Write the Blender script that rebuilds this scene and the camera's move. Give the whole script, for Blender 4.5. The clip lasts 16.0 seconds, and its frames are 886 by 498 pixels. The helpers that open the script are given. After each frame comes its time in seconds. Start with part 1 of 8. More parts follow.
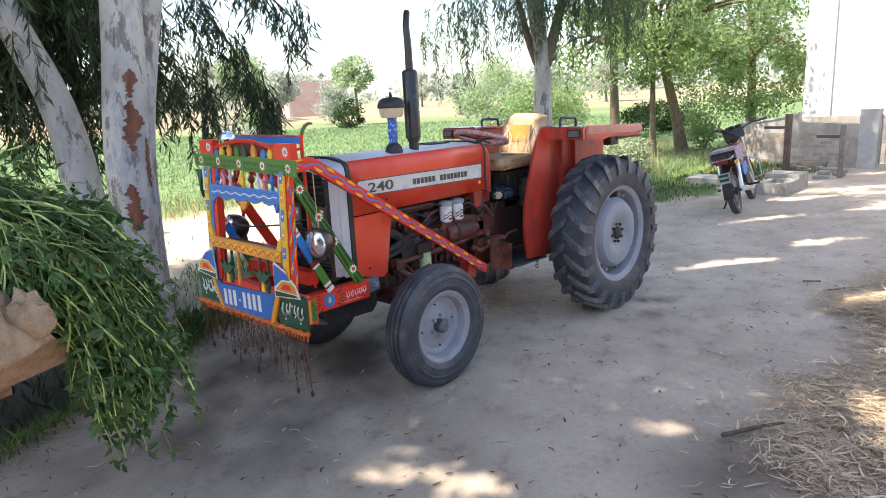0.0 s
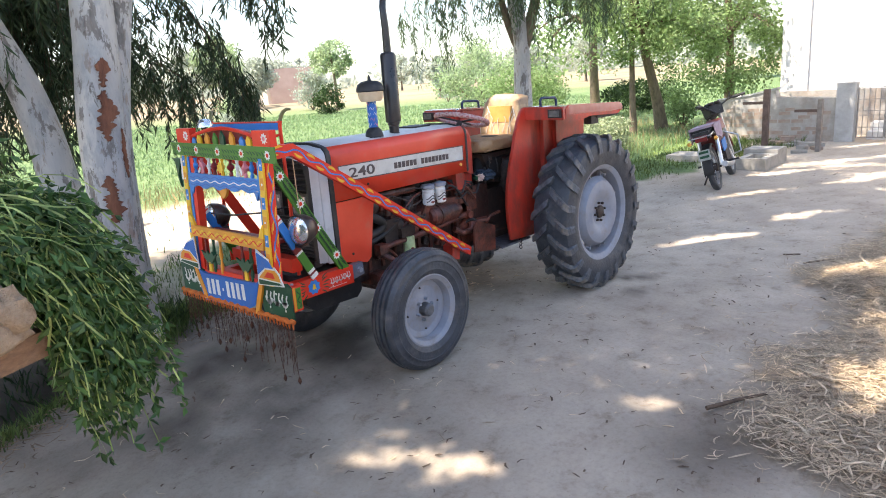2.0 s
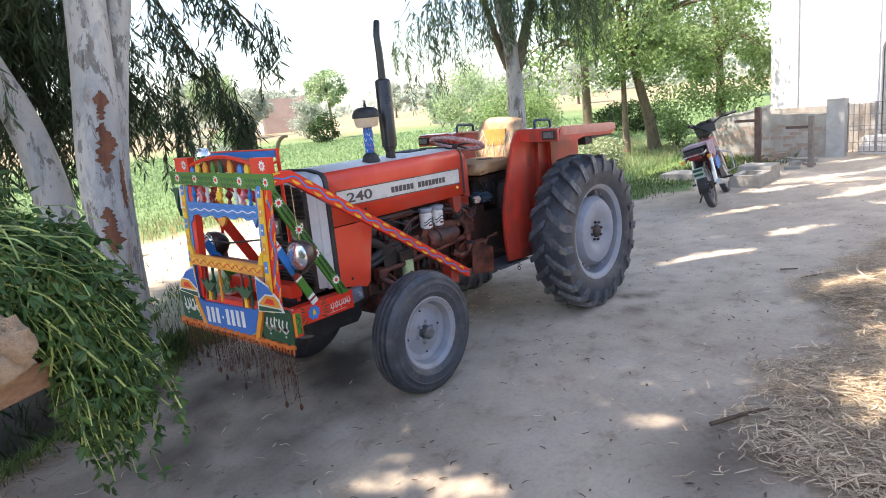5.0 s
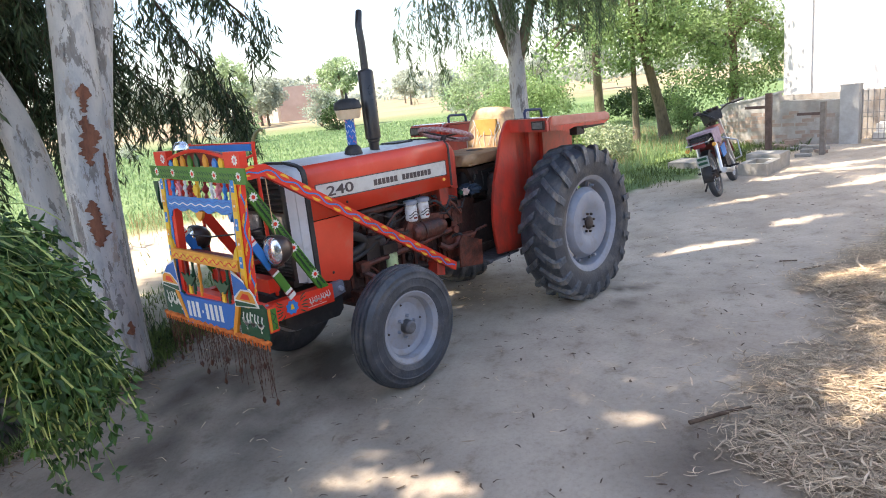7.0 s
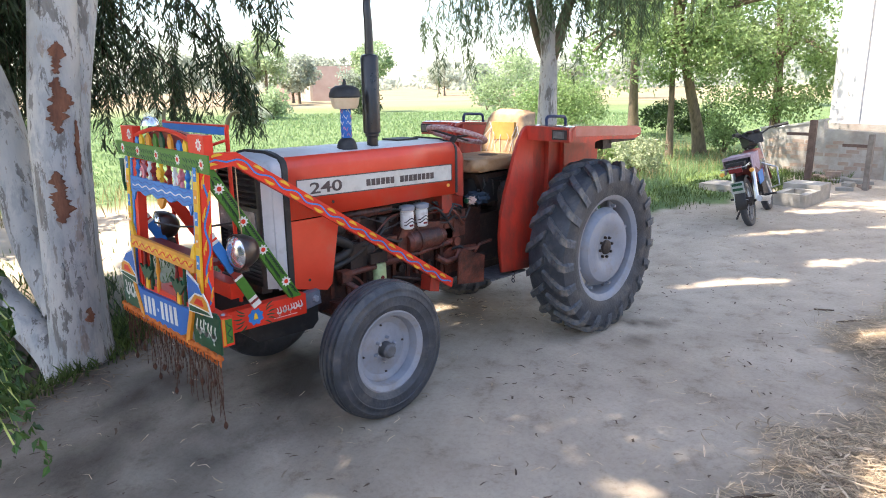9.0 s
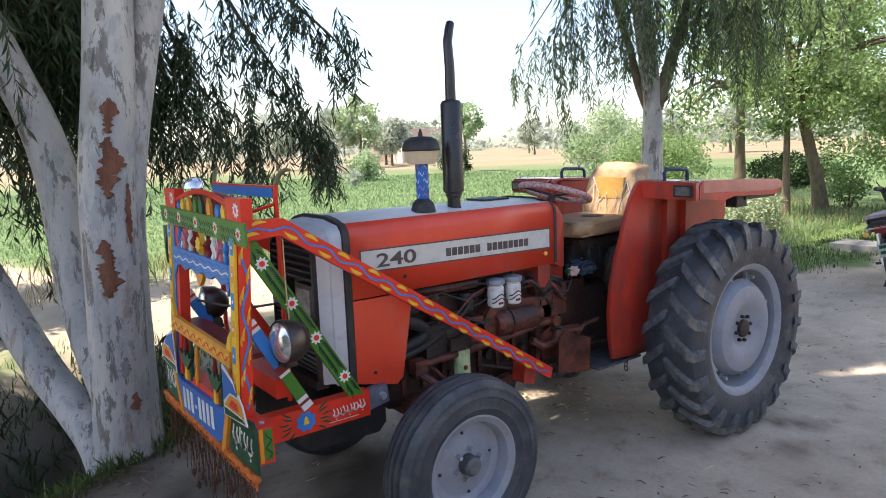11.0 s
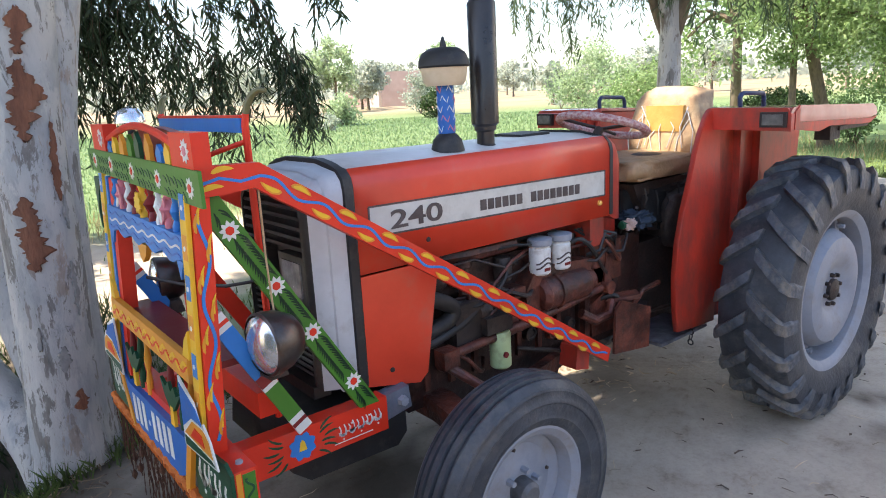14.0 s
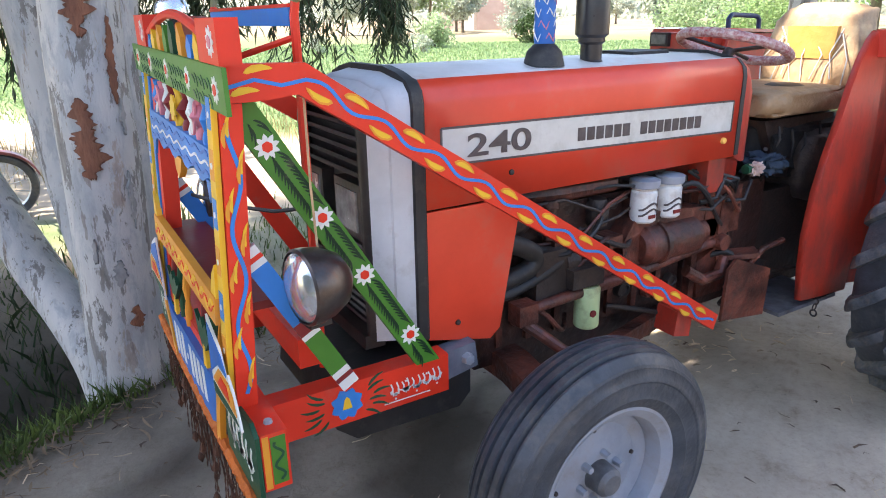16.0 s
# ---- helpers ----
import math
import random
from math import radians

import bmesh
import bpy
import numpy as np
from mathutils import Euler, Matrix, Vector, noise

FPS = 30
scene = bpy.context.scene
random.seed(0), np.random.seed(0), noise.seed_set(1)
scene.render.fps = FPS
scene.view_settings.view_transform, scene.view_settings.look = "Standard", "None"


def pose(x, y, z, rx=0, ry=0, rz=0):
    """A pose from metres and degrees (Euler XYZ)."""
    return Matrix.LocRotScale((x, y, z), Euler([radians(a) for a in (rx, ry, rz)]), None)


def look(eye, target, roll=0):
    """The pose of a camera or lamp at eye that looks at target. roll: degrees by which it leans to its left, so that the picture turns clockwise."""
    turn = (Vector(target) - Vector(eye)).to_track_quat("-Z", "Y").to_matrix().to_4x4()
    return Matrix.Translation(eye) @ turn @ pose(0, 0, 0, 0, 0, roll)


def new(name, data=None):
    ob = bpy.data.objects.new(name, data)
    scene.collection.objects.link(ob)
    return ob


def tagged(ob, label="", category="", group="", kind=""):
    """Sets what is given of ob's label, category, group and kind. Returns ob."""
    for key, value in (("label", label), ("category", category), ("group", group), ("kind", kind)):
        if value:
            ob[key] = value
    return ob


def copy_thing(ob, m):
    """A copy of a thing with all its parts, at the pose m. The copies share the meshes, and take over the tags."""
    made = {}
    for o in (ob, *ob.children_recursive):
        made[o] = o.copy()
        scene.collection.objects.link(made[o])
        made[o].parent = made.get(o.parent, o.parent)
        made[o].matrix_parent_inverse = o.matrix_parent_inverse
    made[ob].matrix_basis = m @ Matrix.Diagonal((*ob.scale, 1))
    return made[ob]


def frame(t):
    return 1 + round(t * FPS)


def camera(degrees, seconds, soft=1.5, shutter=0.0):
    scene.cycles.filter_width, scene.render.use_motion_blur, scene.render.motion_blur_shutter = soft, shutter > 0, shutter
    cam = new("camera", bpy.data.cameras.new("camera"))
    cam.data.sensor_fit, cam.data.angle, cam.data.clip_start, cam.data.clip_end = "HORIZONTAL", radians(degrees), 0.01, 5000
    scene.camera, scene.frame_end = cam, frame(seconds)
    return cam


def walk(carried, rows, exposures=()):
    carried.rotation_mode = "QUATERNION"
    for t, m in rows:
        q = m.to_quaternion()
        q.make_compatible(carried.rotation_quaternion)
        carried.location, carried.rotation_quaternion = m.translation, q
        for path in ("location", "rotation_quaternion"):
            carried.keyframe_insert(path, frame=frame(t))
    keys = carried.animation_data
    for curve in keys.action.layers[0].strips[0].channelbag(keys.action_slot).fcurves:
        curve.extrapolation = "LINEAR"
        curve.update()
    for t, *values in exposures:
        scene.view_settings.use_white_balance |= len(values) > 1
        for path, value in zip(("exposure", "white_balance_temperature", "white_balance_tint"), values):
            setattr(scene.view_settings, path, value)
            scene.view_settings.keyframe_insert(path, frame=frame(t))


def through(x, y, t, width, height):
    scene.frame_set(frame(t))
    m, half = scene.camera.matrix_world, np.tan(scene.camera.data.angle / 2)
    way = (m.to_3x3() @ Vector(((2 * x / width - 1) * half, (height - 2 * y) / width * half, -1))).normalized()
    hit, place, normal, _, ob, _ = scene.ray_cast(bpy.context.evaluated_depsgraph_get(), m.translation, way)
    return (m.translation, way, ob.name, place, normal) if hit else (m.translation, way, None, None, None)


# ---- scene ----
cam = camera(66.8, 16.0, soft=1.0)
PATH = [
    (0, (-4.871, -3.469, 1.807), (-3.471, -2.112, 1.361), -3.0),
    (0.5, (-4.874, -3.479, 1.805), (-3.477, -2.12, 1.353), -3.4),
    (1, (-4.878, -3.484, 1.801), (-3.486, -2.13, 1.325), -4.9),
    (1.5, (-4.873, -3.472, 1.799), (-3.473, -2.133, 1.3), -4.6),
    (2, (-4.866, -3.47, 1.801), (-3.445, -2.153, 1.306), -4.3),
    (2.5, (-4.862, -3.47, 1.804), (-3.418, -2.171, 1.325), -4.6),
    (3, (-4.87, -3.476, 1.806), (-3.425, -2.176, 1.333), -4.9),
    (3.5, (-4.895, -3.462, 1.81), (-3.451, -2.153, 1.361), -5.5),
    (3.7, (-4.887, -3.49, 1.778), (-3.448, -2.167, 1.355), -5.5),
    (6, (-4.882, -3.47, 1.802), (-3.43, -2.167, 1.363), -6.0),
    (6.5, (-4.8, -3.509, 1.804), (-3.361, -2.205, 1.326), -7.4),
    (7, (-4.691, -3.599, 1.796), (-3.289, -2.247, 1.34), -6.0),
    (7.5, (-4.598, -3.621, 1.786), (-3.141, -2.363, 1.245), -4.5),
    (8, (-4.472, -3.562, 1.756), (-2.952, -2.416, 1.142), -2.1),
    (8.5, (-4.276, -3.415, 1.763), (-2.808, -2.204, 1.148), -0.9),
    (9, (-4.205, -3.341, 1.805), (-2.847, -1.951, 1.331), -0.7),
    (9.5, (-4.065, -3.253, 1.801), (-2.873, -1.697, 1.403), -1.8),
    (9.7, (-3.967, -3.26, 1.793), (-2.92, -1.583, 1.49), -0.6),
    (11.8, (-3.581, -2.502, 1.747), (-2.34, -0.962, 1.448), -2.8),
    (12, (-3.517, -2.484, 1.745), (-2.297, -0.925, 1.46), -2.8),
    (12.5, (-3.413, -2.423, 1.709), (-2.306, -0.799, 1.338), -2.9),
    (13, (-3.408, -2.332, 1.712), (-2.42, -0.64, 1.311), -4.0),
    (13.5, (-3.395, -2.152, 1.68), (-2.182, -0.611, 1.288), -4.3),
    (14, (-3.377, -2.017, 1.664), (-2.171, -0.489, 1.205), -3.0),
    (14.5, (-3.215, -1.944, 1.642), (-2.035, -0.392, 1.195), -2.1),
    (15, (-3.093, -1.908, 1.611), (-2.097, -0.251, 1.097), -2.7),
    (15.5, (-3.083, -1.857, 1.617), (-2.126, -0.202, 1.028), -2.4),
    (15.8, (-3.127, -1.784, 1.602), (-2.163, -0.148, 0.934), -1.6),
    (16, (-3.156, -1.736, 1.592), (-2.188, -0.112, 0.939), -1.0),
]
walk(cam, [(t, look(eye, target, roll)) for t, eye, target, roll in PATH], exposures=[(0, 1.66, 6800, 13), (1.5, 1.76, 6800, 13), (3.5, 1.76, 6800, 13), (6.0, 1.64, 6800, 13), (7.0, 1.64, 6800, 13), (7.6, 1.84, 6800, 13), (9.0, 1.81, 6800, 13), (9.6, 1.66, 6800, 13), (12.0, 1.26, 6800, 13), (12.6, 1.28, 6800, 13), (13.2, 1.41, 6800, 13), (14.0, 1.71, 6800, 13), (15.0, 1.79, 6800, 13), (15.5, 1.96, 6800, 13), (16.0, 2.09, 6800, 13)])

# ---- light ----
SUN_EL, SUN_AZ = radians(60), math.atan2(0.50, -0.87)      # height, and way to the sun measured from +x
sun = new("sun", bpy.data.lights.new("sun", "SUN"))
sun.data.energy, sun.data.angle, sun.data.color = 4.4, radians(0.6), (1.0, 0.93, 0.82)
sun.matrix_world = look((0, 0, 30), (-math.cos(SUN_AZ) * math.cos(SUN_EL), -math.sin(SUN_AZ) * math.cos(SUN_EL), 30 - math.sin(SUN_EL)))
world = bpy.data.worlds.new("world")
scene.world = world
world.use_nodes = True
wn = world.node_tree.nodes
sky = wn.new("ShaderNodeTexSky")
sky.sky_type, sky.sun_disc = "NISHITA", False
sky.sun_elevation, sky.sun_rotation = SUN_EL, math.pi / 2 - SUN_AZ
sky.air_density, sky.dust_density, sky.ozone_density = 1.0, 1.2, 1.0
world.node_tree.links.new(sky.outputs["Color"], wn["Background"].inputs["Color"])
wn["Background"].inputs["Strength"].default_value = 0.15


# ---- builders ----
def mesh_object(name, me, material, parent=None, label=""):
    ob = new(name, me)
    for m in material if isinstance(material, (list, tuple)) else [material]:
        if m:
            me.materials.append(m)
    if parent:
        ob.parent = parent
    return tagged(ob, label)


def part(name, bm, material, parent=None, label="", smooth=35):
    """Links a bmesh as one mesh object under a thing or a part."""
    me = bpy.data.meshes.new(name)
    bmesh.ops.recalc_face_normals(bm, faces=bm.faces)
    bm.to_mesh(me)
    bm.free()
    if smooth:
        me.shade_smooth()
        me.set_sharp_from_angle(angle=radians(smooth))
    return mesh_object(name, me, material, parent, label)


def raw(name, verts, faces, material, parent=None, label="", smooth=False):
    me = bpy.data.meshes.new(name)
    me.from_pydata(np.asarray(verts, float).tolist(), [], [list(map(int, f)) for f in faces])
    if smooth:
        me.shade_smooth()
    return mesh_object(name, me, material, parent, label)


def thing(name, label, category, group="", at=(0, 0, 0), rz=0.0, kind=""):
    ob = new(name)
    ob.matrix_basis = pose(*at, 0, 0, rz)
    return tagged(ob, label, category, group, kind)


def B():
    return bmesh.new()


def bevelled(bm, width, segments=2, angle=30):
    edges = [e for e in bm.edges if len(e.link_faces) == 2 and e.calc_face_angle(0) > radians(angle)]
    bmesh.ops.bevel(bm, geom=edges, offset=width, segments=segments, affect="EDGES", profile=0.5)
    return bm


def box(bm, x0, x1, y0, y1, z0, z1):
    v = [bm.verts.new((x, y, z)) for x in (x0, x1) for y in (y0, y1) for z in (z0, z1)]
    for f in ((0, 1, 3, 2), (4, 6, 7, 5), (0, 4, 5, 1), (2, 3, 7, 6), (0, 2, 6, 4), (1, 5, 7, 3)):
        bm.faces.new([v[i] for i in f])
    return bm


def slab(bm, outline, axis, a, b):
    """A flat outline of (u, v) pushed along axis from a to b; u, v are the other two axes in xyz order."""
    def place(u, v, w):
        return {"x": (w, u, v), "y": (u, w, v), "z": (u, v, w)}[axis]
    one, two = ([bm.verts.new(place(u, v, w)) for u, v in outline] for w in (a, b))
    bm.faces.new(one)
    bm.faces.new(two[::-1])
    n = len(outline)
    for i in range(n):
        bm.faces.new((one[i], one[(i + 1) % n], two[(i + 1) % n], two[i]))
    return bm


def ring_frame(way):
    way = Vector(way).normalized()
    side = way.cross((0, 0, 1) if abs(way.z) < 0.9 else (1, 0, 0)).normalized()
    return side, side.cross(way).normalized()


def tube(bm, points, radii, sides=10, caps=True, flat=1.0):
    """A round bar along points; radii one number or one per point."""
    pts = [Vector(p) for p in points]
    rad = radii if isinstance(radii, (list, tuple)) else [radii] * len(pts)
    rings, side = [], None
    for i, p in enumerate(pts):
        way = (pts[min(i + 1, len(pts) - 1)] - pts[max(i - 1, 0)]).normalized()
        if side is None:
            side, up = ring_frame(way)
        else:
            side = (side - way * side.dot(way)).normalized()
            up = side.cross(way).normalized()
        rings.append([bm.verts.new(p + rad[i] * (math.cos(a) * side + flat * math.sin(a) * up)) for a in (2 * math.pi * k / sides for k in range(sides))])
    for one, two in zip(rings, rings[1:]):
        for k in range(sides):
            bm.faces.new((one[k], one[(k + 1) % sides], two[(k + 1) % sides], two[k]))
    if caps:
        bm.faces.new(rings[0][::-1])
        bm.faces.new(rings[-1])
    return bm


def bar(bm, a, b, w, h, up=(0, 0, 1)):
    """A square bar from a to b, w across and h along up."""
    a, b = Vector(a), Vector(b)
    way = (b - a).normalized()
    side = way.cross(Vector(up)).normalized()
    top = side.cross(way).normalized()
    ends = [[bm.verts.new(p + side * s * w / 2 + top * t * h / 2) for s, t in ((-1, -1), (1, -1), (1, 1), (-1, 1))] for p in (a, b)]
    bm.faces.new(ends[0][::-1])
    bm.faces.new(ends[1])
    for k in range(4):
        bm.faces.new((ends[0][k], ends[0][(k + 1) % 4], ends[1][(k + 1) % 4], ends[1][k]))
    return bm


def lathe(bm, profile, centre, axis="z", sides=24, closed=False):
    """Turns (radius, along) pairs round an axis through centre."""
    c = Vector(centre)
    e = {"x": ((0, 1, 0), (0, 0, 1), (1, 0, 0)), "y": ((0, 0, 1), (1, 0, 0), (0, 1, 0)), "z": ((1, 0, 0), (0, 1, 0), (0, 0, 1))}[axis]
    u, v, w = (Vector(k) for k in e)
    rings = []
    for r, h in profile:
        if r < 1e-5:
            rings.append([bm.verts.new(c + w * h)])
        else:
            rings.append([bm.verts.new(c + w * h + r * (math.cos(a) * u + math.sin(a) * v)) for a in (2 * math.pi * k / sides for k in range(sides))])
    pairs = list(zip(rings, rings[1:])) + ([(rings[-1], rings[0])] if closed else [])
    for one, two in pairs:
        for k in range(sides):
            q = [one[k % len(one)], one[(k + 1) % len(one)], two[(k + 1) % len(two)], two[k % len(two)]]
            q = list(dict.fromkeys(q))
            if len(q) > 2:
                bm.faces.new(q)
    return bm


def loft(bm, sections, caps=True, loop=True):
    rings = [[bm.verts.new(p) for p in s] for s in sections]
    n = len(rings[0])
    for one, two in zip(rings, rings[1:]):
        for k in range(n if loop else n - 1):
            bm.faces.new((one[k], one[(k + 1) % n], two[(k + 1) % n], two[k]))
    if caps:
        bm.faces.new(rings[0][::-1])
        bm.faces.new(rings[-1])
    return bm


# ---- materials ----
def material(name, c1, c2, scale=8.0, rough=0.6, rough2=None, metal=0.0, bump=0.0, bscale=60.0, dirt=None, dscale=2.5, damount=0.5, stretch=(1, 1, 1), coat=0.0, spec=0.5, through=0.0, vary=0.0):
    """Two colours by noise, wear or dust by a larger noise with edges of its own, fine relief."""
    m = bpy.data.materials.new(name)
    m.use_nodes = True
    nt = m.node_tree
    n, link = nt.nodes, nt.links.new
    p = n["Principled BSDF"]
    tc, mp = n.new("ShaderNodeTexCoord"), n.new("ShaderNodeMapping")
    mp.inputs["Scale"].default_value = stretch
    link(tc.outputs["Object"], mp.inputs["Vector"])
    no = n.new("ShaderNodeTexNoise")
    no.inputs["Scale"].default_value, no.inputs["Detail"].default_value, no.inputs["Roughness"].default_value = scale, 7, 0.65
    link(mp.outputs[0], no.inputs["Vector"])
    ramp = n.new("ShaderNodeValToRGB")
    ramp.color_ramp.elements[0].position, ramp.color_ramp.elements[1].position = 0.32, 0.68
    ramp.color_ramp.elements[0].color, ramp.color_ramp.elements[1].color = (*c1, 1), (*c2, 1)
    link(no.outputs["Fac"], ramp.inputs["Fac"])
    colour = ramp.outputs["Color"]
    rr = n.new("ShaderNodeMapRange")
    rr.inputs["To Min"].default_value, rr.inputs["To Max"].default_value = rough, rough2 if rough2 is not None else min(1, rough + 0.15)
    link(no.outputs["Fac"], rr.inputs["Value"])
    link(rr.outputs[0], p.inputs["Roughness"])
    if dirt:
        d = n.new("ShaderNodeTexNoise")
        d.inputs["Scale"].default_value, d.inputs["Detail"].default_value, d.inputs["Roughness"].default_value = dscale, 9, 0.7
        link(mp.outputs[0], d.inputs["Vector"])
        dr = n.new("ShaderNodeMapRange")
        dr.inputs["From Min"].default_value, dr.inputs["From Max"].default_value = 0.62 - 0.3 * damount, 0.78 - 0.2 * damount
        dr.inputs["To Max"].default_value = min(1, 0.45 + damount * 0.5)
        link(d.outputs["Fac"], dr.inputs["Value"])
        mix = n.new("ShaderNodeMix")
        mix.data_type = "RGBA"
        link(dr.outputs[0], mix.inputs["Factor"])
        link(colour, mix.inputs["A"])
        mix.inputs["B"].default_value = (*dirt, 1)
        colour = mix.outputs["Result"]
    if vary:
        geo, hv, mr = n.new("ShaderNodeNewGeometry"), n.new("ShaderNodeHueSaturation"), n.new("ShaderNodeMapRange")
        mr.inputs["To Min"].default_value, mr.inputs["To Max"].default_value = 1 - vary, 1 + vary
        link(geo.outputs["Random Per Island"], mr.inputs["Value"])
        link(mr.outputs[0], hv.inputs["Value"])
        link(colour, hv.inputs["Color"])
        colour = hv.outputs["Color"]
    link(colour, p.inputs["Base Color"])
    p.inputs["Metallic"].default_value, p.inputs["Coat Weight"].default_value, p.inputs["Specular IOR Level"].default_value = metal, coat, spec
    if bump:
        bn, bp = n.new("ShaderNodeTexNoise"), n.new("ShaderNodeBump")
        bn.inputs["Scale"].default_value, bn.inputs["Detail"].default_value = bscale, 6
        link(mp.outputs[0], bn.inputs["Vector"])
        link(bn.outputs["Fac"], bp.inputs["Height"])
        bp.inputs["Strength"].default_value, bp.inputs["Distance"].default_value = bump, 0.01
        link(bp.outputs[0], p.inputs["Normal"])
    if through:
        tr, add = n.new("ShaderNodeBsdfTranslucent"), n.new("ShaderNodeMixShader")
        link(colour, tr.inputs["Color"])
        add.inputs["Fac"].default_value = through
        link(p.outputs[0], add.inputs[1])
        link(tr.outputs[0], add.inputs[2])
        link(add.outputs[0], n["Material Output"].inputs["Surface"])
    return m


def paint(name, c, wear=0.25, dust=(0.30, 0.24, 0.18)):
    """Gloss enamel, hand brushed, a little dusty."""
    lo = tuple(k * 0.8 for k in c)
    return material(name, lo, c, 5, 0.34, 0.58, bump=0.06, bscale=40, dirt=tuple(0.5 * a + 0.35 * b for a, b in zip(dust, c)), dscale=9, damount=wear * 0.5, spec=0.4)


RED = material("tractor_red", (0.64, 0.052, 0.022), (0.80, 0.072, 0.032), 3, 0.30, 0.48, bump=0.03, bscale=30, dirt=(0.46, 0.15, 0.10), dscale=3, damount=0.28, coat=0.15)
RED_WORN = material("worn_red_sheet_metal", (0.42, 0.033, 0.018), (0.62, 0.052, 0.027), 4, 0.30, 0.55, bump=0.08, bscale=18, dirt=(0.10, 0.045, 0.034), dscale=5, damount=0.56, stretch=(1.3, 1.3, 0.6))
# pale top colour stands for the sky mirrored in the bonnet
HOOD_TOP = material("dusty_sky_pale_hood_top", (0.60, 0.55, 0.51), (0.74, 0.70, 0.66), 6, 0.30, 0.55, bump=0.03, dirt=(0.46, 0.17, 0.12), dscale=4, damount=0.3)
FENDER_TOP = material("faded_fender_top", (0.34, 0.060, 0.045), (0.46, 0.13, 0.115), 4, 0.13, 0.30, bump=0.04, dirt=(0.24, 0.07, 0.06), dscale=5, damount=0.45, coat=0.6)
RUSTY = material("oily_red_brown_cast_iron", (0.040, 0.012, 0.008), (0.27, 0.070, 0.040), 9, 0.24, 0.70, bump=0.7, bscale=38, dirt=(0.012, 0.009, 0.008), dscale=7, damount=0.75)
# oily casting set back; the shade of the hollows is in its black
HOLLOW_GRIME = material("oily_casting_hollow_shade", (0.009, 0.006, 0.005), (0.055, 0.018, 0.013), 8, 0.28, 0.7, bump=0.8, bscale=30, dirt=(0.10, 0.036, 0.022), dscale=9, damount=0.32)
IRON = material("dark_greasy_iron", (0.014, 0.010, 0.009), (0.050, 0.033, 0.027), 16, 0.45, 0.75, bump=0.4, bscale=60, dirt=(0.09, 0.06, 0.042), dscale=8, damount=0.25)
BLACK = material("black_rubber_trim", (0.012, 0.012, 0.013), (0.03, 0.028, 0.027), 10, 0.45, 0.7, bump=0.1, dirt=(0.10, 0.085, 0.07), dscale=9, damount=0.25)
GRILLE_BLACK = material("dusty_black_grille", (0.012, 0.011, 0.011), (0.03, 0.025, 0.022), 10, 0.4, 0.6, bump=0.1, dirt=(0.07, 0.05, 0.04), dscale=5, damount=0.4)
GREY_PAINT = material("grey_painted_surround", (0.46, 0.46, 0.47), (0.58, 0.58, 0.59), 6, 0.35, 0.55, bump=0.04, dirt=(0.20, 0.16, 0.13), dscale=6, damount=0.3)
SILVER = material("silver_grey_wheel_paint", (0.22, 0.24, 0.28), (0.34, 0.36, 0.41), 7, 0.42, 0.6, bump=0.08, dirt=(0.19, 0.165, 0.14), dscale=7, damount=0.5)
TYRE = material("worn_grey_black_rubber", (0.022, 0.026, 0.033), (0.060, 0.069, 0.083), 9, 0.36, 0.68, bump=0.35, bscale=55, dirt=(0.14, 0.13, 0.12), dscale=7, damount=0.38)
LUG = material("muddy_worn_lug_rubber", (0.024, 0.030, 0.038), (0.115, 0.128, 0.148), 13, 0.36, 0.72, bump=1.0, bscale=22, dirt=(0.25, 0.205, 0.15), dscale=11, damount=0.48)
STACK = material("black_enamel_pipe", (0.012, 0.011, 0.012), (0.03, 0.025, 0.025), 9, 0.18, 0.42, bump=0.05, dirt=(0.09, 0.07, 0.06), dscale=6, damount=0.3)
LEATHER = material("torn_tan_seat_cover", (0.40, 0.22, 0.10), (0.60, 0.42, 0.24), 9, 0.5, 0.75, bump=0.4, bscale=28, dirt=(0.16, 0.10, 0.075), dscale=6, damount=0.5)
SEAT_BROWN = material("cracked_brown_seat_leather", (0.27, 0.155, 0.075), (0.50, 0.34, 0.19), 7, 0.42, 0.7, bump=0.9, bscale=20, dirt=(0.10, 0.06, 0.03), dscale=7, damount=0.5)
CREAM = material("aged_white_decal", (0.52, 0.50, 0.45), (0.62, 0.60, 0.55), 9, 0.4, 0.55, dirt=(0.34, 0.30, 0.25), dscale=8, damount=0.35)
DECAL_DARK = material("dark_decal_print", (0.045, 0.032, 0.032), (0.11, 0.085, 0.08), 20, 0.45)
GLASS = material("lamp_glass", (0.55, 0.56, 0.58), (0.85, 0.86, 0.88), 30, 0.08, 0.25, metal=0.75)
AMBER = material("amber_lens", (0.75, 0.33, 0.05), (0.9, 0.5, 0.12), 9, 0.2)
P_RED = paint("enamel_red", (0.78, 0.038, 0.013))
P_ORANGE = paint("enamel_orange", (0.78, 0.31, 0.03))
P_YELLOW = paint("enamel_yellow", (0.86, 0.50, 0.03))
P_BLUE = paint("enamel_blue", (0.022, 0.14, 0.47))
P_SKY = paint("enamel_light_blue", (0.03, 0.21, 0.58))
P_GREEN = paint("enamel_green", (0.06, 0.20, 0.022))
P_DKGREEN = paint("enamel_dark_green", (0.008, 0.07, 0.032))
P_LEAF = paint("enamel_black_green", (0.006, 0.035, 0.012))
P_WHITE = paint("enamel_white", (0.76, 0.75, 0.70))
OLIVE = paint("worn_olive_paint", (0.16, 0.15, 0.06), 0.5)
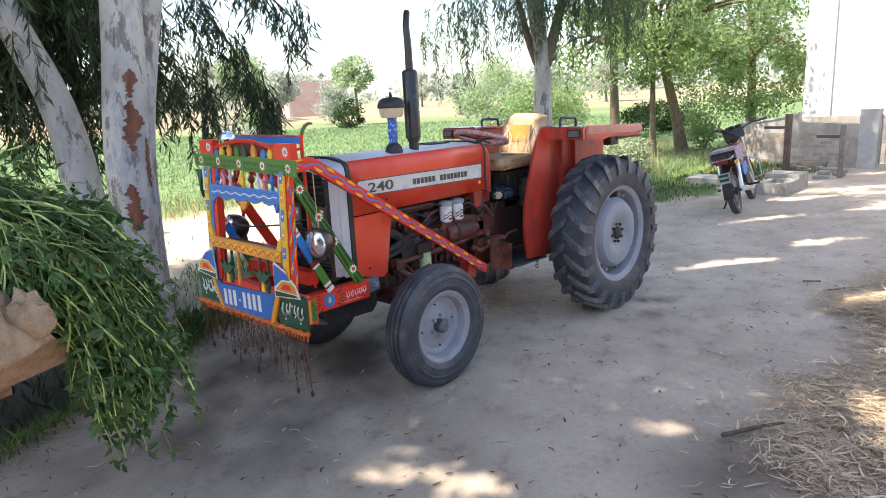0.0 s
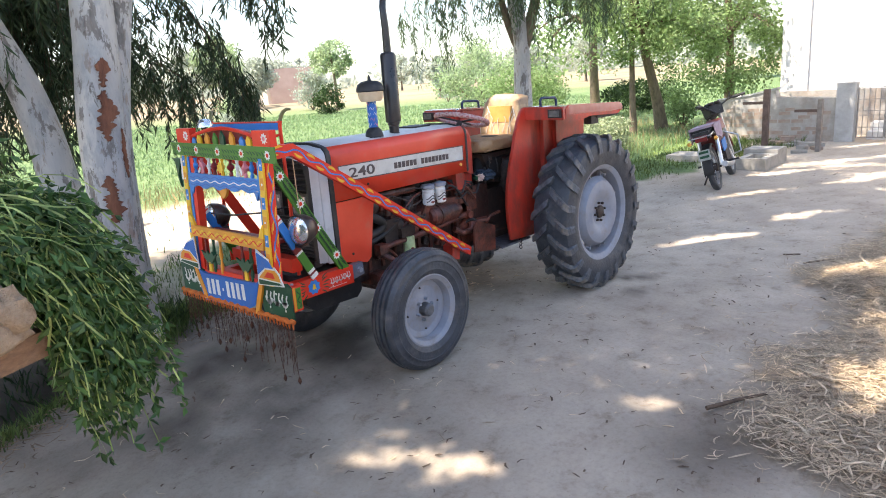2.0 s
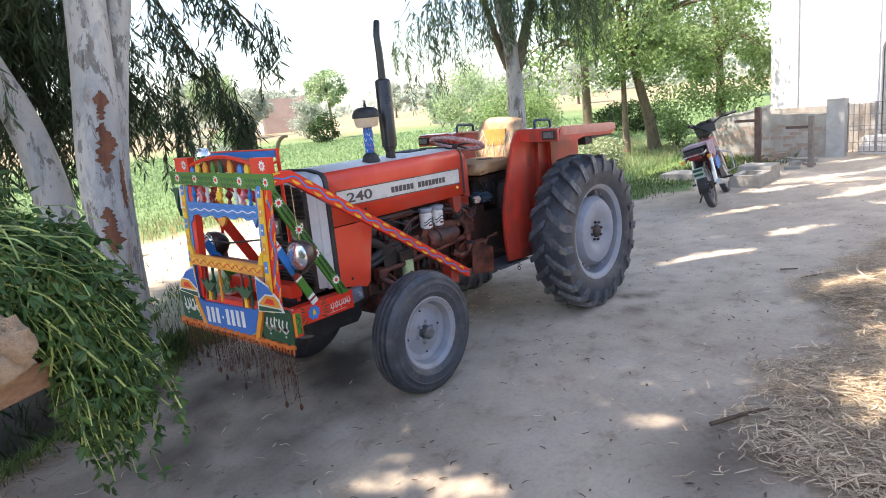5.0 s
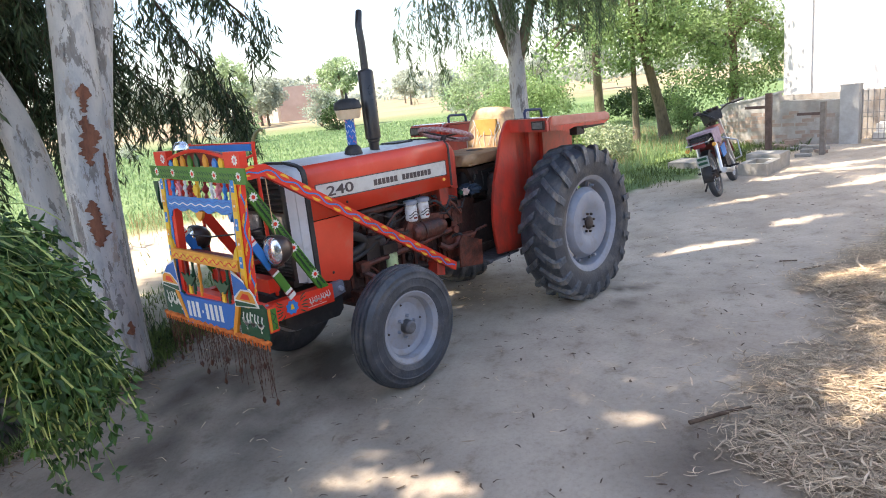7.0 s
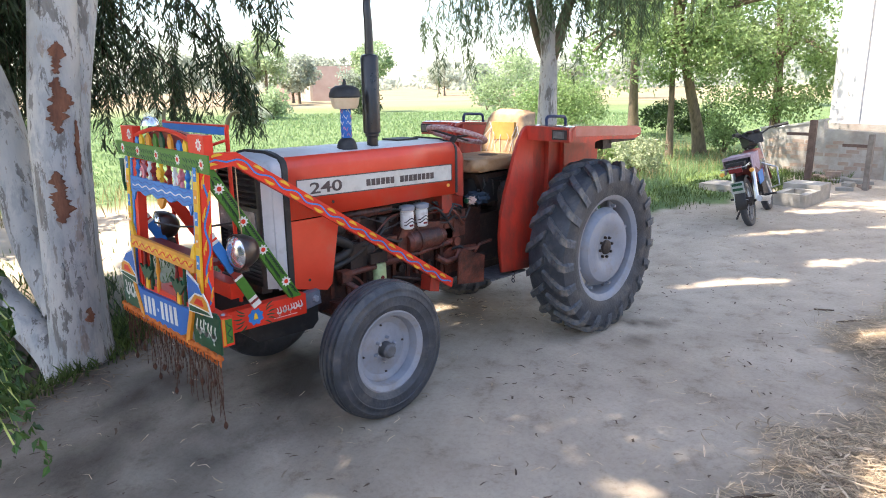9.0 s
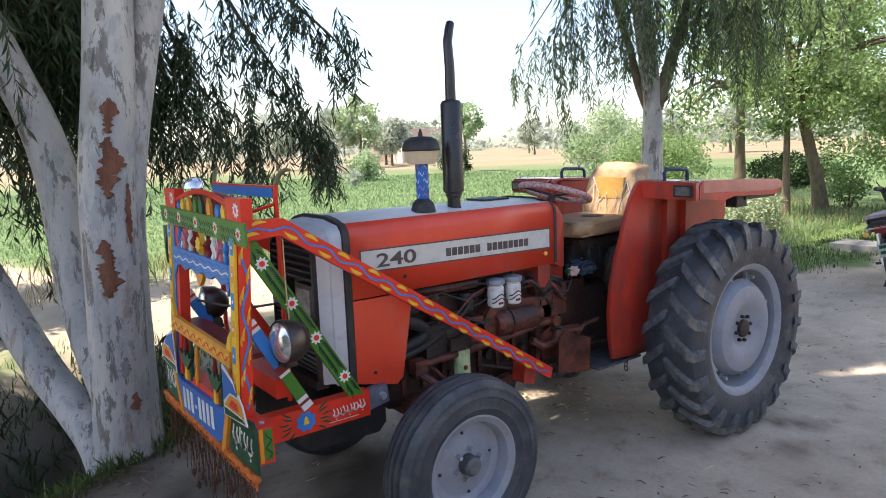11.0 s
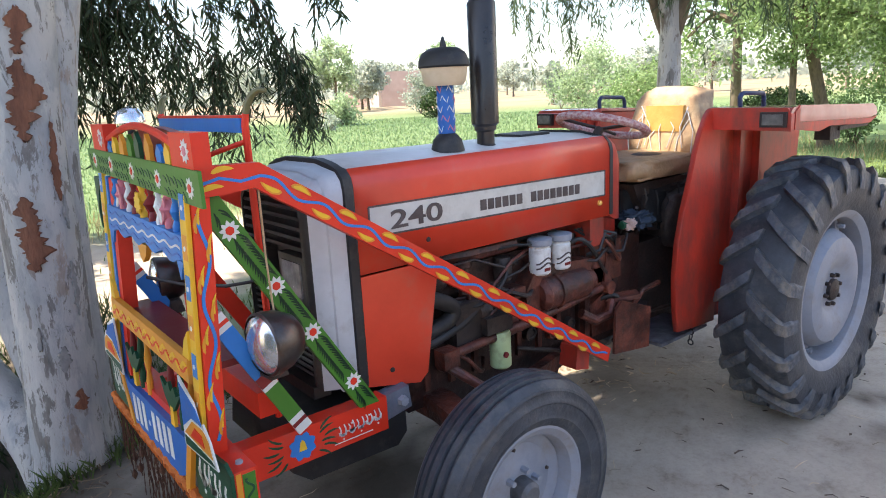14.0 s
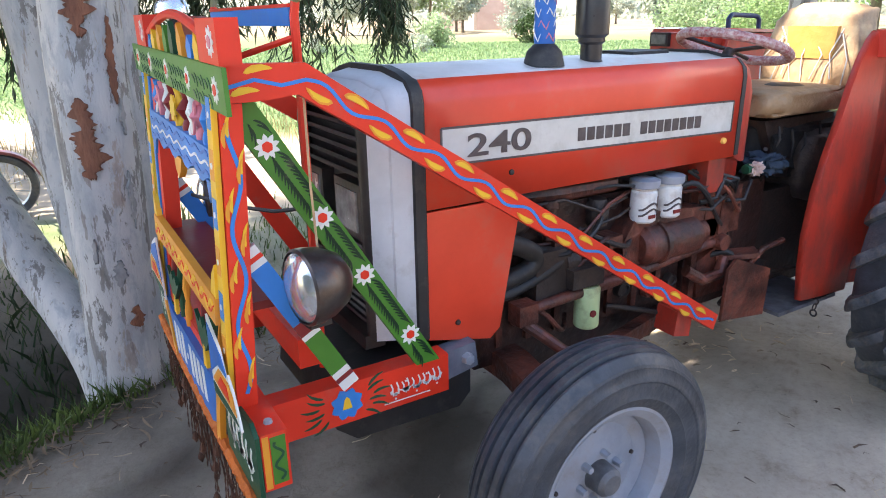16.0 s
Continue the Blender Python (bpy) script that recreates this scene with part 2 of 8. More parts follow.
P_PINK = paint("enamel_pink", (0.70, 0.22, 0.26))
P_MAROON = paint("enamel_maroon", (0.22, 0.018, 0.018))
FRINGE = material("orange_braid", (0.45, 0.10, 0.02), (0.68, 0.18, 0.03), 40, 0.85, bump=0.5, bscale=90)
CHAIN = material("rusty_chain", (0.055, 0.026, 0.018), (0.15, 0.068, 0.042), 30, 0.55, 0.8, metal=0.5, bump=0.3)
WHITE_CAN = material("white_filter_can", (0.62, 0.62, 0.60), (0.74, 0.73, 0.70), 12, 0.35, 0.5, dirt=(0.3, 0.22, 0.17), dscale=14, damount=0.3)
GREEN_CAN = material("pale_green_filter_can", (0.42, 0.50, 0.22), (0.52, 0.60, 0.30), 12, 0.4, dirt=(0.22, 0.17, 0.1), dscale=14, damount=0.35)


# ---- ground ----
def smoothstep(a, b, x):
    t = np.clip((x - a) / (b - a), 0, 1)
    return t * t * (3 - 2 * t)


def fbm(x, y, scale, seed=0.0, octaves=4):
    return np.array([noise.fractal((px * scale + seed, py * scale - seed, seed * 0.37), 0.9, 2.0, octaves) for px, py in zip(x, y)])


EDGE_X = np.array([-60, -9, -5.2, -3.9, -3.2, -2.4, 0.0, 3.0, 4.7, 6.0, 8.0, 9.6, 60.0])
EDGE_Y = np.array([-8, -1.2, 0.25, 0.80, 1.20, 1.62, 1.85, 1.55, 1.22, 0.92, 0.95, 1.05, 1.05])


def lane_edge(x):
    return np.interp(x, EDGE_X, EDGE_Y)


STRAW_X = np.array([-2.6, -2.1, -1.9, -1.3, -0.9, -0.2, 0.3, 0.6, 0.9, 1.7, 2.4, 3.4, 4.0, 5.5, 12.0])
STRAW_Y = np.array([-3.3, -2.85, -2.5, -2.3, -2.22, -2.42, -2.45, -2.15, -1.9, -2.05, -2.18, -2.4, -2.7, -3.1, -3.3])


def straw_edge(x):
    """Where the strewn straw begins, seen from the lane."""
    return np.interp(x, STRAW_X, STRAW_Y) + 0.07 * np.sin(7 * x) + 0.05 * np.sin(17 * x + 1)


def ground_height(x, y):
    x, y = np.atleast_1d(np.asarray(x, float)), np.atleast_1d(np.asarray(y, float))
    off = y - lane_edge(x)
    near = 1 - smoothstep(15, 40, np.hypot(x, y))
    rough = 0.012 * fbm(x, y, 1.3, 3.0, 4) * near
    steep = 1 - smoothstep(-3.0, -2.3, x)
    verge = smoothstep(-0.05, 0.5 - 0.27 * steep, off)
    ditch = -0.95 * verge * np.exp(-((off - 1.35) / 0.85) ** 2) * (1 - smoothstep(-3.2, -2.5, x)) * near - 0.12 * verge * np.exp(-((off - 0.8) / 0.4) ** 2) * smoothstep(-3.3, -2.3, x) * (1 - smoothstep(-1.0, 1.0, x)) * near
    straw = 0.07 * smoothstep(0.1, -0.9, y - np.interp(x, STRAW_X, STRAW_Y)) * smoothstep(-3.0, -1.5, x) * near
    return rough + verge * 0.02 * (1 + fbm(x, y, 2.5, 8.0, 3)) * near + ditch + straw


def axis_steps(fine0, fine1, step, far):
    out = list(np.arange(fine0, fine1 + 1e-6, step))
    d, x = step, fine1
    while x < far:
        d *= 1.13
        x += d
        out.append(x)
    d, x = step, fine0
    while x > -far:
        d *= 1.13
        x -= d
        out.insert(0, x)
    return np.array(out)


SPOTS = ((0.284, -0.83), (0.369, -0.974), (-0.038, -1.076))      # small oil-dark spots by the rear wheel


def build_ground():
    xs, ys = axis_steps(-5.5, 8.5, 0.09, 1500), axis_steps(-4.0, 3.6, 0.09, 1500)
    gx, gy = np.meshgrid(xs, ys, indexing="ij")
    x, y = gx.ravel(), gy.ravel()
    z = ground_height(x, y)
    nx, ny = len(xs), len(ys)
    idx = np.arange(nx * ny).reshape(nx, ny)
    faces = np.stack([idx[:-1, :-1], idx[1:, :-1], idx[1:, 1:], idx[:-1, 1:]], -1).reshape(-1, 4)
    me = bpy.data.meshes.new("ground")
    me.from_pydata(np.stack([x, y, z], 1).tolist(), [], faces.tolist())
    me.shade_smooth()
    wob = 0.22 * fbm(x, y, 1.6, 5.0, 4)
    off = y - lane_edge(x) + wob
    grass = smoothstep(-0.02, 0.22, off) * (1 - 0.85 * (1 - smoothstep(-2.6, -0.8, x)) * (1 - smoothstep(2.6, 3.1, off)))
    gully = 1 - smoothstep(-3.2, -2.4, x)
    band = smoothstep(1.7 + 1.4 * gully, 2.3 + 1.4 * gully, off + wob) * (1 - smoothstep(5.2 + 9 * smoothstep(-1.5, -5.0, x), 6.3 + 12 * smoothstep(-1.5, -5.0, x), off + wob)) * (1 - smoothstep(1.5, 4.5, x + 2 * wob))
    dry = smoothstep(30, 60, y * 0.72 + x * 0.45 + 6 * fbm(x, y, 0.05, 2.0, 3))
    strip = 0.9 * smoothstep(0.12, -0.4, y + 0.8 * wob - np.interp(x, STRAW_X, STRAW_Y)) * smoothstep(-2.6, -1.9, x + wob)
    # ditch mask; the ditch's deep shade goes into the soil colour
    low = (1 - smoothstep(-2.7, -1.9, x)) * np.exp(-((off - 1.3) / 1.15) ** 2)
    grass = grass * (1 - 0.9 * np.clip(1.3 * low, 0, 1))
    mottle = 0.5 + 0.5 * np.clip(fbm(x, y, 2.2, 6.0, 4) * 2.2, -1, 1)
    # oil spots, darker soil patches, plus painted shade in ditch and beside cart
    soil_shade = 1.3 * low + sum(0.9 * np.exp(-((x - a) ** 2 + (y - b) ** 2) / 0.006) for a, b in SPOTS) + 0.75 * np.exp(-(((x + 1.95) / 0.55) ** 2 + ((y + 2.45) / 0.35) ** 2)) + 0.85 * np.exp(-(((x + 2.45) / 0.95) ** 2 + ((y - 0.35) / 0.75) ** 2)) * (0.4 + 0.6 * mottle) + 0.74 * np.exp(-(((x + 3.6) / 1.4) ** 2 + ((y + 0.4) / 1.1) ** 2)) * (0.4 + 0.6 * mottle) + 0.6 * np.exp(-(((x + 2.8) / 0.7) ** 2 + ((y - 1.25) / 0.45) ** 2)) * (0.5 + 0.5 * mottle) + 0.6 * np.exp(-(((x + 1.0) / 1.3) ** 2 + ((y - 0.3) / 0.5) ** 2)) * mottle
    for name, val in (("grass", grass), ("sand", band), ("dry", dry), ("straw", strip), ("soil_shade", soil_shade)):
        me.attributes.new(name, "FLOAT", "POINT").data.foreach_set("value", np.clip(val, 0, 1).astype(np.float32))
    m = bpy.data.materials.new("village_ground")
    m.use_nodes = True
    nt = m.node_tree
    n, link = nt.nodes, nt.links.new
    p = n["Principled BSDF"]
    geo = n.new("ShaderNodeNewGeometry")

    def noise_tex(scale, detail=8, rough=0.65):
        t = n.new("ShaderNodeTexNoise")
        t.inputs["Scale"].default_value, t.inputs["Detail"].default_value, t.inputs["Roughness"].default_value = scale, detail, rough
        link(geo.outputs["Position"], t.inputs["Vector"])
        return t.outputs["Fac"]

    def ramp(fac, *stops):
        r = n.new("ShaderNodeValToRGB")
        e = r.color_ramp.elements
        while len(e) < len(stops):
            e.new(0.5)
        for k, (pos, c) in zip(e, stops):
            k.position, k.color = pos, (*c, 1)
        link(fac, r.inputs["Fac"])
        return r.outputs["Color"]

    def mix(fac, a, b, blend="MIX"):
        k = n.new("ShaderNodeMix")
        k.data_type, k.blend_type = "RGBA", blend
        for s, v in (("Factor", fac), ("A", a), ("B", b)):
            if isinstance(v, (tuple, float)):
                k.inputs[s].default_value = v
            else:
                link(v, k.inputs[s])
        return k.outputs["Result"]

    def attr(name):
        a = n.new("ShaderNodeAttribute")
        a.attribute_name = name
        return a.outputs["Fac"]

    def scaled(v, k):
        s = n.new("ShaderNodeMath")
        s.operation = "MULTIPLY"
        link(v, s.inputs[0])
        s.inputs[1].default_value = k
        return s.outputs[0]

    dirt = ramp(noise_tex(1.1), (0.30, (0.375, 0.308, 0.243)), (0.55, (0.48, 0.408, 0.328)), (0.75, (0.55, 0.475, 0.387)))
    grit = ramp(noise_tex(34, 6, 0.75), (0.30, (0.80, 0.78, 0.76)), (0.50, (0.99, 0.99, 0.98)), (0.72, (1.06, 1.06, 1.05)))
    dirt = mix(0.8, dirt, grit, "MULTIPLY")
    smudge = ramp(noise_tex(4.5, 9, 0.75), (0.34, (0.62, 0.57, 0.52)), (0.45, (0.96, 0.95, 0.94)), (0.64, (1.05, 1.04, 1.03)))
    dirt = mix(0.8, dirt, smudge, "MULTIPLY")
    crumbs = ramp(noise_tex(90, 3, 0.5), (0.69, (1, 1, 1)), (0.73, (0.45, 0.38, 0.31)))
    dirt = mix(0.5, dirt, crumbs, "MULTIPLY")
    # one dark colour for spots, soil patches and painted shade
    dirt = mix(scaled(attr("soil_shade"), 0.9), dirt, (0.046, 0.034, 0.025, 1))
    strawc = ramp(noise_tex(26), (0.3, (0.12, 0.09, 0.062)), (0.6, (0.24, 0.185, 0.125)), (0.8, (0.33, 0.265, 0.18)))
    dirt = mix(scaled(attr("straw"), 0.9), dirt, strawc)
    green = ramp(noise_tex(3.5), (0.3, (0.075, 0.105, 0.045)), (0.55, (0.135, 0.19, 0.08)), (0.75, (0.19, 0.26, 0.125)))
    green = mix(0.55, green, ramp(noise_tex(0.12, 5), (0.35, (0.55, 0.72, 0.5)), (0.6, (1.1, 1.1, 1.0))), "MULTIPLY")
    dryc = ramp(noise_tex(0.09, 7), (0.32, (0.15, 0.16, 0.075)), (0.45, (0.25, 0.195, 0.12)), (0.7, (0.31, 0.245, 0.165)))
    green = mix(attr("dry"), green, dryc)
    sandc = ramp(noise_tex(2.2), (0.3, (0.36, 0.29, 0.21)), (0.7, (0.46, 0.385, 0.29)))
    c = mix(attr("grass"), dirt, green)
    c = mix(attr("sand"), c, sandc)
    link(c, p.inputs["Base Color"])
    p.inputs["Roughness"].default_value, p.inputs["Specular IOR Level"].default_value = 0.95, 0.2
    bp = n.new("ShaderNodeBump")
    bp.inputs["Strength"].default_value, bp.inputs["Distance"].default_value = 0.38, 0.02
    add = n.new("ShaderNodeMath")
    link(noise_tex(22, 9, 0.7), add.inputs[0])
    link(scaled(noise_tex(5, 4), 1.5), add.inputs[1])
    link(add.outputs[0], bp.inputs["Height"])
    link(bp.outputs[0], p.inputs["Normal"])
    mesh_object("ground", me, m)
    tagged(bpy.data.objects["ground"], "bare trodden dirt lane with straw edge, grass verge and open fields", "ground", kind="structure")


build_ground()


# ---- tractor ----
C = 0.03                                   # its centre line
tractor = thing("tractor", "weathered red farm tractor with hand-painted front guard on dirt", "tractor")


def wheel_rear(side):
    """side -1: near, 1: far. Wheel, tyre with lugs, rim, dish."""
    y = C + side * 0.757                   # wheel centre disc
    o = side
    ty = y - side * 0.085                  # tyre and rim sit further in
    K = 0.98
    bm = B()
    prof = [(0.375, -0.12), (0.40, -0.135), (0.46, -0.155), (0.54, -0.162), (0.595, -0.150), (0.612, -0.12), (0.618, 0.0), (0.612, 0.12), (0.595, 0.150), (0.54, 0.162), (0.46, 0.155), (0.40, 0.135), (0.375, 0.12)]
    lathe(bm, [(r * K, h * o) for r, h in prof], (0, ty, 0.632), "y", 72, closed=True)
    wheel = part("rear_wheel", lathe(B(), [(0.37, -0.13 * o), (0.397, -0.14 * o), (0.405, -0.125 * o), (0.365, -0.10 * o), (0.355, -0.03 * o), (0.365, 0.09 * o), (0.405, 0.120 * o), (0.397, 0.136 * o), (0.375, 0.132 * o), (0.352, 0.112 * o), (0.345, 0.05 * o), (0.340, -0.04 * o), (0.352, -0.11 * o)], (0, ty, 0.635), "y", 56, closed=True), SILVER, tractor, "silver-grey steel rear wheel")
    tyre = part("tyre", bm, TYRE, wheel, "worn lugged rear tyre with dried mud")
    count = 21
    for sd in (-1, 1):
        bm, rows = B(), []
        for w, shift, r0, r1 in ((0.0, 0.0, 0.596, 0.648), (0.07, 0.10, 0.596, 0.650), (0.135, 0.185, 0.586, 0.645), (0.163, 0.215, 0.552, 0.614), (0.172, 0.225, 0.505, 0.555)):
            for half in (-0.050, 0.050):
                rows.append([(shift + half * 1.1, sd * w, r0), (shift + half * 0.82, sd * w, r1)])
        v = [[bm.verts.new((r * K * math.cos(a), yy, r * K * math.sin(a))) for a, yy, r in row] for row in rows]
        for i in range(0, len(v) - 2, 2):
            bm.faces.new((v[i][1], v[i + 2][1], v[i + 3][1], v[i + 1][1]))
            bm.faces.new((v[i][0], v[i + 2][0], v[i + 2][1], v[i][1]))
            bm.faces.new((v[i + 1][0], v[i + 1][1], v[i + 3][1], v[i + 3][0]))
        bm.faces.new((v[0][0], v[0][1], v[1][1], v[1][0]))
        bm.faces.new((v[-2][0], v[-1][0], v[-1][1], v[-2][1]))
        bevelled(bm, 0.016, 2, 40)
        bmesh.ops.subdivide_edges(bm, edges=[e for e in bm.edges if e.calc_length() > 0.035], cuts=2, use_grid_fill=True)
        for vert in bm.verts:              # chipped and worn
            vert.co += vert.co.normalized() * 0.007 * noise.fractal(vert.co * 22 + Vector((sd, side, 0)), 0.9, 2.0, 3) - Vector((0, 0.004 * noise.noise(vert.co * 30), 0))
        lug = part("lug", bm, LUG, tyre, smooth=60)
        for k in range(count):
            ob = lug if k == 0 else new("lug", lug.data)
            ob.parent = tyre
            ob.matrix_basis = Matrix.Translation((0, ty, 0.632)) @ Matrix.Rotation(-2 * math.pi * (k + (0.5 if sd > 0 else 0)) / count, 4, "Y")
    dish = part("wheel_disc", lathe(B(), [(0.0, 0.005 * o), (0.10, 0.005 * o), (0.115, 0.012 * o), (0.15, 0.030 * o), (0.20, 0.040 * o), (0.255, 0.028 * o), (0.285, -0.01 * o), (0.292, -0.03 * o), (0.28, -0.03 * o), (0.24, 0.0), (0.0, -0.012 * o)], (0, y + 0.01 * o, 0.635), "y", 48), SILVER, wheel, "domed silver wheel centre")
    part("hub", lathe(B(), [(0.0, 0.026 * o), (0.040, 0.026 * o), (0.052, 0.020 * o), (0.054, 0.0), (0.03, -0.2 * o), (0.0, -0.2 * o)], (0, y + 0.012 * o, 0.635), "y", 18), IRON, wheel)
    for k in range(8):
        a = 2 * math.pi * k / 8 + 0.2
        part("wheel_nut", lathe(B(), [(0.0, 0.024 * o), (0.009, 0.022 * o), (0.011, 0.010 * o), (0.011, 0.0)], (0.075 * math.cos(a), y + 0.012 * o, 0.635 + 0.075 * math.sin(a)), "y", 6), IRON, wheel)
    for k in range(8):
        a = 2 * math.pi * k / 8 + 0.35
        bm = B()
        ca, sa = math.cos(a), math.sin(a)
        bar(bm, (0.275 * ca, y - 0.03 * o, 0.635 + 0.275 * sa), (0.35 * ca, ty + 0.03 * o, 0.635 + 0.35 * sa), 0.055, 0.022, (0, 1, 0))
        part("rim_lug", bevelled(bm, 0.006), SILVER, wheel)
        part("lug_bolt", lathe(B(), [(0.0, 0.05 * o), (0.012, 0.048 * o), (0.013, 0.0)], (0.315 * ca, y - 0.045 * o, 0.635 + 0.315 * sa), "y", 6), SILVER, wheel)


IRON_GREY = material("dusty_dark_grey_hub", (0.07, 0.07, 0.075), (0.15, 0.15, 0.155), 14, 0.4, 0.65, bump=0.3, bscale=40, dirt=(0.03, 0.025, 0.022), dscale=9, damount=0.5)


def wheel_front(side):
    y = C + side * 0.632
    o = side
    wheel = part("front_wheel", lathe(B(), [(0.215, -0.075 * o), (0.235, -0.078 * o), (0.208, -0.06 * o), (0.195, -0.02 * o), (0.200, 0.045 * o), (0.232, 0.062 * o), (0.236, 0.072 * o), (0.225, 0.074 * o), (0.200, 0.058 * o), (0.188, 0.02 * o), (0.186, -0.04 * o)], (-2.003, y, 0.388), "y", 48, closed=True), SILVER, tractor, "silver-grey steel front wheel")
    prof = [(0.207, -0.065), (0.225, -0.082), (0.27, -0.092), (0.315, -0.088), (0.343, -0.075), (0.352, -0.062), (0.352, -0.055), (0.343, -0.052), (0.343, -0.046), (0.357, -0.042), (0.359, -0.024), (0.346, -0.020), (0.346, -0.014), (0.362, -0.010), (0.362, 0.010), (0.346, 0.014), (0.346, 0.020), (0.359, 0.024), (0.357, 0.042), (0.343, 0.046), (0.343, 0.052), (0.352, 0.055), (0.352, 0.062), (0.343, 0.075), (0.334, 0.079), (0.331, 0.084), (0.324, 0.087), (0.320, 0.0855), (0.300, 0.0905), (0.296, 0.094), (0.290, 0.0945), (0.286, 0.0915), (0.27, 0.092), (0.25, 0.089), (0.244, 0.091), (0.238, 0.086), (0.225, 0.082), (0.207, 0.065)]
    part("tyre", lathe(B(), [(a * 1.085, h * o) for a, h in prof], (-2.003, y, 0.388), "y", 72, closed=True), TYRE, wheel, "ribbed front tyre")
    part("wheel_disc", lathe(B(), [(0.0, 0.012 * o), (0.085, 0.012 * o), (0.10, 0.004 * o), (0.15, -0.002 * o), (0.175, 0.012 * o), (0.186, 0.012 * o), (0.19, 0.0), (0.0, -0.01 * o)], (-2.003, y, 0.388), "y", 40), SILVER, wheel)
    part("hub_cap", lathe(B(), [(0.0, 0.062 * o), (0.030, 0.060 * o), (0.042, 0.048 * o), (0.046, 0.0)], (-2.003, y + 0.012 * o, 0.388), "y", 20), IRON_GREY, wheel, "dark grey greasy hub cap")
    for k in range(6):
        a = 2 * math.pi * k / 6 + 0.3
        part("wheel_nut", lathe(B(), [(0.0, 0.03 * o), (0.010, 0.028 * o), (0.012, 0.0)], (-2.003 + 0.068 * math.cos(a), y + 0.012 * o, 0.388 + 0.068 * math.sin(a)), "y", 6), SILVER, wheel)
    for k in range(4):
        a = 2 * math.pi * k / 4 + 0.1
        part("rim_stud", lathe(B(), [(0.0, 0.008 * o), (0.006, 0.007 * o), (0.007, 0.0)], (-2.003 + 0.14 * math.cos(a), y + 0.0 * o, 0.388 + 0.14 * math.sin(a)), "y", 6), IRON, wheel)


for s in (-1, 1):
    wheel_rear(s)
    wheel_front(s)


DARK_GLASS = material("dusty_headlamp_glass", (0.25, 0.24, 0.23), (0.62, 0.60, 0.58), 14, 0.12, 0.35, metal=0.6)


# bonnet
def hood_section(x, half, low, shoulder, top, grow=0.0):
    h, pts = half + grow, []
    right = [(h, low), (h, shoulder - 0.02), (h - 0.008, shoulder + 0.012), (h - 0.035, shoulder + 0.038), (h - 0.09, top - 0.012 + grow), (h * 0.4, top + grow)]
    for yy, zz in right:
        pts.append((x, C - yy, zz))
    for yy, zz in right[::-1]:
        pts.append((x, C + yy, zz))
    return pts


HALF = 0.265
bm = B()
loft(bm, [hood_section(x, HALF, 1.105, 1.405, 1.462 - 0.006 * (x + 2.34)) for x in (-2.312, -1.9, -1.5, -1.045)], caps=False, loop=False)
hood = part("bonnet", bm, [RED, HOOD_TOP], tractor, "dusty red bonnet, top painted pale for the sky's reflection", smooth=50)
# faces turned upward take the painted sky reflection
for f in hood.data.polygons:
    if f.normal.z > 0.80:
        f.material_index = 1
mod = hood.modifiers.new("thickness", "SOLIDIFY")
mod.thickness, mod.offset = 0.006, -1
part("bonnet_back", loft(B(), [hood_section(-1.052, HALF - 0.006, 1.11, 1.40, 1.44), hood_section(-1.048, HALF - 0.006, 1.11, 1.40, 1.44)]), BLACK, tractor)
part("filler_flap", bevelled(box(B(), -1.33, -1.15, C - 0.02, C + 0.14, 1.455, 1.466), 0.003), BLACK, tractor, "dark open filler recess in the bonnet")
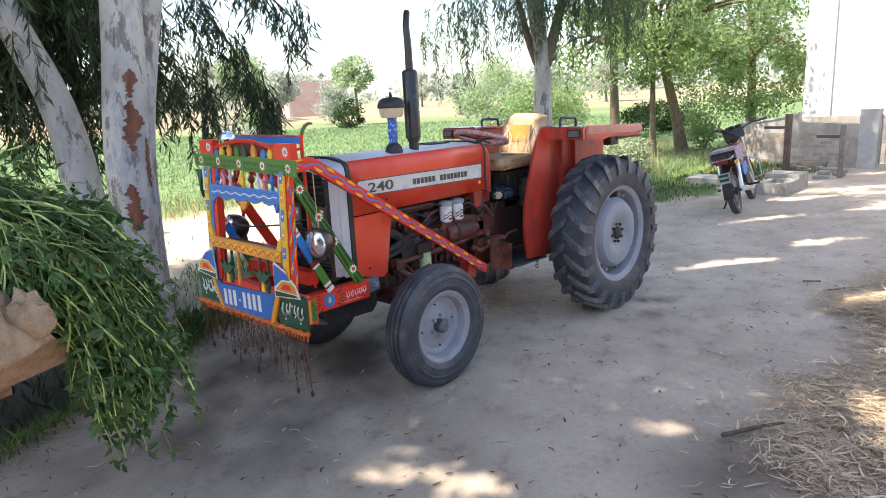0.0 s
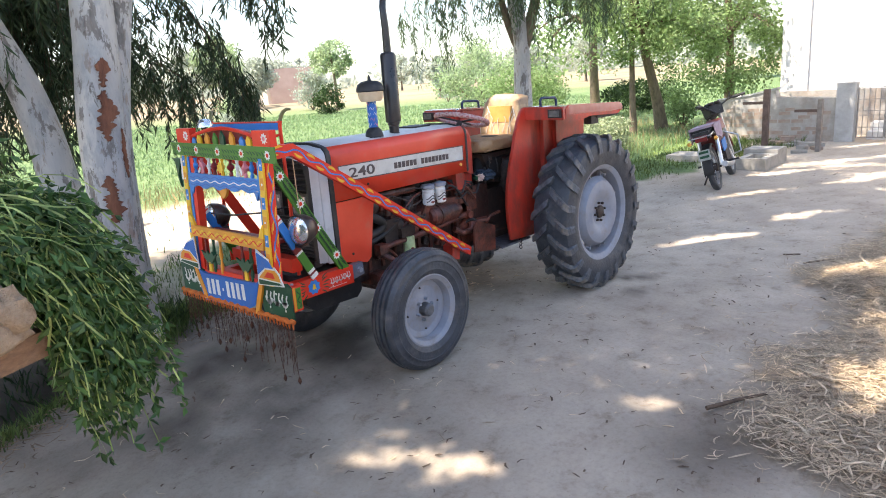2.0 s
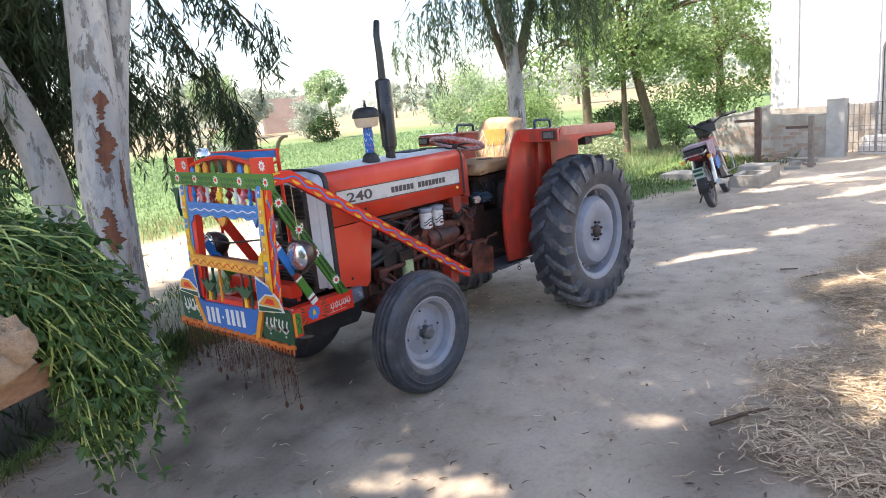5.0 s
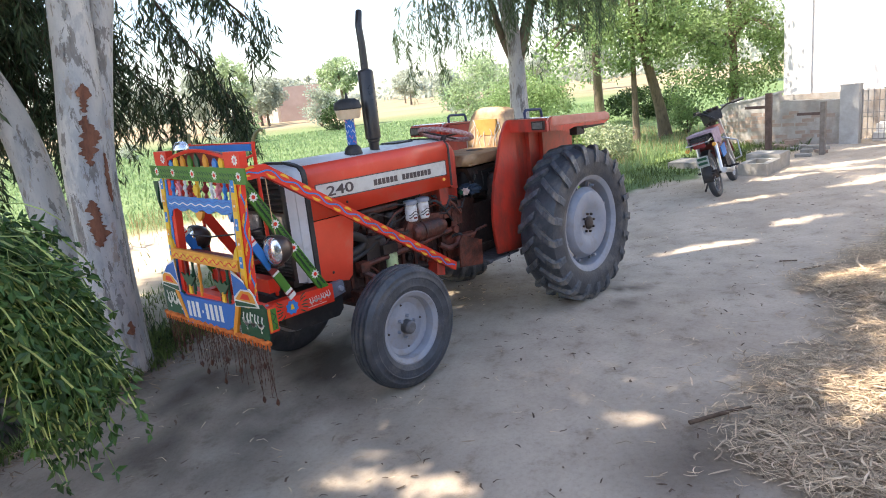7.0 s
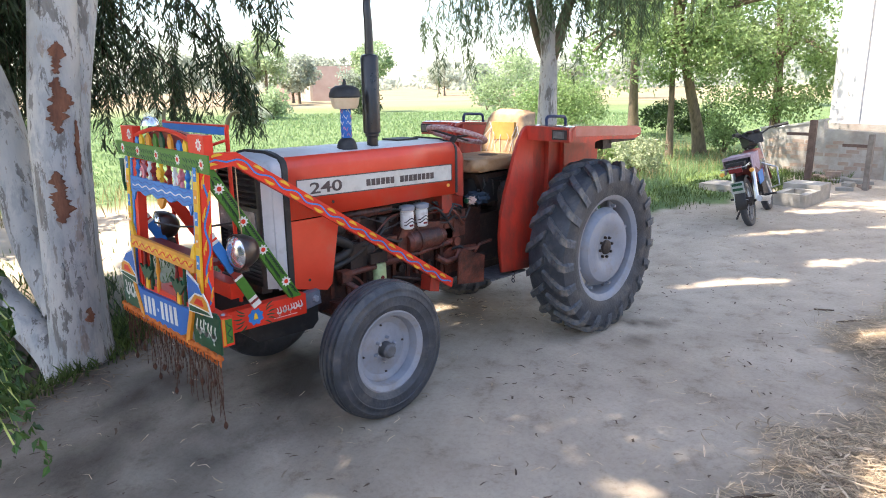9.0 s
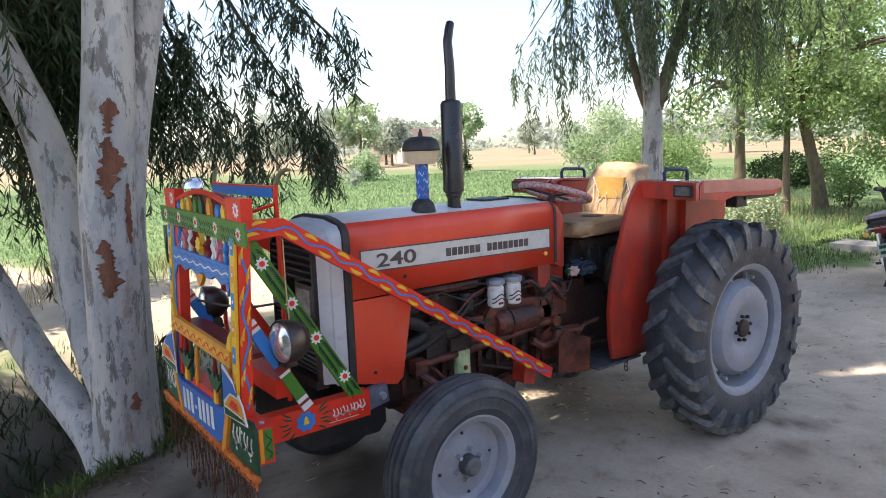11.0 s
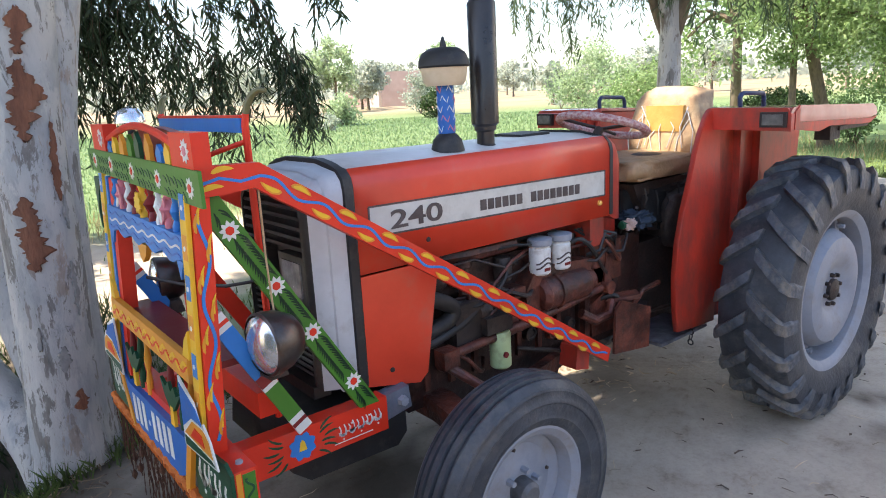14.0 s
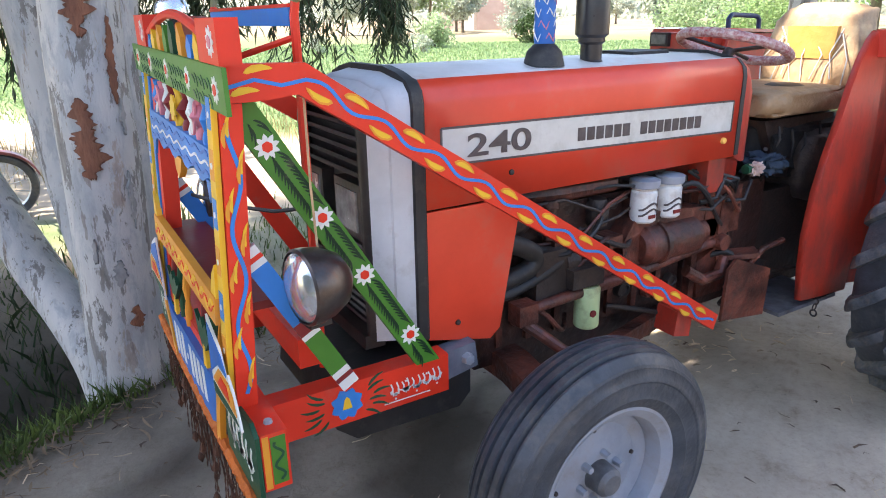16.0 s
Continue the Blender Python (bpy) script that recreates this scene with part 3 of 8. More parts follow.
for s in (-1, 1):
    y0 = C + s * HALF
    out = [(-2.312, 0.722), (-2.10, 0.672), (-2.065, 0.70), (-1.992, 1.098), (-2.312, 1.098)]
    panel = part("side_panel", bevelled(slab(B(), out, "y", y0 - s * 0.012, y0 - s * 0.001), 0.003), RED, tractor, "red lower side panel")
    part("panel_screw", lathe(B(), [(0.0, 0.006 * s), (0.008, 0.004 * s), (0.009, 0.0)], (-2.215, y0, 0.755), "y", 10), IRON, panel)
    part("bonnet_screw", lathe(B(), [(0.0, 0.006 * s), (0.008, 0.004 * s), (0.009, 0.0)], (-2.032, y0, 1.174), "y", 10), IRON, hood)
    part("side_marker", lathe(B(), [(0.0, 0.012 * s), (0.010, 0.009 * s), (0.012, 0.0)], (-1.118, y0, 1.168), "y", 12), AMBER, hood, "small round amber marker")
    strip = part("decal_strip", bevelled(slab(B(), [(-2.262, 1.222), (-1.085, 1.198), (-1.085, 1.302), (-2.262, 1.318)], "y", y0, y0 + s * 0.0025), 0.0008, 1), CREAM, tractor, "aged white badge strip with dark lettering")
    for a, b, c, d in ((-2.262, -1.085, 1.318, 1.302), (-2.262, -1.085, 1.222, 1.198)):
        bar(bm := B(), (a, y0 + s * 0.002, c), (b, y0 + s * 0.002, d), 0.003, 0.006)
        part("decal_border", bm, DECAL_DARK, strip)
    for x, c, d in ((-1.085, 1.198, 1.302), (-2.262, 1.222, 1.318)):
        bar(bm := B(), (x, y0 + s * 0.002, c), (x, y0 + s * 0.002, d), 0.006, 0.003, (0, 1, 0))
        part("decal_border", bm, DECAL_DARK, strip)
    # model number in the built-in font
    cu = bpy.data.curves.new("number", "FONT")
    cu.body, cu.size, cu.extrude, cu.offset, cu.align_x = "240", 0.086, 0.0012, 0.0012, "CENTER"
    tmp = bpy.data.objects.new("number", cu)
    me = bpy.data.meshes.new_from_object(tmp)
    bpy.data.objects.remove(tmp)
    num = mesh_object("model_number", me, DECAL_DARK, strip, "dark printed number 240")
    num.matrix_basis = pose(-2.075 if s < 0 else -1.98, y0 + s * 0.0045, 1.236 if s < 0 else 1.236, 90, 0, 0 if s < 0 else 180) @ Matrix.Diagonal((1.7, 1, 1, 1))
    # maker's name as plain bars, one per word
    for x0, x1, count in ((-1.795, -1.575, 6), (-1.535, -1.245, 8)):
        step = (x1 - x0) / count
        for k in range(count):
            xa = x0 + step * k
            part("word_bar", bevelled(box(B(), xa + 0.003, xa + step - 0.004, *sorted((y0 + s * 0.002, y0 + s * 0.004)), 1.237 - 0.02 * (xa + 1.8), 1.276 - 0.02 * (xa + 1.8)), 0.0008, 1), DECAL_DARK, strip)

# nose: rubber seal, grey surround, grille
part("rubber_seal", loft(B(), [hood_section(-2.350, HALF, 0.73, 1.405, 1.462, 0.002), hood_section(-2.346, HALF, 0.73, 1.405, 1.464, 0.008), hood_section(-2.318, HALF, 0.73, 1.405, 1.464, 0.008), hood_section(-2.310, HALF, 0.73, 1.405, 1.462, 0.001)], caps=True, loop=True), BLACK, tractor, "black rubber bonnet seal")
bm = B()
secs = [hood_section(-2.349, HALF, 0.735, 1.400, 1.458), hood_section(-2.385, HALF - 0.001, 0.735, 1.39, 1.448), hood_section(-2.405, HALF - 0.006, 0.735, 1.385, 1.441), hood_section(-2.41, HALF - 0.012, 0.745, 1.382, 1.436)]
loft(bm, secs, caps=False, loop=False)
nose = part("grille_surround", bm, GREY_PAINT, tractor, "grey painted grille surround")
bm = B()
secs = [hood_section(-2.408, HALF - 0.011, 0.745, 1.382, 1.436), hood_section(-2.462, HALF - 0.026, 0.75, 1.350, 1.406), hood_section(-2.476, HALF - 0.040, 0.755, 1.338, 1.393), hood_section(-2.478, HALF - 0.052, 0.765, 1.325, 1.378)]
secs.append([(-2.44, y, z) for x, y, z in secs[-1]])
loft(bm, secs, caps=False, loop=False)
bez = part("grille_bezel", bm, [GRILLE_BLACK, GREY_PAINT], nose)
for f in bez.data.polygons:
    if f.normal.z > 0.4 or abs(f.normal.x) < 0.8 and f.center.x > -2.455 and abs(f.center.y - C) > 0.2:
        f.material_index = 1
part("grille_back", box(B(), -2.44, -2.43, C - 0.222, C + 0.222, 0.745, 1.38), GRILLE_BLACK, nose)
for k in range(6):
    z = 1.362 - 0.032 * k
    part("grille_slat", bevelled(bar(B(), (-2.460, C - 0.216, z), (-2.460, C + 0.216, z), 0.028, 0.010, (0.5, 0, 1)), 0.003, 1), GRILLE_BLACK, nose)
for k in range(12):
    z = 1.025 - 0.022 * k
    part("grille_slat", bar(B(), (-2.455, C - 0.216, z), (-2.455, C + 0.216, z), 0.02, 0.008, (0.5, 0, 1)), GRILLE_BLACK, nose)
for s in (-1, 1):
    h = part("headlamp", bevelled(box(B(), -2.478, -2.44, *sorted((C + s * 0.045, C + s * 0.215)), 1.035, 1.185), 0.01), GRILLE_BLACK, nose, "square built-in headlamp")
    part("lens", bevelled(box(B(), -2.484, -2.476, *sorted((C + s * 0.065, C + s * 0.195)), 1.055, 1.165), 0.008), DARK_GLASS, h)
part("grille_frame", bevelled(box(B(), -2.49, -2.43, C - 0.225, C + 0.225, 0.725, 0.765), 0.012), GRILLE_BLACK, nose)

# precleaner and exhaust
px, py = -1.825, C - 0.14
pre = part("air_precleaner", lathe(B(), [(0.0, 0.0), (0.062, 0.0), (0.060, 0.012), (0.052, 0.042), (0.040, 0.056), (0.028, 0.066), (0.028, 0.24)], (px, py, 1.448), "z", 24), BLACK, tractor, "air precleaner on a blue painted stem")
part("stem", lathe(B(), [(0.029, 0.0), (0.031, 0.005), (0.031, 0.17), (0.029, 0.175)], (px, py, 1.512), "z", 24), P_BLUE, pre, "blue stem with painted white pattern")
for k in range(5):
    for q in range(4):
        a, zz = 1.57 * q + 0.8 * (k % 2), 1.533 + 0.034 * k
        tube(bm := B(), [(px + 0.0315 * math.cos(a + 0.45 * u), py + 0.0315 * math.sin(a + 0.45 * u), zz + dz) for u, dz in ((-1.2, -0.006), (-0.6, 0.010), (0, -0.004), (0.5, -0.014), (1.1, 0.008))], [0.0010, 0.0022, 0.0024, 0.0022, 0.0010], 5)
        part("painted_scroll", bm, P_WHITE if (k + q) % 3 else P_PINK, pre)
part("bowl", lathe(B(), [(0.028, 0.0), (0.066, 0.0), (0.077, 0.018), (0.084, 0.062), (0.078, 0.066)], (px, py, 1.68), "z", 28), material("amber_plastic_bowl", (0.55, 0.42, 0.27), (0.68, 0.55, 0.38), 10, 0.3, 0.45), pre, "translucent amber dust bowl")
part("cap", lathe(B(), [(0.088, 0.0), (0.092, 0.006), (0.089, 0.026), (0.078, 0.05), (0.052, 0.066), (0.012, 0.070), (0.010, 0.085), (0.004, 0.105), (0.0, 0.106)], (px, py, 1.742), "z", 30), BLACK, pre, "black domed cap")
sx, sy = -1.615, C - 0.115
stk = part("exhaust", lathe(B(), [(0.0, 0.0), (0.038, 0.0), (0.038, 0.004), (0.034, 0.008), (0.034, 0.055), (0.042, 0.062), (0.042, 0.075), (0.0525, 0.085), (0.0535, 0.52), (0.045, 0.535), (0.030, 0.54), (0.0, 0.54)], (sx, sy, 1.448), "z", 26), STACK, tractor, "upright black exhaust with curved tail pipe")
pts = [(sx, sy, 1.98), (sx, sy, 2.15), (sx - 0.004, sy, 2.21), (sx - 0.004, sy + 0.004, 2.27), (sx + 0.012, sy + 0.012, 2.325), (sx + 0.035, sy + 0.03, 2.36)]
part("tail_pipe", tube(B(), pts, [0.027, 0.025, 0.024, 0.023, 0.0225, 0.022], 14), STACK, stk)

# engine, gearbox, axle
def curve_points(points, n=24):
    """Even smooth points through the given ones."""
    p = np.array(points, float)
    t = np.linspace(0, len(p) - 1, n)
    i = np.clip(np.floor(t).astype(int), 0, len(p) - 2)
    f = (t - i)[:, None]
    a, b, c, d = p[np.maximum(i - 1, 0)], p[i], p[i + 1], p[np.minimum(i + 2, len(p) - 1)]
    return (0.5 * (2 * b + (c - a) * f + (2 * a - 5 * b + 4 * c - d) * f**2 + (3 * b - a - 3 * c + d) * f**3)).tolist()


bl = part("engine_block", bevelled(box(B(), -2.10, -1.12, C - 0.165, C + 0.165, 0.56, 1.02), 0.02), HOLLOW_GRIME, tractor, "oily engine block darkened for the hollows between castings")
part("cylinder_head", bevelled(box(B(), -2.02, -1.25, C - 0.14, C + 0.14, 1.02, 1.10), 0.012), IRON, bl)
part("oil_pan", bevelled(slab(B(), [(-2.05, 0.56), (-1.2, 0.56), (-1.25, 0.40), (-1.95, 0.42)], "y", C - 0.14, C + 0.14), 0.02), HOLLOW_GRIME, bl)
part("bell_housing", bevelled(box(B(), -1.16, -0.72, C - 0.185, C + 0.185, 0.50, 0.97), 0.03), HOLLOW_GRIME, tractor)
part("gearbox", bevelled(box(B(), -0.74, 0.10, C - 0.16, C + 0.16, 0.46, 0.90), 0.03), IRON, tractor)
part("rear_axle_housing", lathe(B(), [(0.0, -0.62), (0.10, -0.62), (0.11, -0.35), (0.18, -0.2), (0.20, 0.0), (0.18, 0.2), (0.11, 0.35), (0.10, 0.62), (0.0, 0.62)], (0, C, 0.635), "y", 24), IRON, tractor)
part("radiator", bevelled(box(B(), -2.33, -2.17, C - 0.21, C + 0.21, 0.72, 1.38), 0.015), IRON, tractor)
part("timing_cover", bevelled(slab(B(), [(-2.15, 0.58), (-2.10, 0.52), (-1.98, 0.52), (-1.98, 1.05), (-2.15, 1.0)], "y", C - 0.175, C + 0.12), 0.02), HOLLOW_GRIME, bl)
part("fan_hose", tube(B(), curve_points([(-2.13, -0.19, 0.965), (-2.02, -0.196, 0.95), (-1.915, -0.200, 0.895), (-1.94, -0.198, 0.845), (-2.10, -0.185, 0.81)]), 0.030, 12), BLACK, bl, "black radiator hose")
part("lower_hose", tube(B(), curve_points([(-2.13, -0.185, 0.79), (-2.03, -0.205, 0.785), (-1.90, -0.212, 0.82), (-1.80, -0.205, 0.86), (-1.72, -0.15, 0.86)]), 0.018, 12), BLACK, bl)
part("alternator", lathe(B(), [(0.0, -0.07), (0.05, -0.07), (0.06, -0.05), (0.06, 0.05), (0.05, 0.07), (0.0, 0.07)], (-1.98, -0.13, 1.0), "x", 18), IRON, bl)
part("oil_filler", lathe(B(), [(0.0, 0.10), (0.028, 0.10), (0.03, 0.075), (0.02, 0.07), (0.02, -0.03)], (-1.83, -0.17, 0.95), "z", 16), RUSTY, bl)
part("injection_pump", bevelled(box(B(), -1.92, -1.78, -0.225, -0.13, 0.74, 0.90), 0.02), IRON, bl)
part("pump_flange", lathe(B(), [(0.0, 0.06), (0.05, 0.06), (0.055, 0.0)], (-1.80, -0.18, 0.84), "x", 14), IRON, bl)
part("starter", lathe(B(), [(0.0, -0.17), (0.05, -0.17), (0.072, -0.15), (0.072, -0.09), (0.080, -0.088), (0.080, -0.07), (0.070, -0.066), (0.070, 0.10), (0.050, 0.12), (0.045, 0.16), (0.0, 0.16)], (-1.30, -0.20, 0.835), "x", 24), RUSTY, bl)
part("cast_cover", bevelled(slab(B(), [(-1.52, 0.72), (-1.16, 0.76), (-1.14, 0.93), (-1.48, 0.96), (-1.55, 0.86)], "y", -0.215, -0.12), 0.02), RUSTY, bl)
part("side_cover", bevelled(box(B(), -1.12, -0.92, -0.20, -0.10, 0.80, 0.98), 0.02), RUSTY, bl)
for x in (-1.455, -1.335):
    can = part("fuel_filter", lathe(B(), [(0.0, 0.0), (0.036, 0.0), (0.044, 0.008), (0.044, 0.105), (0.038, 0.112), (0.046, 0.118), (0.048, 0.14), (0.02, 0.15), (0.0, 0.15)], (x, -0.205, 0.925), "z", 22), WHITE_CAN, tractor, "white fuel filter can with dark stripes")
    part("filter_head", lathe(B(), [(0.047, 0.0), (0.050, 0.004), (0.050, 0.026), (0.02, 0.034), (0.0, 0.034)], (x, -0.205, 1.045), "z", 22), SILVER, can, "dull grey metal filter head")
    for k, zz in enumerate((0.965, 0.985)):
        tube(bm := B(), [(x + 0.0445 * math.cos(a), -0.205 + 0.0445 * math.sin(a), zz + 0.012 * math.sin(3 * a)) for a in np.linspace(-2.7, -0.4, 9)], 0.0035, 5)
        part("stripe", bm, DECAL_DARK, can)
    part("label_mark", bevelled(box(B(), x - 0.018, x + 0.012, -0.2515, -0.2475, 0.945, 0.957), 0.001, 1), P_MAROON, can)
part("filter_bracket", bevelled(box(B(), -1.48, -1.24, -0.20, -0.13, 1.03, 1.055), 0.006), IRON, bl)
can = part("oil_filter", lathe(B(), [(0.0, 0.0), (0.036, 0.0), (0.042, 0.007), (0.042, 0.135), (0.036, 0.145), (0.0, 0.145)], (-1.715, -0.235, 0.615), "z", 22), GREEN_CAN, tractor, "pale green oil filter can")
part("filter_mark", lathe(B(), [(0.0, -0.003), (0.012, -0.003), (0.012, 0.003), (0.0, 0.003)], (-1.725, -0.277, 0.675), "y", 12), P_MAROON, can)
part("filter_mount", bevelled(box(B(), -1.80, -1.67, -0.26, -0.13, 0.765, 0.83), 0.015), IRON, can)
for k, (x0, z0, x1, z1, r) in enumerate(((-1.95, 1.03, -1.5, 1.01, 0.006), (-1.72, 1.05, -1.35, 1.07, 0.005), (-1.88, 0.90, -1.48, 1.03, 0.006), (-1.80, 0.92, -1.45, 0.98, 0.005), (-1.60, 0.80, -1.40, 0.93, 0.007), (-1.25, 0.98, -1.02, 1.04, 0.007), (-1.18, 0.92, -0.96, 0.86, 0.009))):
    part("fuel_pipe", tube(B(), [(x0, -0.15, z0), ((2 * x0 + x1) / 3, -0.20 - 0.01 * (k % 3), z0 + 0.02), ((x0 + 2 * x1) / 3, -0.205, z1 - 0.02), (x1, -0.17, z1)], r, 6), (IRON, BLACK, RUSTY)[k % 3], bl)
for k in range(6):
    part("head_bolt", lathe(B(), [(0.0, 0.03), (0.016, 0.03), (0.018, 0.0)], (-1.95 + 0.13 * k, -0.12, 1.085), "z", 6), IRON, bl)
for k in range(7):
    part("block_rib", bevelled(box(B(), -2.02 + 0.12 * k, -1.995 + 0.12 * k, -0.152, -0.13, 0.58, 0.72 + 0.03 * (k % 2)), 0.004), RUSTY, bl)
for k in range(9):
    part("flange_bolt", lathe(B(), [(0.0, -0.018), (0.011, -0.016), (0.013, 0.0)], (-1.13 + 0.005 * (k % 2), -0.158, 0.55 + 0.05 * k), "y", 6), IRON, bl)
# bosses, core plugs and small castings over the block's side
for k, (x, z, r) in enumerate(((-1.93, 0.66, 0.026), (-1.60, 0.70, 0.030), (-1.62, 0.60, 0.022), (-1.47, 0.66, 0.030), (-1.34, 0.62, 0.020), (-1.22, 0.64, 0.026), (-1.86, 0.97, 0.022), (-1.55, 0.99, 0.018), (-1.02, 0.90, 0.030), (-0.97, 0.78, 0.022))):
    part("core_plug", lathe(B(), [(0.0, -0.020), (r * 0.6, -0.020), (r * 0.75, -0.028), (r, -0.026), (r * 1.1, 0.0)], (x, -0.14 if x < -1.14 else -0.16, z), "y", 14), (RUSTY, IRON)[k % 2], bl)
for x, z, w, h in ((-1.78, 0.885, 0.10, 0.07), (-1.62, 0.80, 0.09, 0.10), (-1.06, 0.83, 0.10, 0.08), (-1.40, 0.98, 0.16, 0.04)):
    part("cast_boss", bevelled(box(B(), x - w / 2, x + w / 2, -0.20, -0.12, z - h / 2, z + h / 2), 0.014), RUSTY, bl)
for k, (x0, z0, x1, z1, sag, r) in enumerate(((-1.92, 0.93, -1.60, 0.98, -0.05, 0.008), (-1.86, 0.78, -1.55, 0.86, 0.04, 0.007), (-1.70, 0.93, -1.47, 0.90, -0.04, 0.009), (-1.30, 0.98, -1.06, 0.90, 0.05, 0.010), (-1.12, 1.02, -0.90, 0.92, -0.03, 0.008), (-1.55, 0.62, -1.20, 0.58, -0.02, 0.010), (-1.05, 0.70, -0.86, 0.62, 0.03, 0.011), (-1.95, 0.72, -1.75, 0.64, -0.02, 0.009))):
    part("engine_pipe", tube(B(), curve_points([(x0, -0.16, z0), (0.7 * x0 + 0.3 * x1, -0.222, z0 + sag), (0.3 * x0 + 0.7 * x1, -0.226, z1 + sag), (x1, -0.17, z1)], 14), r, 7), (BLACK, RUSTY, IRON)[k % 3], bl)
for k in range(5):
    part("cover_bolt", lathe(B(), [(0.0, -0.014), (0.010, -0.012), (0.012, 0.0)], (-1.50 + 0.085 * k, -0.215, 0.745 + 0.008 * k), "y", 6), IRON, bl)
part("intake_pipe", tube(B(), [(-1.98, -0.10, 1.06), (-1.80, -0.16, 1.065), (-1.55, -0.15, 1.06)], [0.03, 0.032, 0.028], 10), RUSTY, bl)
part("breather", lathe(B(), [(0.0, 0.0), (0.035, 0.0), (0.04, 0.06), (0.03, 0.09), (0.0, 0.09)], (-1.62, -0.16, 0.93), "z", 14), IRON, bl)
part("tube_clip", bevelled(box(B(), -1.62, -1.56, -0.225, -0.15, 0.86, 0.90), 0.008), RUSTY, bl)
part("housing_rib", bevelled(box(B(), -1.15, -1.12, -0.185, -0.10, 0.52, 0.98), 0.008), RUSTY, bl)
part("clutch_cover", bevelled(slab(B(), [(-1.10, 0.55), (-0.95, 0.55), (-0.92, 0.68), (-1.02, 0.74), (-1.12, 0.70)], "y", -0.185, -0.14), 0.012), RUSTY, bl)
part("brake_rod", tube(B(), [(-0.95, -0.22, 0.60), (-0.5, -0.24, 0.58), (0.0, -0.26, 0.66)], 0.011, 7), IRON, bl)
part("step_bracket", bevelled(bar(B(), (-0.92, -0.18, 0.47), (-0.70, -0.18, 0.62), 0.05, 0.02), 0.004), IRON, bl)
rod = part("drag_link", tube(B(), [(-1.985, -0.245, 0.735), (-1.6, -0.235, 0.748), (-1.035, -0.20, 0.775)], [0.017, 0.02, 0.017], 12), RUSTY, tractor, "rust-brown steering drag link")
part("link_joint", bevelled(box(B(), -2.02, -1.95, -0.275, -0.215, 0.70, 0.765), 0.014), RUSTY, rod)
part("link_end", lathe(B(), [(0.0, -0.03), (0.03, -0.03), (0.035, 0.0), (0.03, 0.03), (0.0, 0.03)], (-1.03, -0.205, 0.775), "y", 14), RUSTY, rod)
part("steering_arm", tube(B(), [(-1.985, -0.245, 0.70), (-1.90, -0.34, 0.62), (-1.80, -0.44, 0.56), (-1.93, -0.50, 0.50)], [0.02, 0.018, 0.018, 0.022], 10), RUSTY, rod)
part("pitman_arm", bevelled(bar(B(), (-1.03, -0.20, 0.775), (-1.0, -0.185, 0.95), 0.03, 0.05, (1, 0, 0)), 0.008), RUSTY, rod)
ax = part("front_axle", bevelled(slab(B(), [(-0.56, 0.41), (-0.56, 0.485), (-0.2, 0.565), (0.26, 0.565), (0.62, 0.485), (0.62, 0.41), (0.26, 0.485), (-0.2, 0.485)], "x", -2.03, -1.93), 0.012), RUSTY, tractor, "dark rust-brown front axle beam")
for s in (-1, 1):
    part("kingpin", lathe(B(), [(0.0, -0.12), (0.038, -0.12), (0.04, 0.10), (0.03, 0.14), (0.0, 0.14)], (-1.98, C + s * 0.55, 0.42), "z", 16), RUSTY, ax)
    part("stub_axle", tube(B(), [(-1.98, C + s * 0.55, 0.379), (-1.98, C + s * 0.62, 0.379)], 0.035, 14), RUSTY, ax)
    part("axle_stay", bevelled(bar(B(), (-1.99, C + s * 0.36, 0.50), (-1.15, C + s * 0.15, 0.50), 0.045, 0.06), 0.008), RUSTY, ax, "long diagonal axle stay")
bol = part("front_support", bevelled(slab(B(), [(-2.54, 0.47), (-2.20, 0.46), (-2.16, 0.50), (-2.16, 0.60), (-2.30, 0.68), (-2.58, 0.68), (-2.60, 0.52)], "y", C - 0.245, C + 0.245), 0.02), BLACK, tractor, "dark cast front support")
part("side_bracket", bevelled(slab(B(), [(-2.29, 0.60), (-2.17, 0.62), (-2.18, 0.70), (-2.29, 0.69)], "y", -0.272, -0.22), 0.008), material("blue_grey_casting", (0.09, 0.10, 0.13), (0.17, 0.18, 0.21), 9, 0.5, bump=0.2), bol, "grey-blue bracket with a bolt")
part("bracket_bolt", lathe(B(), [(0.0, -0.022), (0.016, -0.02), (0.02, 0.0)], (-2.21, -0.272, 0.655), "y", 6), SILVER, bol)
part("dash_panel", loft(B(), [hood_section(-1.044, HALF - 0.002, 1.10, 1.395, 1.452), hood_section(-1.0, HALF - 0.004, 1.08, 1.39, 1.445), hood_section(-0.93, HALF - 0.04, 1.07, 1.34, 1.40), hood_section(-0.90, HALF - 0.07, 1.07, 1.30, 1.36)]), RED_WORN, tractor, "worn red dash cowl")
part("cowl_trim", loft(B(), [hood_section(-1.05, HALF, 1.11, 1.405, 1.462, 0.003), hood_section(-1.03, HALF, 1.11, 1.40, 1.458, 0.003)]), BLACK, tractor)
part("dash_leg", bevelled(box(B(), -1.02, -0.86, C - 0.15, C + 0.15, 0.95, 1.10), 0.02), RED_WORN, tractor)
part("fuse_box", bevelled(box(B(), -1.16, -1.07, -0.22, -0.14, 0.98, 1.11), 0.01), RED_WORN, tractor)

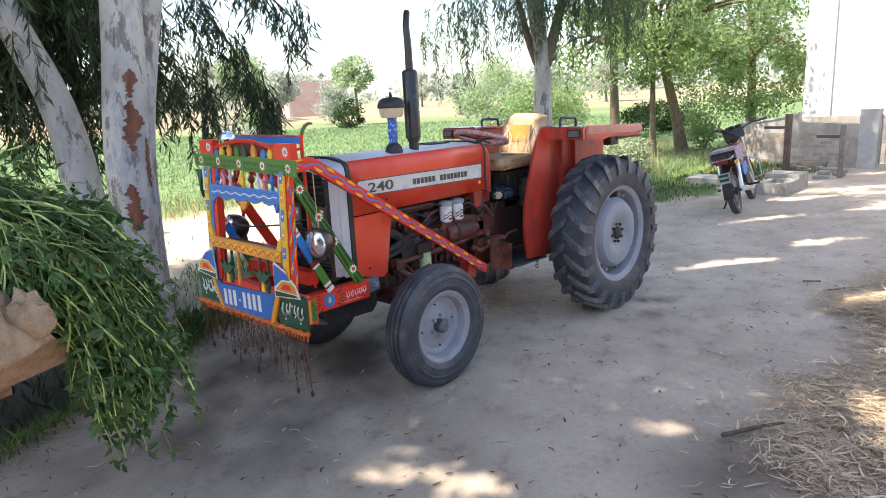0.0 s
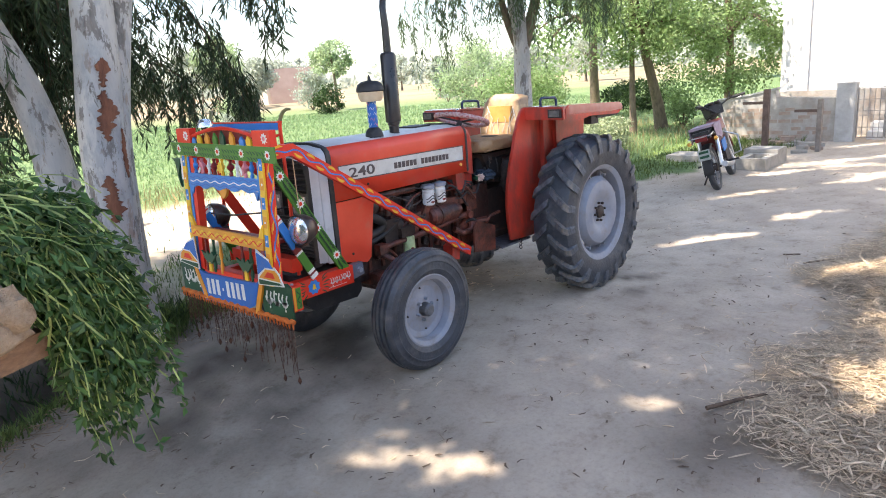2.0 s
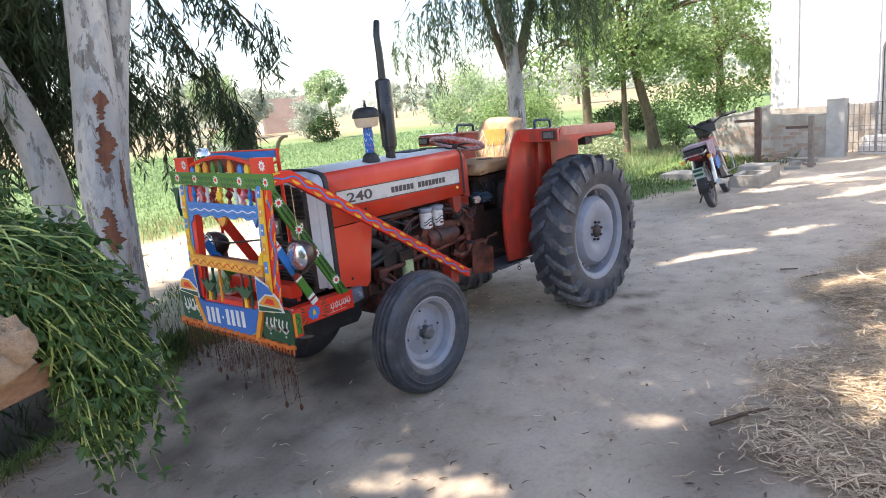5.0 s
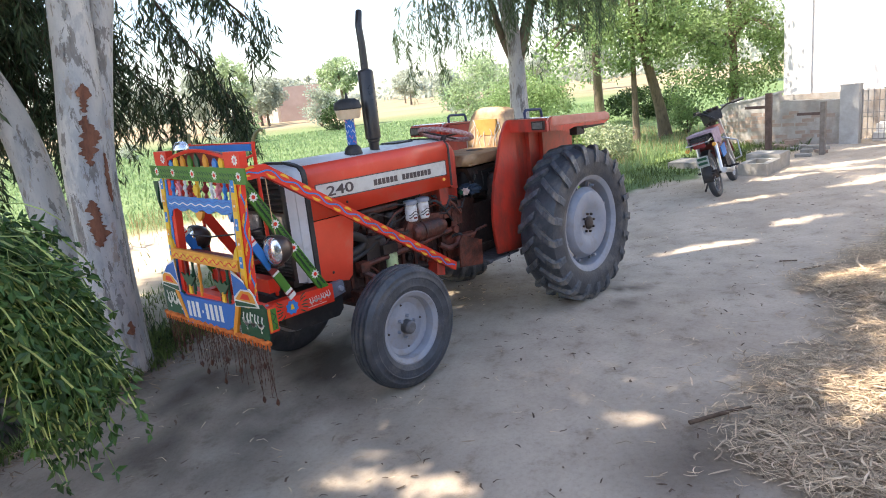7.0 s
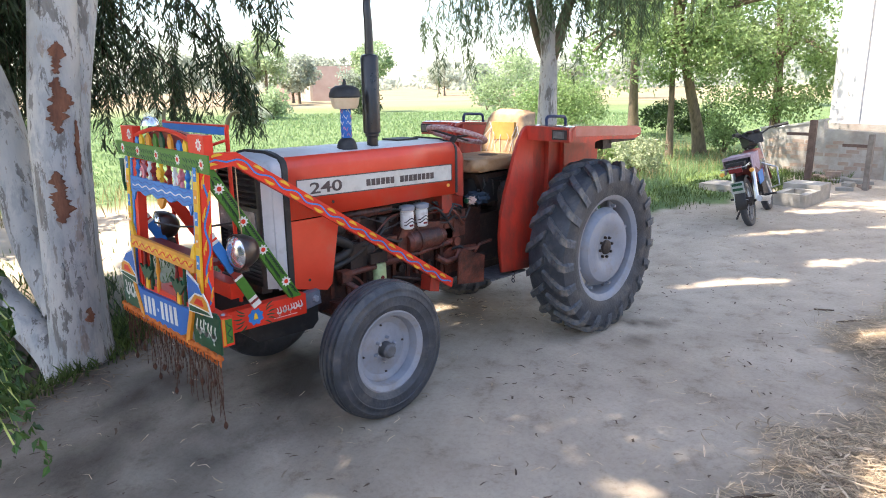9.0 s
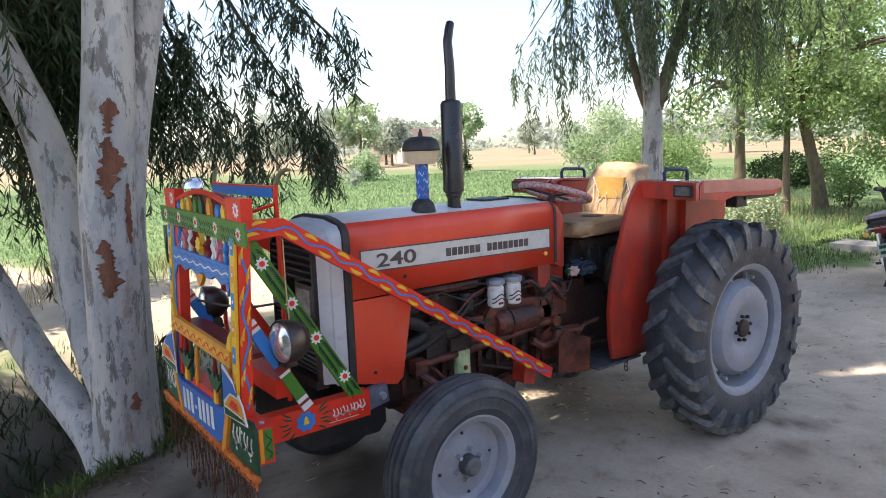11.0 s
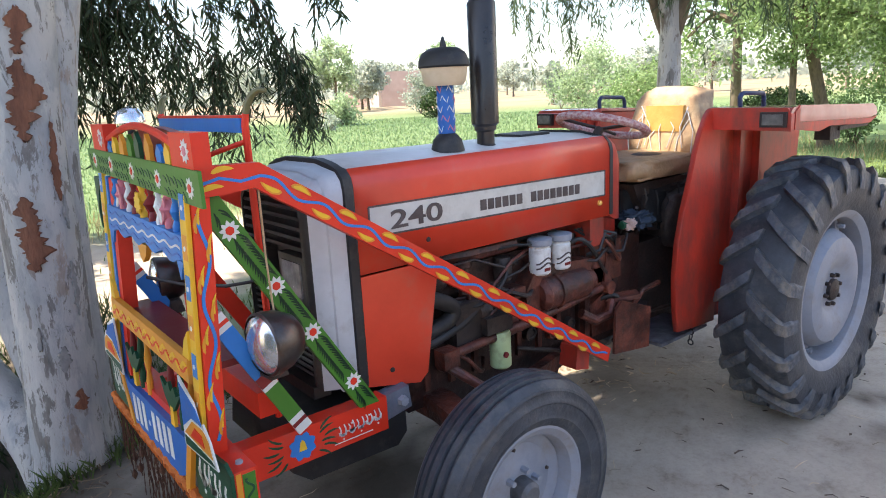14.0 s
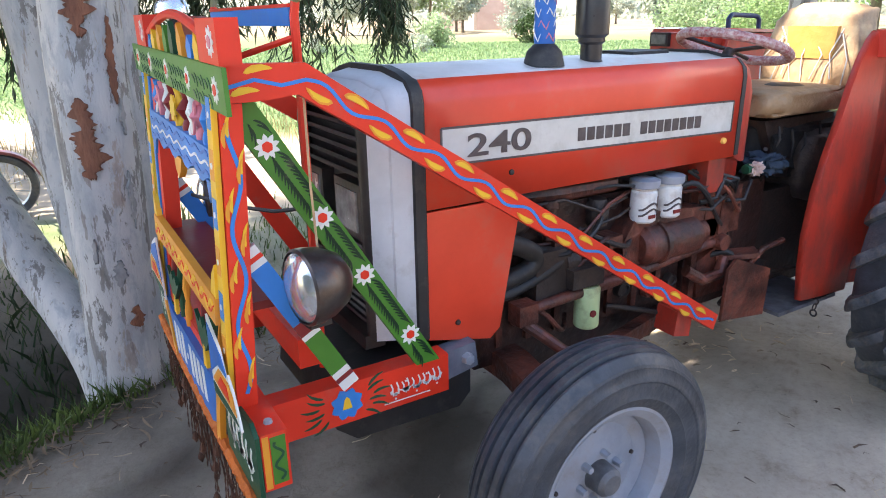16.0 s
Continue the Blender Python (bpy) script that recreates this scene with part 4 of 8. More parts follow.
# steering wheel
sw = part("steering_wheel", tube(B(), [(-0.76 + 0.205 * math.cos(a) * 0.95, C + 0.205 * math.sin(a), 1.462 - 0.205 * math.cos(a) * 0.30) for a in np.linspace(0, 2 * math.pi, 49)], 0.019, 10, caps=False), material("patterned_wheel_wrap", (0.30, 0.028, 0.035), (0.62, 0.52, 0.48), 60, 0.5, 0.7, bump=0.2, dirt=(0.05, 0.05, 0.12), dscale=40, damount=0.3), tractor, "steering wheel in a patterned red and white wrap")
part("steering_column", tube(B(), [(-0.78, C, 1.45), (-0.95, C, 1.25)], 0.022, 12), IRON, sw)
for a in (0.3, 2.4, 4.5):
    part("spoke", tube(B(), [(-0.77, C, 1.448), (-0.76 + 0.195 * math.cos(a), C + 0.205 * math.sin(a), 1.462 - 0.06 * math.cos(a))], 0.008, 8), IRON, sw)

# seat
def soft_box(name, centre, half, mat, parent, label, lump=0.1, lean=0.0, seed=0, power=0.38):
    """A stuffed, sagging block."""
    bm = B()
    bmesh.ops.create_icosphere(bm, subdivisions=4, radius=1)
    for v in bm.verts:
        p = Vector([math.copysign(abs(k) ** power, k) for k in v.co])
        k = 1 + lump * noise.fractal(v.co * 2.4 + Vector((seed, 0, 0)), 0.9, 2.0, 4)
        q = Vector((p.x * half[0], p.y * half[1] * (1 - 0.12 * max(0, p.z) * (lean > 0)), p.z * half[2])) * k
        v.co = Vector(centre) + q + Vector((lean * q.z, 0, 0))
    return part(name, bm, mat, parent, label, smooth=70)


seat = soft_box("seat_cushion", (-0.53, C, 1.252), (0.285, 0.225, 0.055), SEAT_BROWN, tractor, "torn brown leather seat cushion", 0.10, 0.0, 3)
back = soft_box("seat_backrest", (-0.19, C, 1.44), (0.075, 0.215, 0.175), LEATHER, tractor, "worn tan backrest with a yellow patch", 0.08, 0.28, 6)
part("backrest_patch", bevelled(slab(B(), [(-0.09, 1.40), (0.11, 1.40), (0.12, 1.53), (-0.10, 1.53)], "x", -0.285, -0.262), 0.003), material("yellow_leather_patch", (0.50, 0.27, 0.06), (0.62, 0.36, 0.10), 12, 0.5, bump=0.2, dirt=(0.3, 0.2, 0.12), damount=0.3), back)
for k in range(9):
    yy = C - 0.19 + 0.045 * k
    z0 = 1.30 + 0.03 * math.sin(k * 2.3)
    part("seat_cord", tube(B(), [(-0.310 - 0.01 * math.sin(k), yy, z0), (-0.292, yy + 0.03 * math.sin(1.7 * k), z0 + 0.10), (-0.262, yy + 0.06 * math.sin(2.1 * k + 1), z0 + 0.20)], 0.003, 5), CREAM, back)
part("seat_hole", lathe(B(), [(0.0, 0.006), (0.055, 0.006), (0.075, 0.0)], (-0.52, C - 0.08, 1.308), "z", 14), BLACK, seat, "dark tear in the seat cushion")
# near-black cloth that also stands in for the dark hollow round the seat
DARK_CLOTH = material("black_cloth_and_gap_filler", (0.006, 0.006, 0.006), (0.018, 0.016, 0.015), 12, 0.8, bump=0.6, bscale=30)
soft_box("seat_underside", (-0.42, C + 0.02, 1.06), (0.27, 0.19, 0.13), DARK_CLOTH, tractor, "dark torn lining hanging under the seat", 0.30, 0.0, 11, 0.5)
# lift cover added to close the see-through gap under the seat
soft_box("lift_cover", (-0.12, C, 0.98), (0.40, 0.24, 0.16), IRON, tractor, "greasy black hydraulic lift cover", 0.06, 0.0, 13)
# made-up dark lump filling the gap behind the levers
soft_box("greasy_bundle", (-0.70, C + 0.26, 0.80), (0.20, 0.12, 0.30), DARK_CLOTH, tractor, "added dark filler for the black gap behind the levers", 0.22, 0.0, 17, 0.5)
for k in range(7):
    zz = 1.17 - 0.02 * (k % 3)
    part("torn_strip", tube(B(), [(-0.70 + 0.09 * k, C - 0.20, zz), (-0.69 + 0.09 * k, C - 0.205, zz - 0.05), (-0.70 + 0.09 * k + 0.02 * math.sin(k * 2), C - 0.20, zz - 0.08 - 0.04 * (k % 2))], [0.004, 0.006, 0.002], 5), BLACK, seat)
for k, (x, y1, z1, x2, y2, z2) in enumerate(((-1.22, -0.20, 0.93, -1.02, -0.21, 0.96), (-1.17, -0.21, 0.95, -1.05, -0.215, 1.03), (-1.12, -0.19, 1.02, -0.98, -0.20, 0.93), (-1.02, -0.205, 0.93, -0.86, -0.19, 0.985))):
    part("loose_cable", tube(B(), [(x, y1, z1), ((x + x2) / 2, y1 - 0.02, (z1 + z2) / 2 - 0.03), (x2, y2, z2)], 0.007, 6), (IRON, BLACK)[k % 2], tractor)
part("clutch_pedal", tube(B(), [(-0.95, -0.20, 0.56), (-0.90, -0.25, 0.66), (-0.86, -0.28, 0.735), (-0.74, -0.28, 0.745)], [0.013, 0.013, 0.012, 0.012], 8), RUSTY, tractor, "bent steel clutch pedal")
part("coolant_pipe", tube(B(), [(-1.22, -0.22, 0.70), (-1.15, -0.24, 0.655), (-1.05, -0.235, 0.655), (-1.0, -0.21, 0.70)], 0.022, 10), RUSTY, tractor)
part("seat_base", bevelled(slab(B(), [(-0.72, 1.185), (-0.60, 0.95), (-0.30, 0.90), (-0.25, 1.185)], "y", C - 0.15, C + 0.15), 0.02), IRON, tractor)
soft_box("control_cloth", (-0.76, -0.17, 1.035), (0.075, 0.055, 0.035), material("blue_rag", (0.012, 0.022, 0.04), (0.03, 0.05, 0.075), 20, 0.9, bump=0.6, bscale=30), tractor, "dark blue rag by the levers", 0.6, 0.0, 23, 0.7)
soft_box("paper_scrap", (-0.86, -0.205, 1.03), (0.03, 0.015, 0.022), material("crumpled_pinkish_scrap", (0.45, 0.30, 0.25), (0.62, 0.46, 0.40), 20, 0.8), tractor, "crumpled pale scrap by the levers", 0.6, 0.0, 25, 0.7)
for k, (x, y1, z1) in enumerate(((-0.86, -0.16, 1.02), (-0.78, -0.19, 1.01), (-0.72, -0.14, 1.08))):
    part("lever", tube(B(), [(x + 0.12, -0.05, 0.88), (x + 0.03, y1 + 0.03, z1 - 0.04), (x, y1, z1)], 0.009, 8), IRON, tractor)
part("lever_knob", lathe(B(), [(0.0, -0.03), (0.018, -0.025), (0.022, 0.0), (0.016, 0.025), (0.0, 0.03)], (-0.88, -0.19, 1.03), "x", 12), P_DKGREEN, tractor, "green lever grip")
for k in range(4):
    part("wiring", tube(B(), [(-1.2 + 0.02 * k, -0.17, 1.06), (-1.1 + 0.03 * k, -0.21 - 0.01 * k, 0.99 + 0.01 * k), (-0.95, -0.19, 1.0 - 0.02 * k), (-0.85 + 0.02 * k, -0.13, 0.95)], 0.006, 6), BLACK, tractor)

# footplates, pedals, fenders
FOOTPLATE = material("scuffed_grey_plate", (0.035, 0.035, 0.04), (0.17, 0.17, 0.185), 16, 0.35, 0.6, bump=0.5, bscale=24, dirt=(0.05, 0.038, 0.03), dscale=9, damount=0.5)
DARK_BLUE_RAIL = material("dark_blue_rail", (0.015, 0.025, 0.07), (0.03, 0.05, 0.12), 20, 0.4)
for s in (-1, 1):
    y = C + s * 0.33
    fp = part("footplate", bevelled(box(B(), -0.84, -0.46, *sorted((C + s * 0.15, C + (-0.40 if s < 0 else 0.25))), 0.475, 0.49), 0.004), FOOTPLATE, tractor, "worn steel footplate")
    part("pedal_guard", bevelled(slab(B(), [(-1.10, 0.50), (-0.845, 0.465), (-0.835, 0.655), (-0.86, 0.665), (-1.05, 0.735), (-1.09, 0.70)], "y", y - 0.006, y + 0.006), 0.003), RUSTY, tractor, "rusty sheet-steel pedal guard")
    part("pedal", bevelled(bar(B(), (-1.0, C + s * 0.2, 0.70), (-0.88, C + s * 0.30, 0.72), 0.08, 0.02), 0.006), RUSTY, tractor)
    # fender: wide toe sheet, recessed wall behind its fold, flat top with a turned-down lip
    yi, yo = C + s * 0.365, C + s * 0.725
    wall = [(-0.42, 0.50), (-0.20, 0.47), (0.25, 0.60), (0.46, 0.95), (0.50, 1.40), (0.50, 1.475), (-0.34, 1.50), (-0.385, 1.40)]
    fen = part("fender", bevelled(slab(B(), wall, "y", yi - s * 0.02, yi - s * 0.008), 0.004), RED_WORN, tractor, "worn red rear fender with rust and oil stains")
    lead = [(-0.73, 0.41, 0.52), (-0.755, 0.41, 0.66), (-0.762, 0.41, 0.80), (-0.742, 0.408, 0.95), (-0.70, 0.403, 1.08), (-0.635, 0.395, 1.22), (-0.58, 0.383, 1.33), (-0.53, 0.375, 1.42), (-0.475, 0.37, 1.49), (-0.44, 0.367, 1.515)]
    fold = [(-0.42, 0.41, 0.50), (-0.412, 0.41, 0.64), (-0.405, 0.41, 0.79), (-0.40, 0.408, 0.94), (-0.395, 0.402, 1.07), (-0.388, 0.393, 1.21), (-0.376, 0.381, 1.32), (-0.362, 0.372, 1.41), (-0.355, 0.368, 1.46), (-0.35, 0.366, 1.512)]
    rows = []
    for a, b in zip(lead, fold):
        mid = [a[k] * 0.55 + b[k] * 0.45 for k in range(3)]
        rows.append([(a[0], C + s * (a[1] - 0.022), a[2]), (a[0] + 0.004, C + s * a[1], a[2]), (mid[0], C + s * (mid[1] + 0.004), mid[2]), (b[0], C + s * b[1], b[2]), (b[0] + 0.004, C + s * (b[1] - 0.035), b[2])])
    toe = part("toe_sheet", loft(B(), rows, caps=False, loop=False), RED_WORN, fen, "broad red toe sheet with chipped lower edge", smooth=50)
    mod = toe.modifiers.new("thickness", "SOLIDIFY")
    mod.thickness, mod.offset = 0.004, 0
    bm = B()
    top = [(-0.435, 1.500), (-0.415, 1.518), (-0.36, 1.524), (0.44, 1.490), (0.49, 1.472), (0.505, 1.43), (0.49, 1.43), (0.475, 1.462), (0.435, 1.476), (-0.36, 1.510), (-0.42, 1.488)]
    slab(bm, top, "y", yi - s * 0.03, yo)
    part("fender_top", bevelled(bm, 0.004, 1), FENDER_TOP, fen, "faded purple-red fender top")
    part("fender_lip", bevelled(slab(B(), [(-0.36, 1.455), (0.42, 1.425), (0.505, 1.44), (0.49, 1.474), (0.44, 1.492), (-0.36, 1.526)], "y", yo - s * 0.006, yo + s * 0.004), 0.004), FENDER_TOP, fen)
    part("lip_edge", bevelled(slab(B(), [(-0.40, 1.425), (-0.30, 1.415), (-0.16, 1.40), (-0.05, 1.418), (0.30, 1.402), (0.42, 1.40), (0.505, 1.43), (0.42, 1.424), (-0.36, 1.454), (-0.36, 1.524), (-0.40, 1.50)], "y", yo - s * 0.006, yo + s * 0.005), 0.003), RED_WORN, fen)
    part("front_lip", bevelled(slab(B(), [(C + s * 0.36, 1.425), (C + s * 0.728, 1.42), (C + s * 0.728, 1.49), (C + s * 0.71, 1.518), (C + s * 0.36, 1.522)], "x", -0.435 if s < 0 else -0.43, -0.405), 0.006), RED_WORN, fen)
    lamp = part("side_lamp", bevelled(box(B(), -0.452, -0.432, *sorted((yo - s * 0.125, yo - s * 0.012)), 1.437, 1.502), 0.004), IRON, fen, "rectangular side lamp in a dark frame")
    part("lens", bevelled(box(B(), -0.457, -0.450, *sorted((yo - s * 0.112, yo - s * 0.025)), 1.447, 1.492), 0.003), material("dusty_grey_lens", (0.07, 0.075, 0.07), (0.17, 0.17, 0.155), 30, 0.2, 0.5), lamp, "dusty grey lens")
    for x, z0 in ((-0.21, 0.75), (-0.02, 0.95)):
        part("fender_rib", bevelled(box(B(), x, x + 0.035, *sorted((yi - s * 0.008, yi + s * 0.03)), z0, 1.49), 0.008), RED_WORN, fen)
    part("grab_rail", tube(B(), [(-0.26, C + s * 0.41, 1.51), (-0.265, C + s * 0.41, 1.560), (-0.25, C + s * 0.41, 1.576), (-0.235, C + s * 0.415, 1.58), (-0.06, C + s * 0.415, 1.572), (-0.045, C + s * 0.41, 1.566), (-0.035, C + s * 0.41, 1.552), (-0.03, C + s * 0.41, 1.50)], 0.011, 10), DARK_BLUE_RAIL, fen, "dark blue bent grab rail")
    part("tail_bracket", bevelled(box(B(), 0.02, 0.13, *sorted((yo - s * 0.09, yo - s * 0.02)), 1.345, 1.41), 0.02), IRON, fen)
    part("tail_strap", bevelled(box(B(), 0.10, 0.44, *sorted((yo - s * 0.05, yo - s * 0.01)), 1.385, 1.405), 0.004), IRON, fen)
    for k in range(3):
        part("chain_link", lathe(B(), [(0.013, -0.003), (0.009, 0.0), (0.013, 0.003), (0.017, 0.0)], (-0.60, C + s * 0.40, 0.485 - 0.026 * k), "y" if k % 2 else "x", 12, closed=True), IRON, fen)


# ---- painted front guard of the tractor ----
guard = tractor
XF = -2.855                                # its front plane


def plate_x(name, outline, mat, parent, label="", x0=XF, thick=0.02, bev=0.003):
    return part(name, bevelled(slab(B(), outline, "x", x0, x0 + thick), bev, 1), mat, parent, label)


def rect(a, b, c, d):
    return [(a, c), (b, c), (b, d), (a, d)]


def daub(name, outline, axis, w, mat, parent, thick=0.0015):
    """A brush stroke: a thin film of paint on a face at w, standing out towards the viewer's side (-x or -y)."""
    return part(name, slab(B(), outline, axis, w - thick, w + 0.001), mat, parent, smooth=0)


def ribbon(points, width):
    pts = [Vector((u, v)) for u, v in points]
    left, right = [], []
    for i, p in enumerate(pts):
        d = (pts[min(i + 1, len(pts) - 1)] - pts[max(i - 1, 0)]).normalized()
        k = Vector((-d.y, d.x)) * width / 2
        left.append(tuple(p + k))
        right.append(tuple(p - k))
    return left + right[::-1]


def petal(u, v, length, width, turn):
    out = []
    for k in range(10):
        a = 2 * math.pi * k / 10
        x, y = 0.5 * length * math.cos(a), 0.5 * width * math.sin(a) * (1 - 0.35 * math.cos(a))
        y += 0.10 * length * (1 - (2 * x / length) ** 2)
        out.append((u + x * math.cos(turn) - y * math.sin(turn), v + x * math.sin(turn) + y * math.cos(turn)))
    return out


def star(u, v, r, lobes, depth=0.3, n=4):
    k = lobes * n
    return [(u + r * (1 - depth * (0.5 + 0.5 * math.cos(2 * math.pi * i / n))) * math.cos(2 * math.pi * i / k), v + r * (1 - depth * (0.5 + 0.5 * math.cos(2 * math.pi * i / n))) * math.sin(2 * math.pi * i / k)) for i in range(k)]


def flourish(axis, u0, u1, v, h, w, parent, words, seed, way=1, slope=0.0, width=0.010):
    """A line of brushed strokes of a word's size, as plain shapes: bowls, risers and dots."""
    g = random.Random(seed)
    for k in range(words):
        a, b = (u0 + (u1 - u0) * f / words for f in (k + 0.06, k + 0.94))
        n = 14
        line = [(a + (b - a) * i / n, v + slope * (a + (b - a) * i / n - u0) - 0.30 * h * math.sin(math.pi * i / n) ** 0.7 + 0.12 * h * math.sin(i * 1.9 + seed + k)) for i in range(n + 1)]
        daub("script_bar", ribbon(line, width), axis, w, P_WHITE, parent)
        for q in range(2):
            x = a + (b - a) * (0.15 + 0.6 * q + 0.1 * g.random())
            z = v + slope * (x - u0)
            daub("script_bar", ribbon([(x, z - 0.15 * h), (x + 0.03 * h * way, z + 0.2 * h), (x - 0.10 * h * way, z + (0.45 + 0.2 * g.random()) * h)], width * 0.85), axis, w, P_WHITE, parent)
        daub("script_dot", star((a + b) / 2, v + slope * ((a + b) / 2 - u0) + (0.42 if k % 2 else -0.62) * h, width * 0.62, 4, 0.1), axis, w, P_WHITE, parent)


def flower(axis, u, v, w, r, parent, outer=P_WHITE, inner=P_RED, lobes=9):
    daub("painted_flower", star(u, v, r, lobes, 0.38), axis, w, outer, parent)
    daub("flower_centre", star(u, v, r * 0.42, 6, 0.1), axis, w - 0.0015, inner, parent)


# top rail with flowers
top = plate_x("top_rail", [(-0.47, 1.425), (0.63, 1.455), (0.645, 1.53), (-0.465, 1.512)], P_GREEN, guard, "green top rail painted with white flowers", thick=0.009)
for k, (u, v) in enumerate(((-0.40, 1.468), (-0.15, 1.474), (0.10, 1.480), (0.34, 1.487), (0.55, 1.492))):
    flower("x", u, v, XF, 0.027, top)
for k in range(38):
    u = -0.44 + 0.0283 * k
    if min(abs(u - f) for f in (-0.40, -0.15, 0.10, 0.34, 0.55)) > 0.04:
        for dv in (-0.018, 0.014):
            daub("leaf_stroke", petal(u, 1.47 + 0.027 * u + dv, 0.035, 0.007, 0.9 if (k % 2) else 0.5), "x", XF, P_DKGREEN, top)
# red end blocks and arch above the rail
for a, b, z0, z1 in ((-0.43, -0.27, 1.512, 1.598), (0.40, 0.56, 1.526, 1.612)):
    blk = part("end_block", bevelled(box(B(), -2.85, -2.806, a, b, z0, z1), 0.005), P_RED, guard, "red painted corner block")
    flower("x", (a + b) / 2 - 0.03, (z0 + z1) / 2, -2.85, 0.03, blk, P_WHITE, P_PINK)
arch = [(0.40 - 0.67 * k / 16, 1.565 + 0.045 * math.sin(math.pi * k / 16)) for k in range(17)]
bm = B()
tube(bm, [(-2.835, u, v) for u, v in arch], 0.011, 8)
part("arch_rail", bm, P_RED, guard, "thin red arched rail")
for k, (u, c, h) in enumerate(((-0.22, P_YELLOW, 0.055), (-0.15, P_SKY, 0.05), (-0.05, P_ORANGE, 0.075), (0.05, P_DKGREEN, 0.08), (0.13, P_GREEN, 0.07), (0.22, P_ORANGE, 0.07), (0.31, P_YELLOW, 0.06), (0.37, P_SKY, 0.045))):
    plate_x("crest_leaf", [(u - 0.02, 1.515), (u + 0.02, 1.515), (u + 0.026, 1.515 + h * 0.5), (u + 0.004, 1.515 + h), (u - 0.022, 1.515 + h * 0.6)], c, guard, x0=-2.845, thick=0.012)
part("crest_back", bevelled(slab(B(), [(0.40, 1.52), (-0.27, 1.51)] + [(u, v - 0.006) for u, v in arch[::-1]], "x", -2.79, -2.765), 0.003, 1), P_MAROON, guard)
part("guard_light", lathe(B(), [(0.0, 0.05), (0.03, 0.042), (0.045, 0.02), (0.047, 0.0), (0.0, 0.0)], (-2.78, 0.33, 1.615), "z", 18), GLASS, guard, "small clear dome light")
part("light_stem", tube(B(), [(-2.78, 0.33, 1.54), (-2.78, 0.33, 1.617)], 0.012, 8), IRON, guard)

# uprights
for y0, y1, sgn in ((-0.345, -0.300, -1), (0.490, 0.535, 1)):
    up = plate_x("upright", [(y0, 0.745), (y1, 0.745), (y1, 1.45), (y0, 1.45)], P_YELLOW, guard, "ochre upright with blue marks", thick=0.012)
    for k in range(7):
        v = 0.775 + 0.104 * k
        daub("painted_mark", rect(y0 + 0.006, y1 - 0.006, v - 0.015, v + 0.05), "x", XF, P_SKY if k % 2 == 0 else P_ORANGE, up)
        daub("white_dot", star((y0 + y1) / 2, v + 0.015, 0.007, 5, 0.1), "x", XF - 0.0015, P_WHITE, up)
    iy = y1 if sgn < 0 else y0 - 0.028
    for z0, z1, c in ((1.335, 1.44, P_SKY), (1.02, 1.27, P_SKY), (0.74, 0.95, P_BLUE)):
        plate_x("inner_strip", [(iy, z0), (iy + 0.028, z0), (iy + 0.022, z1), (iy + 0.004, z1)], c, guard, x0=-2.848, thick=0.014)
    oy = y0 - 0.032 if sgn < 0 else y1 + 0.002
    if sgn > 0:
        plate_x("white_strip", [(oy, 1.30), (oy + 0.03, 1.30), (oy + 0.03, 1.43), (oy, 1.43)], P_WHITE, guard, x0=-2.85, thick=0.014)
    ky = oy + 0.032
    if sgn > 0:
        plate_x("corner_bracket", [(ky, 1.43), (ky + 0.075, 1.43), (ky + 0.06 if sgn < 0 else ky + 0.015, 1.25), (ky + 0.045, 1.30)], P_DKGREEN, guard, x0=-2.85, thick=0.014)
    # red post behind with flames on its outer side
    ry = sorted((C + sgn * 0.385 + (0.06 if sgn > 0 else 0), C + sgn * 0.33 + (0.06 if sgn > 0 else 0)))
    post = part("guard_post", bevelled(box(B(), -2.842, -2.796, *ry, 0.74, 1.435), 0.005), P_RED, guard, "red post painted with yellow flames")
    if sgn < 0:
        w = ry[0]
        daub("painted_line", ribbon([(-2.819 + 0.012 * math.sin(2 * math.pi * k / 14), 0.79 + 0.0156 * k) for k in range(40)], 0.009), "y", w, P_SKY, post)
        for k in range(8):
            v = 0.83 + 0.078 * k
            for d in (0.0, 0.02):
                daub("flame", petal(-2.833 + d * 0.4 if k % 2 else -2.806 + d * 0.25, v + d, 0.055, 0.008, 1.45), "y", w, P_YELLOW if d else P_ORANGE, post, 0.0024 if d else 0.0032)
# beams
blue = plate_x("blue_beam", [(-0.30, 1.335)] + [(-0.30 + 0.79 * k / 24, 1.262 + 0.010 * math.sin(k * 1.3)) for k in range(25)] + [(0.49, 1.345)], P_SKY, guard, "light blue cross board with waves", x0=-2.85)
for dz in (0.0, 0.022, 0.044):
    daub("wave", ribbon([(-0.265 + 0.0148 * k, 1.278 + dz + 0.006 * math.sin(k * 0.9)) for k in range(50)], 0.006), "x", -2.85, P_BLUE if dz != 0.022 else P_WHITE, blue)
for a, b in ((-0.275, -0.225), (0.425, 0.475)):
    plate_x("beam_corner", [(a, 1.265), (b, 1.265), ((a + b) / 2, 1.215)], P_SKY, guard, x0=-2.849, thick=0.016)
plate_x("beam_drop", [(0.05, 1.262), (0.15, 1.262), (0.13, 1.225), (0.10, 1.205), (0.07, 1.225)], P_ORANGE, guard, x0=-2.849, thick=0.016)
orange = plate_x("orange_beam", [(-0.295, 0.945), (0.495, 0.955), (0.495, 1.02), (-0.295, 1.012)], P_ORANGE, guard, "orange cross board with yellow waves", x0=-2.865)
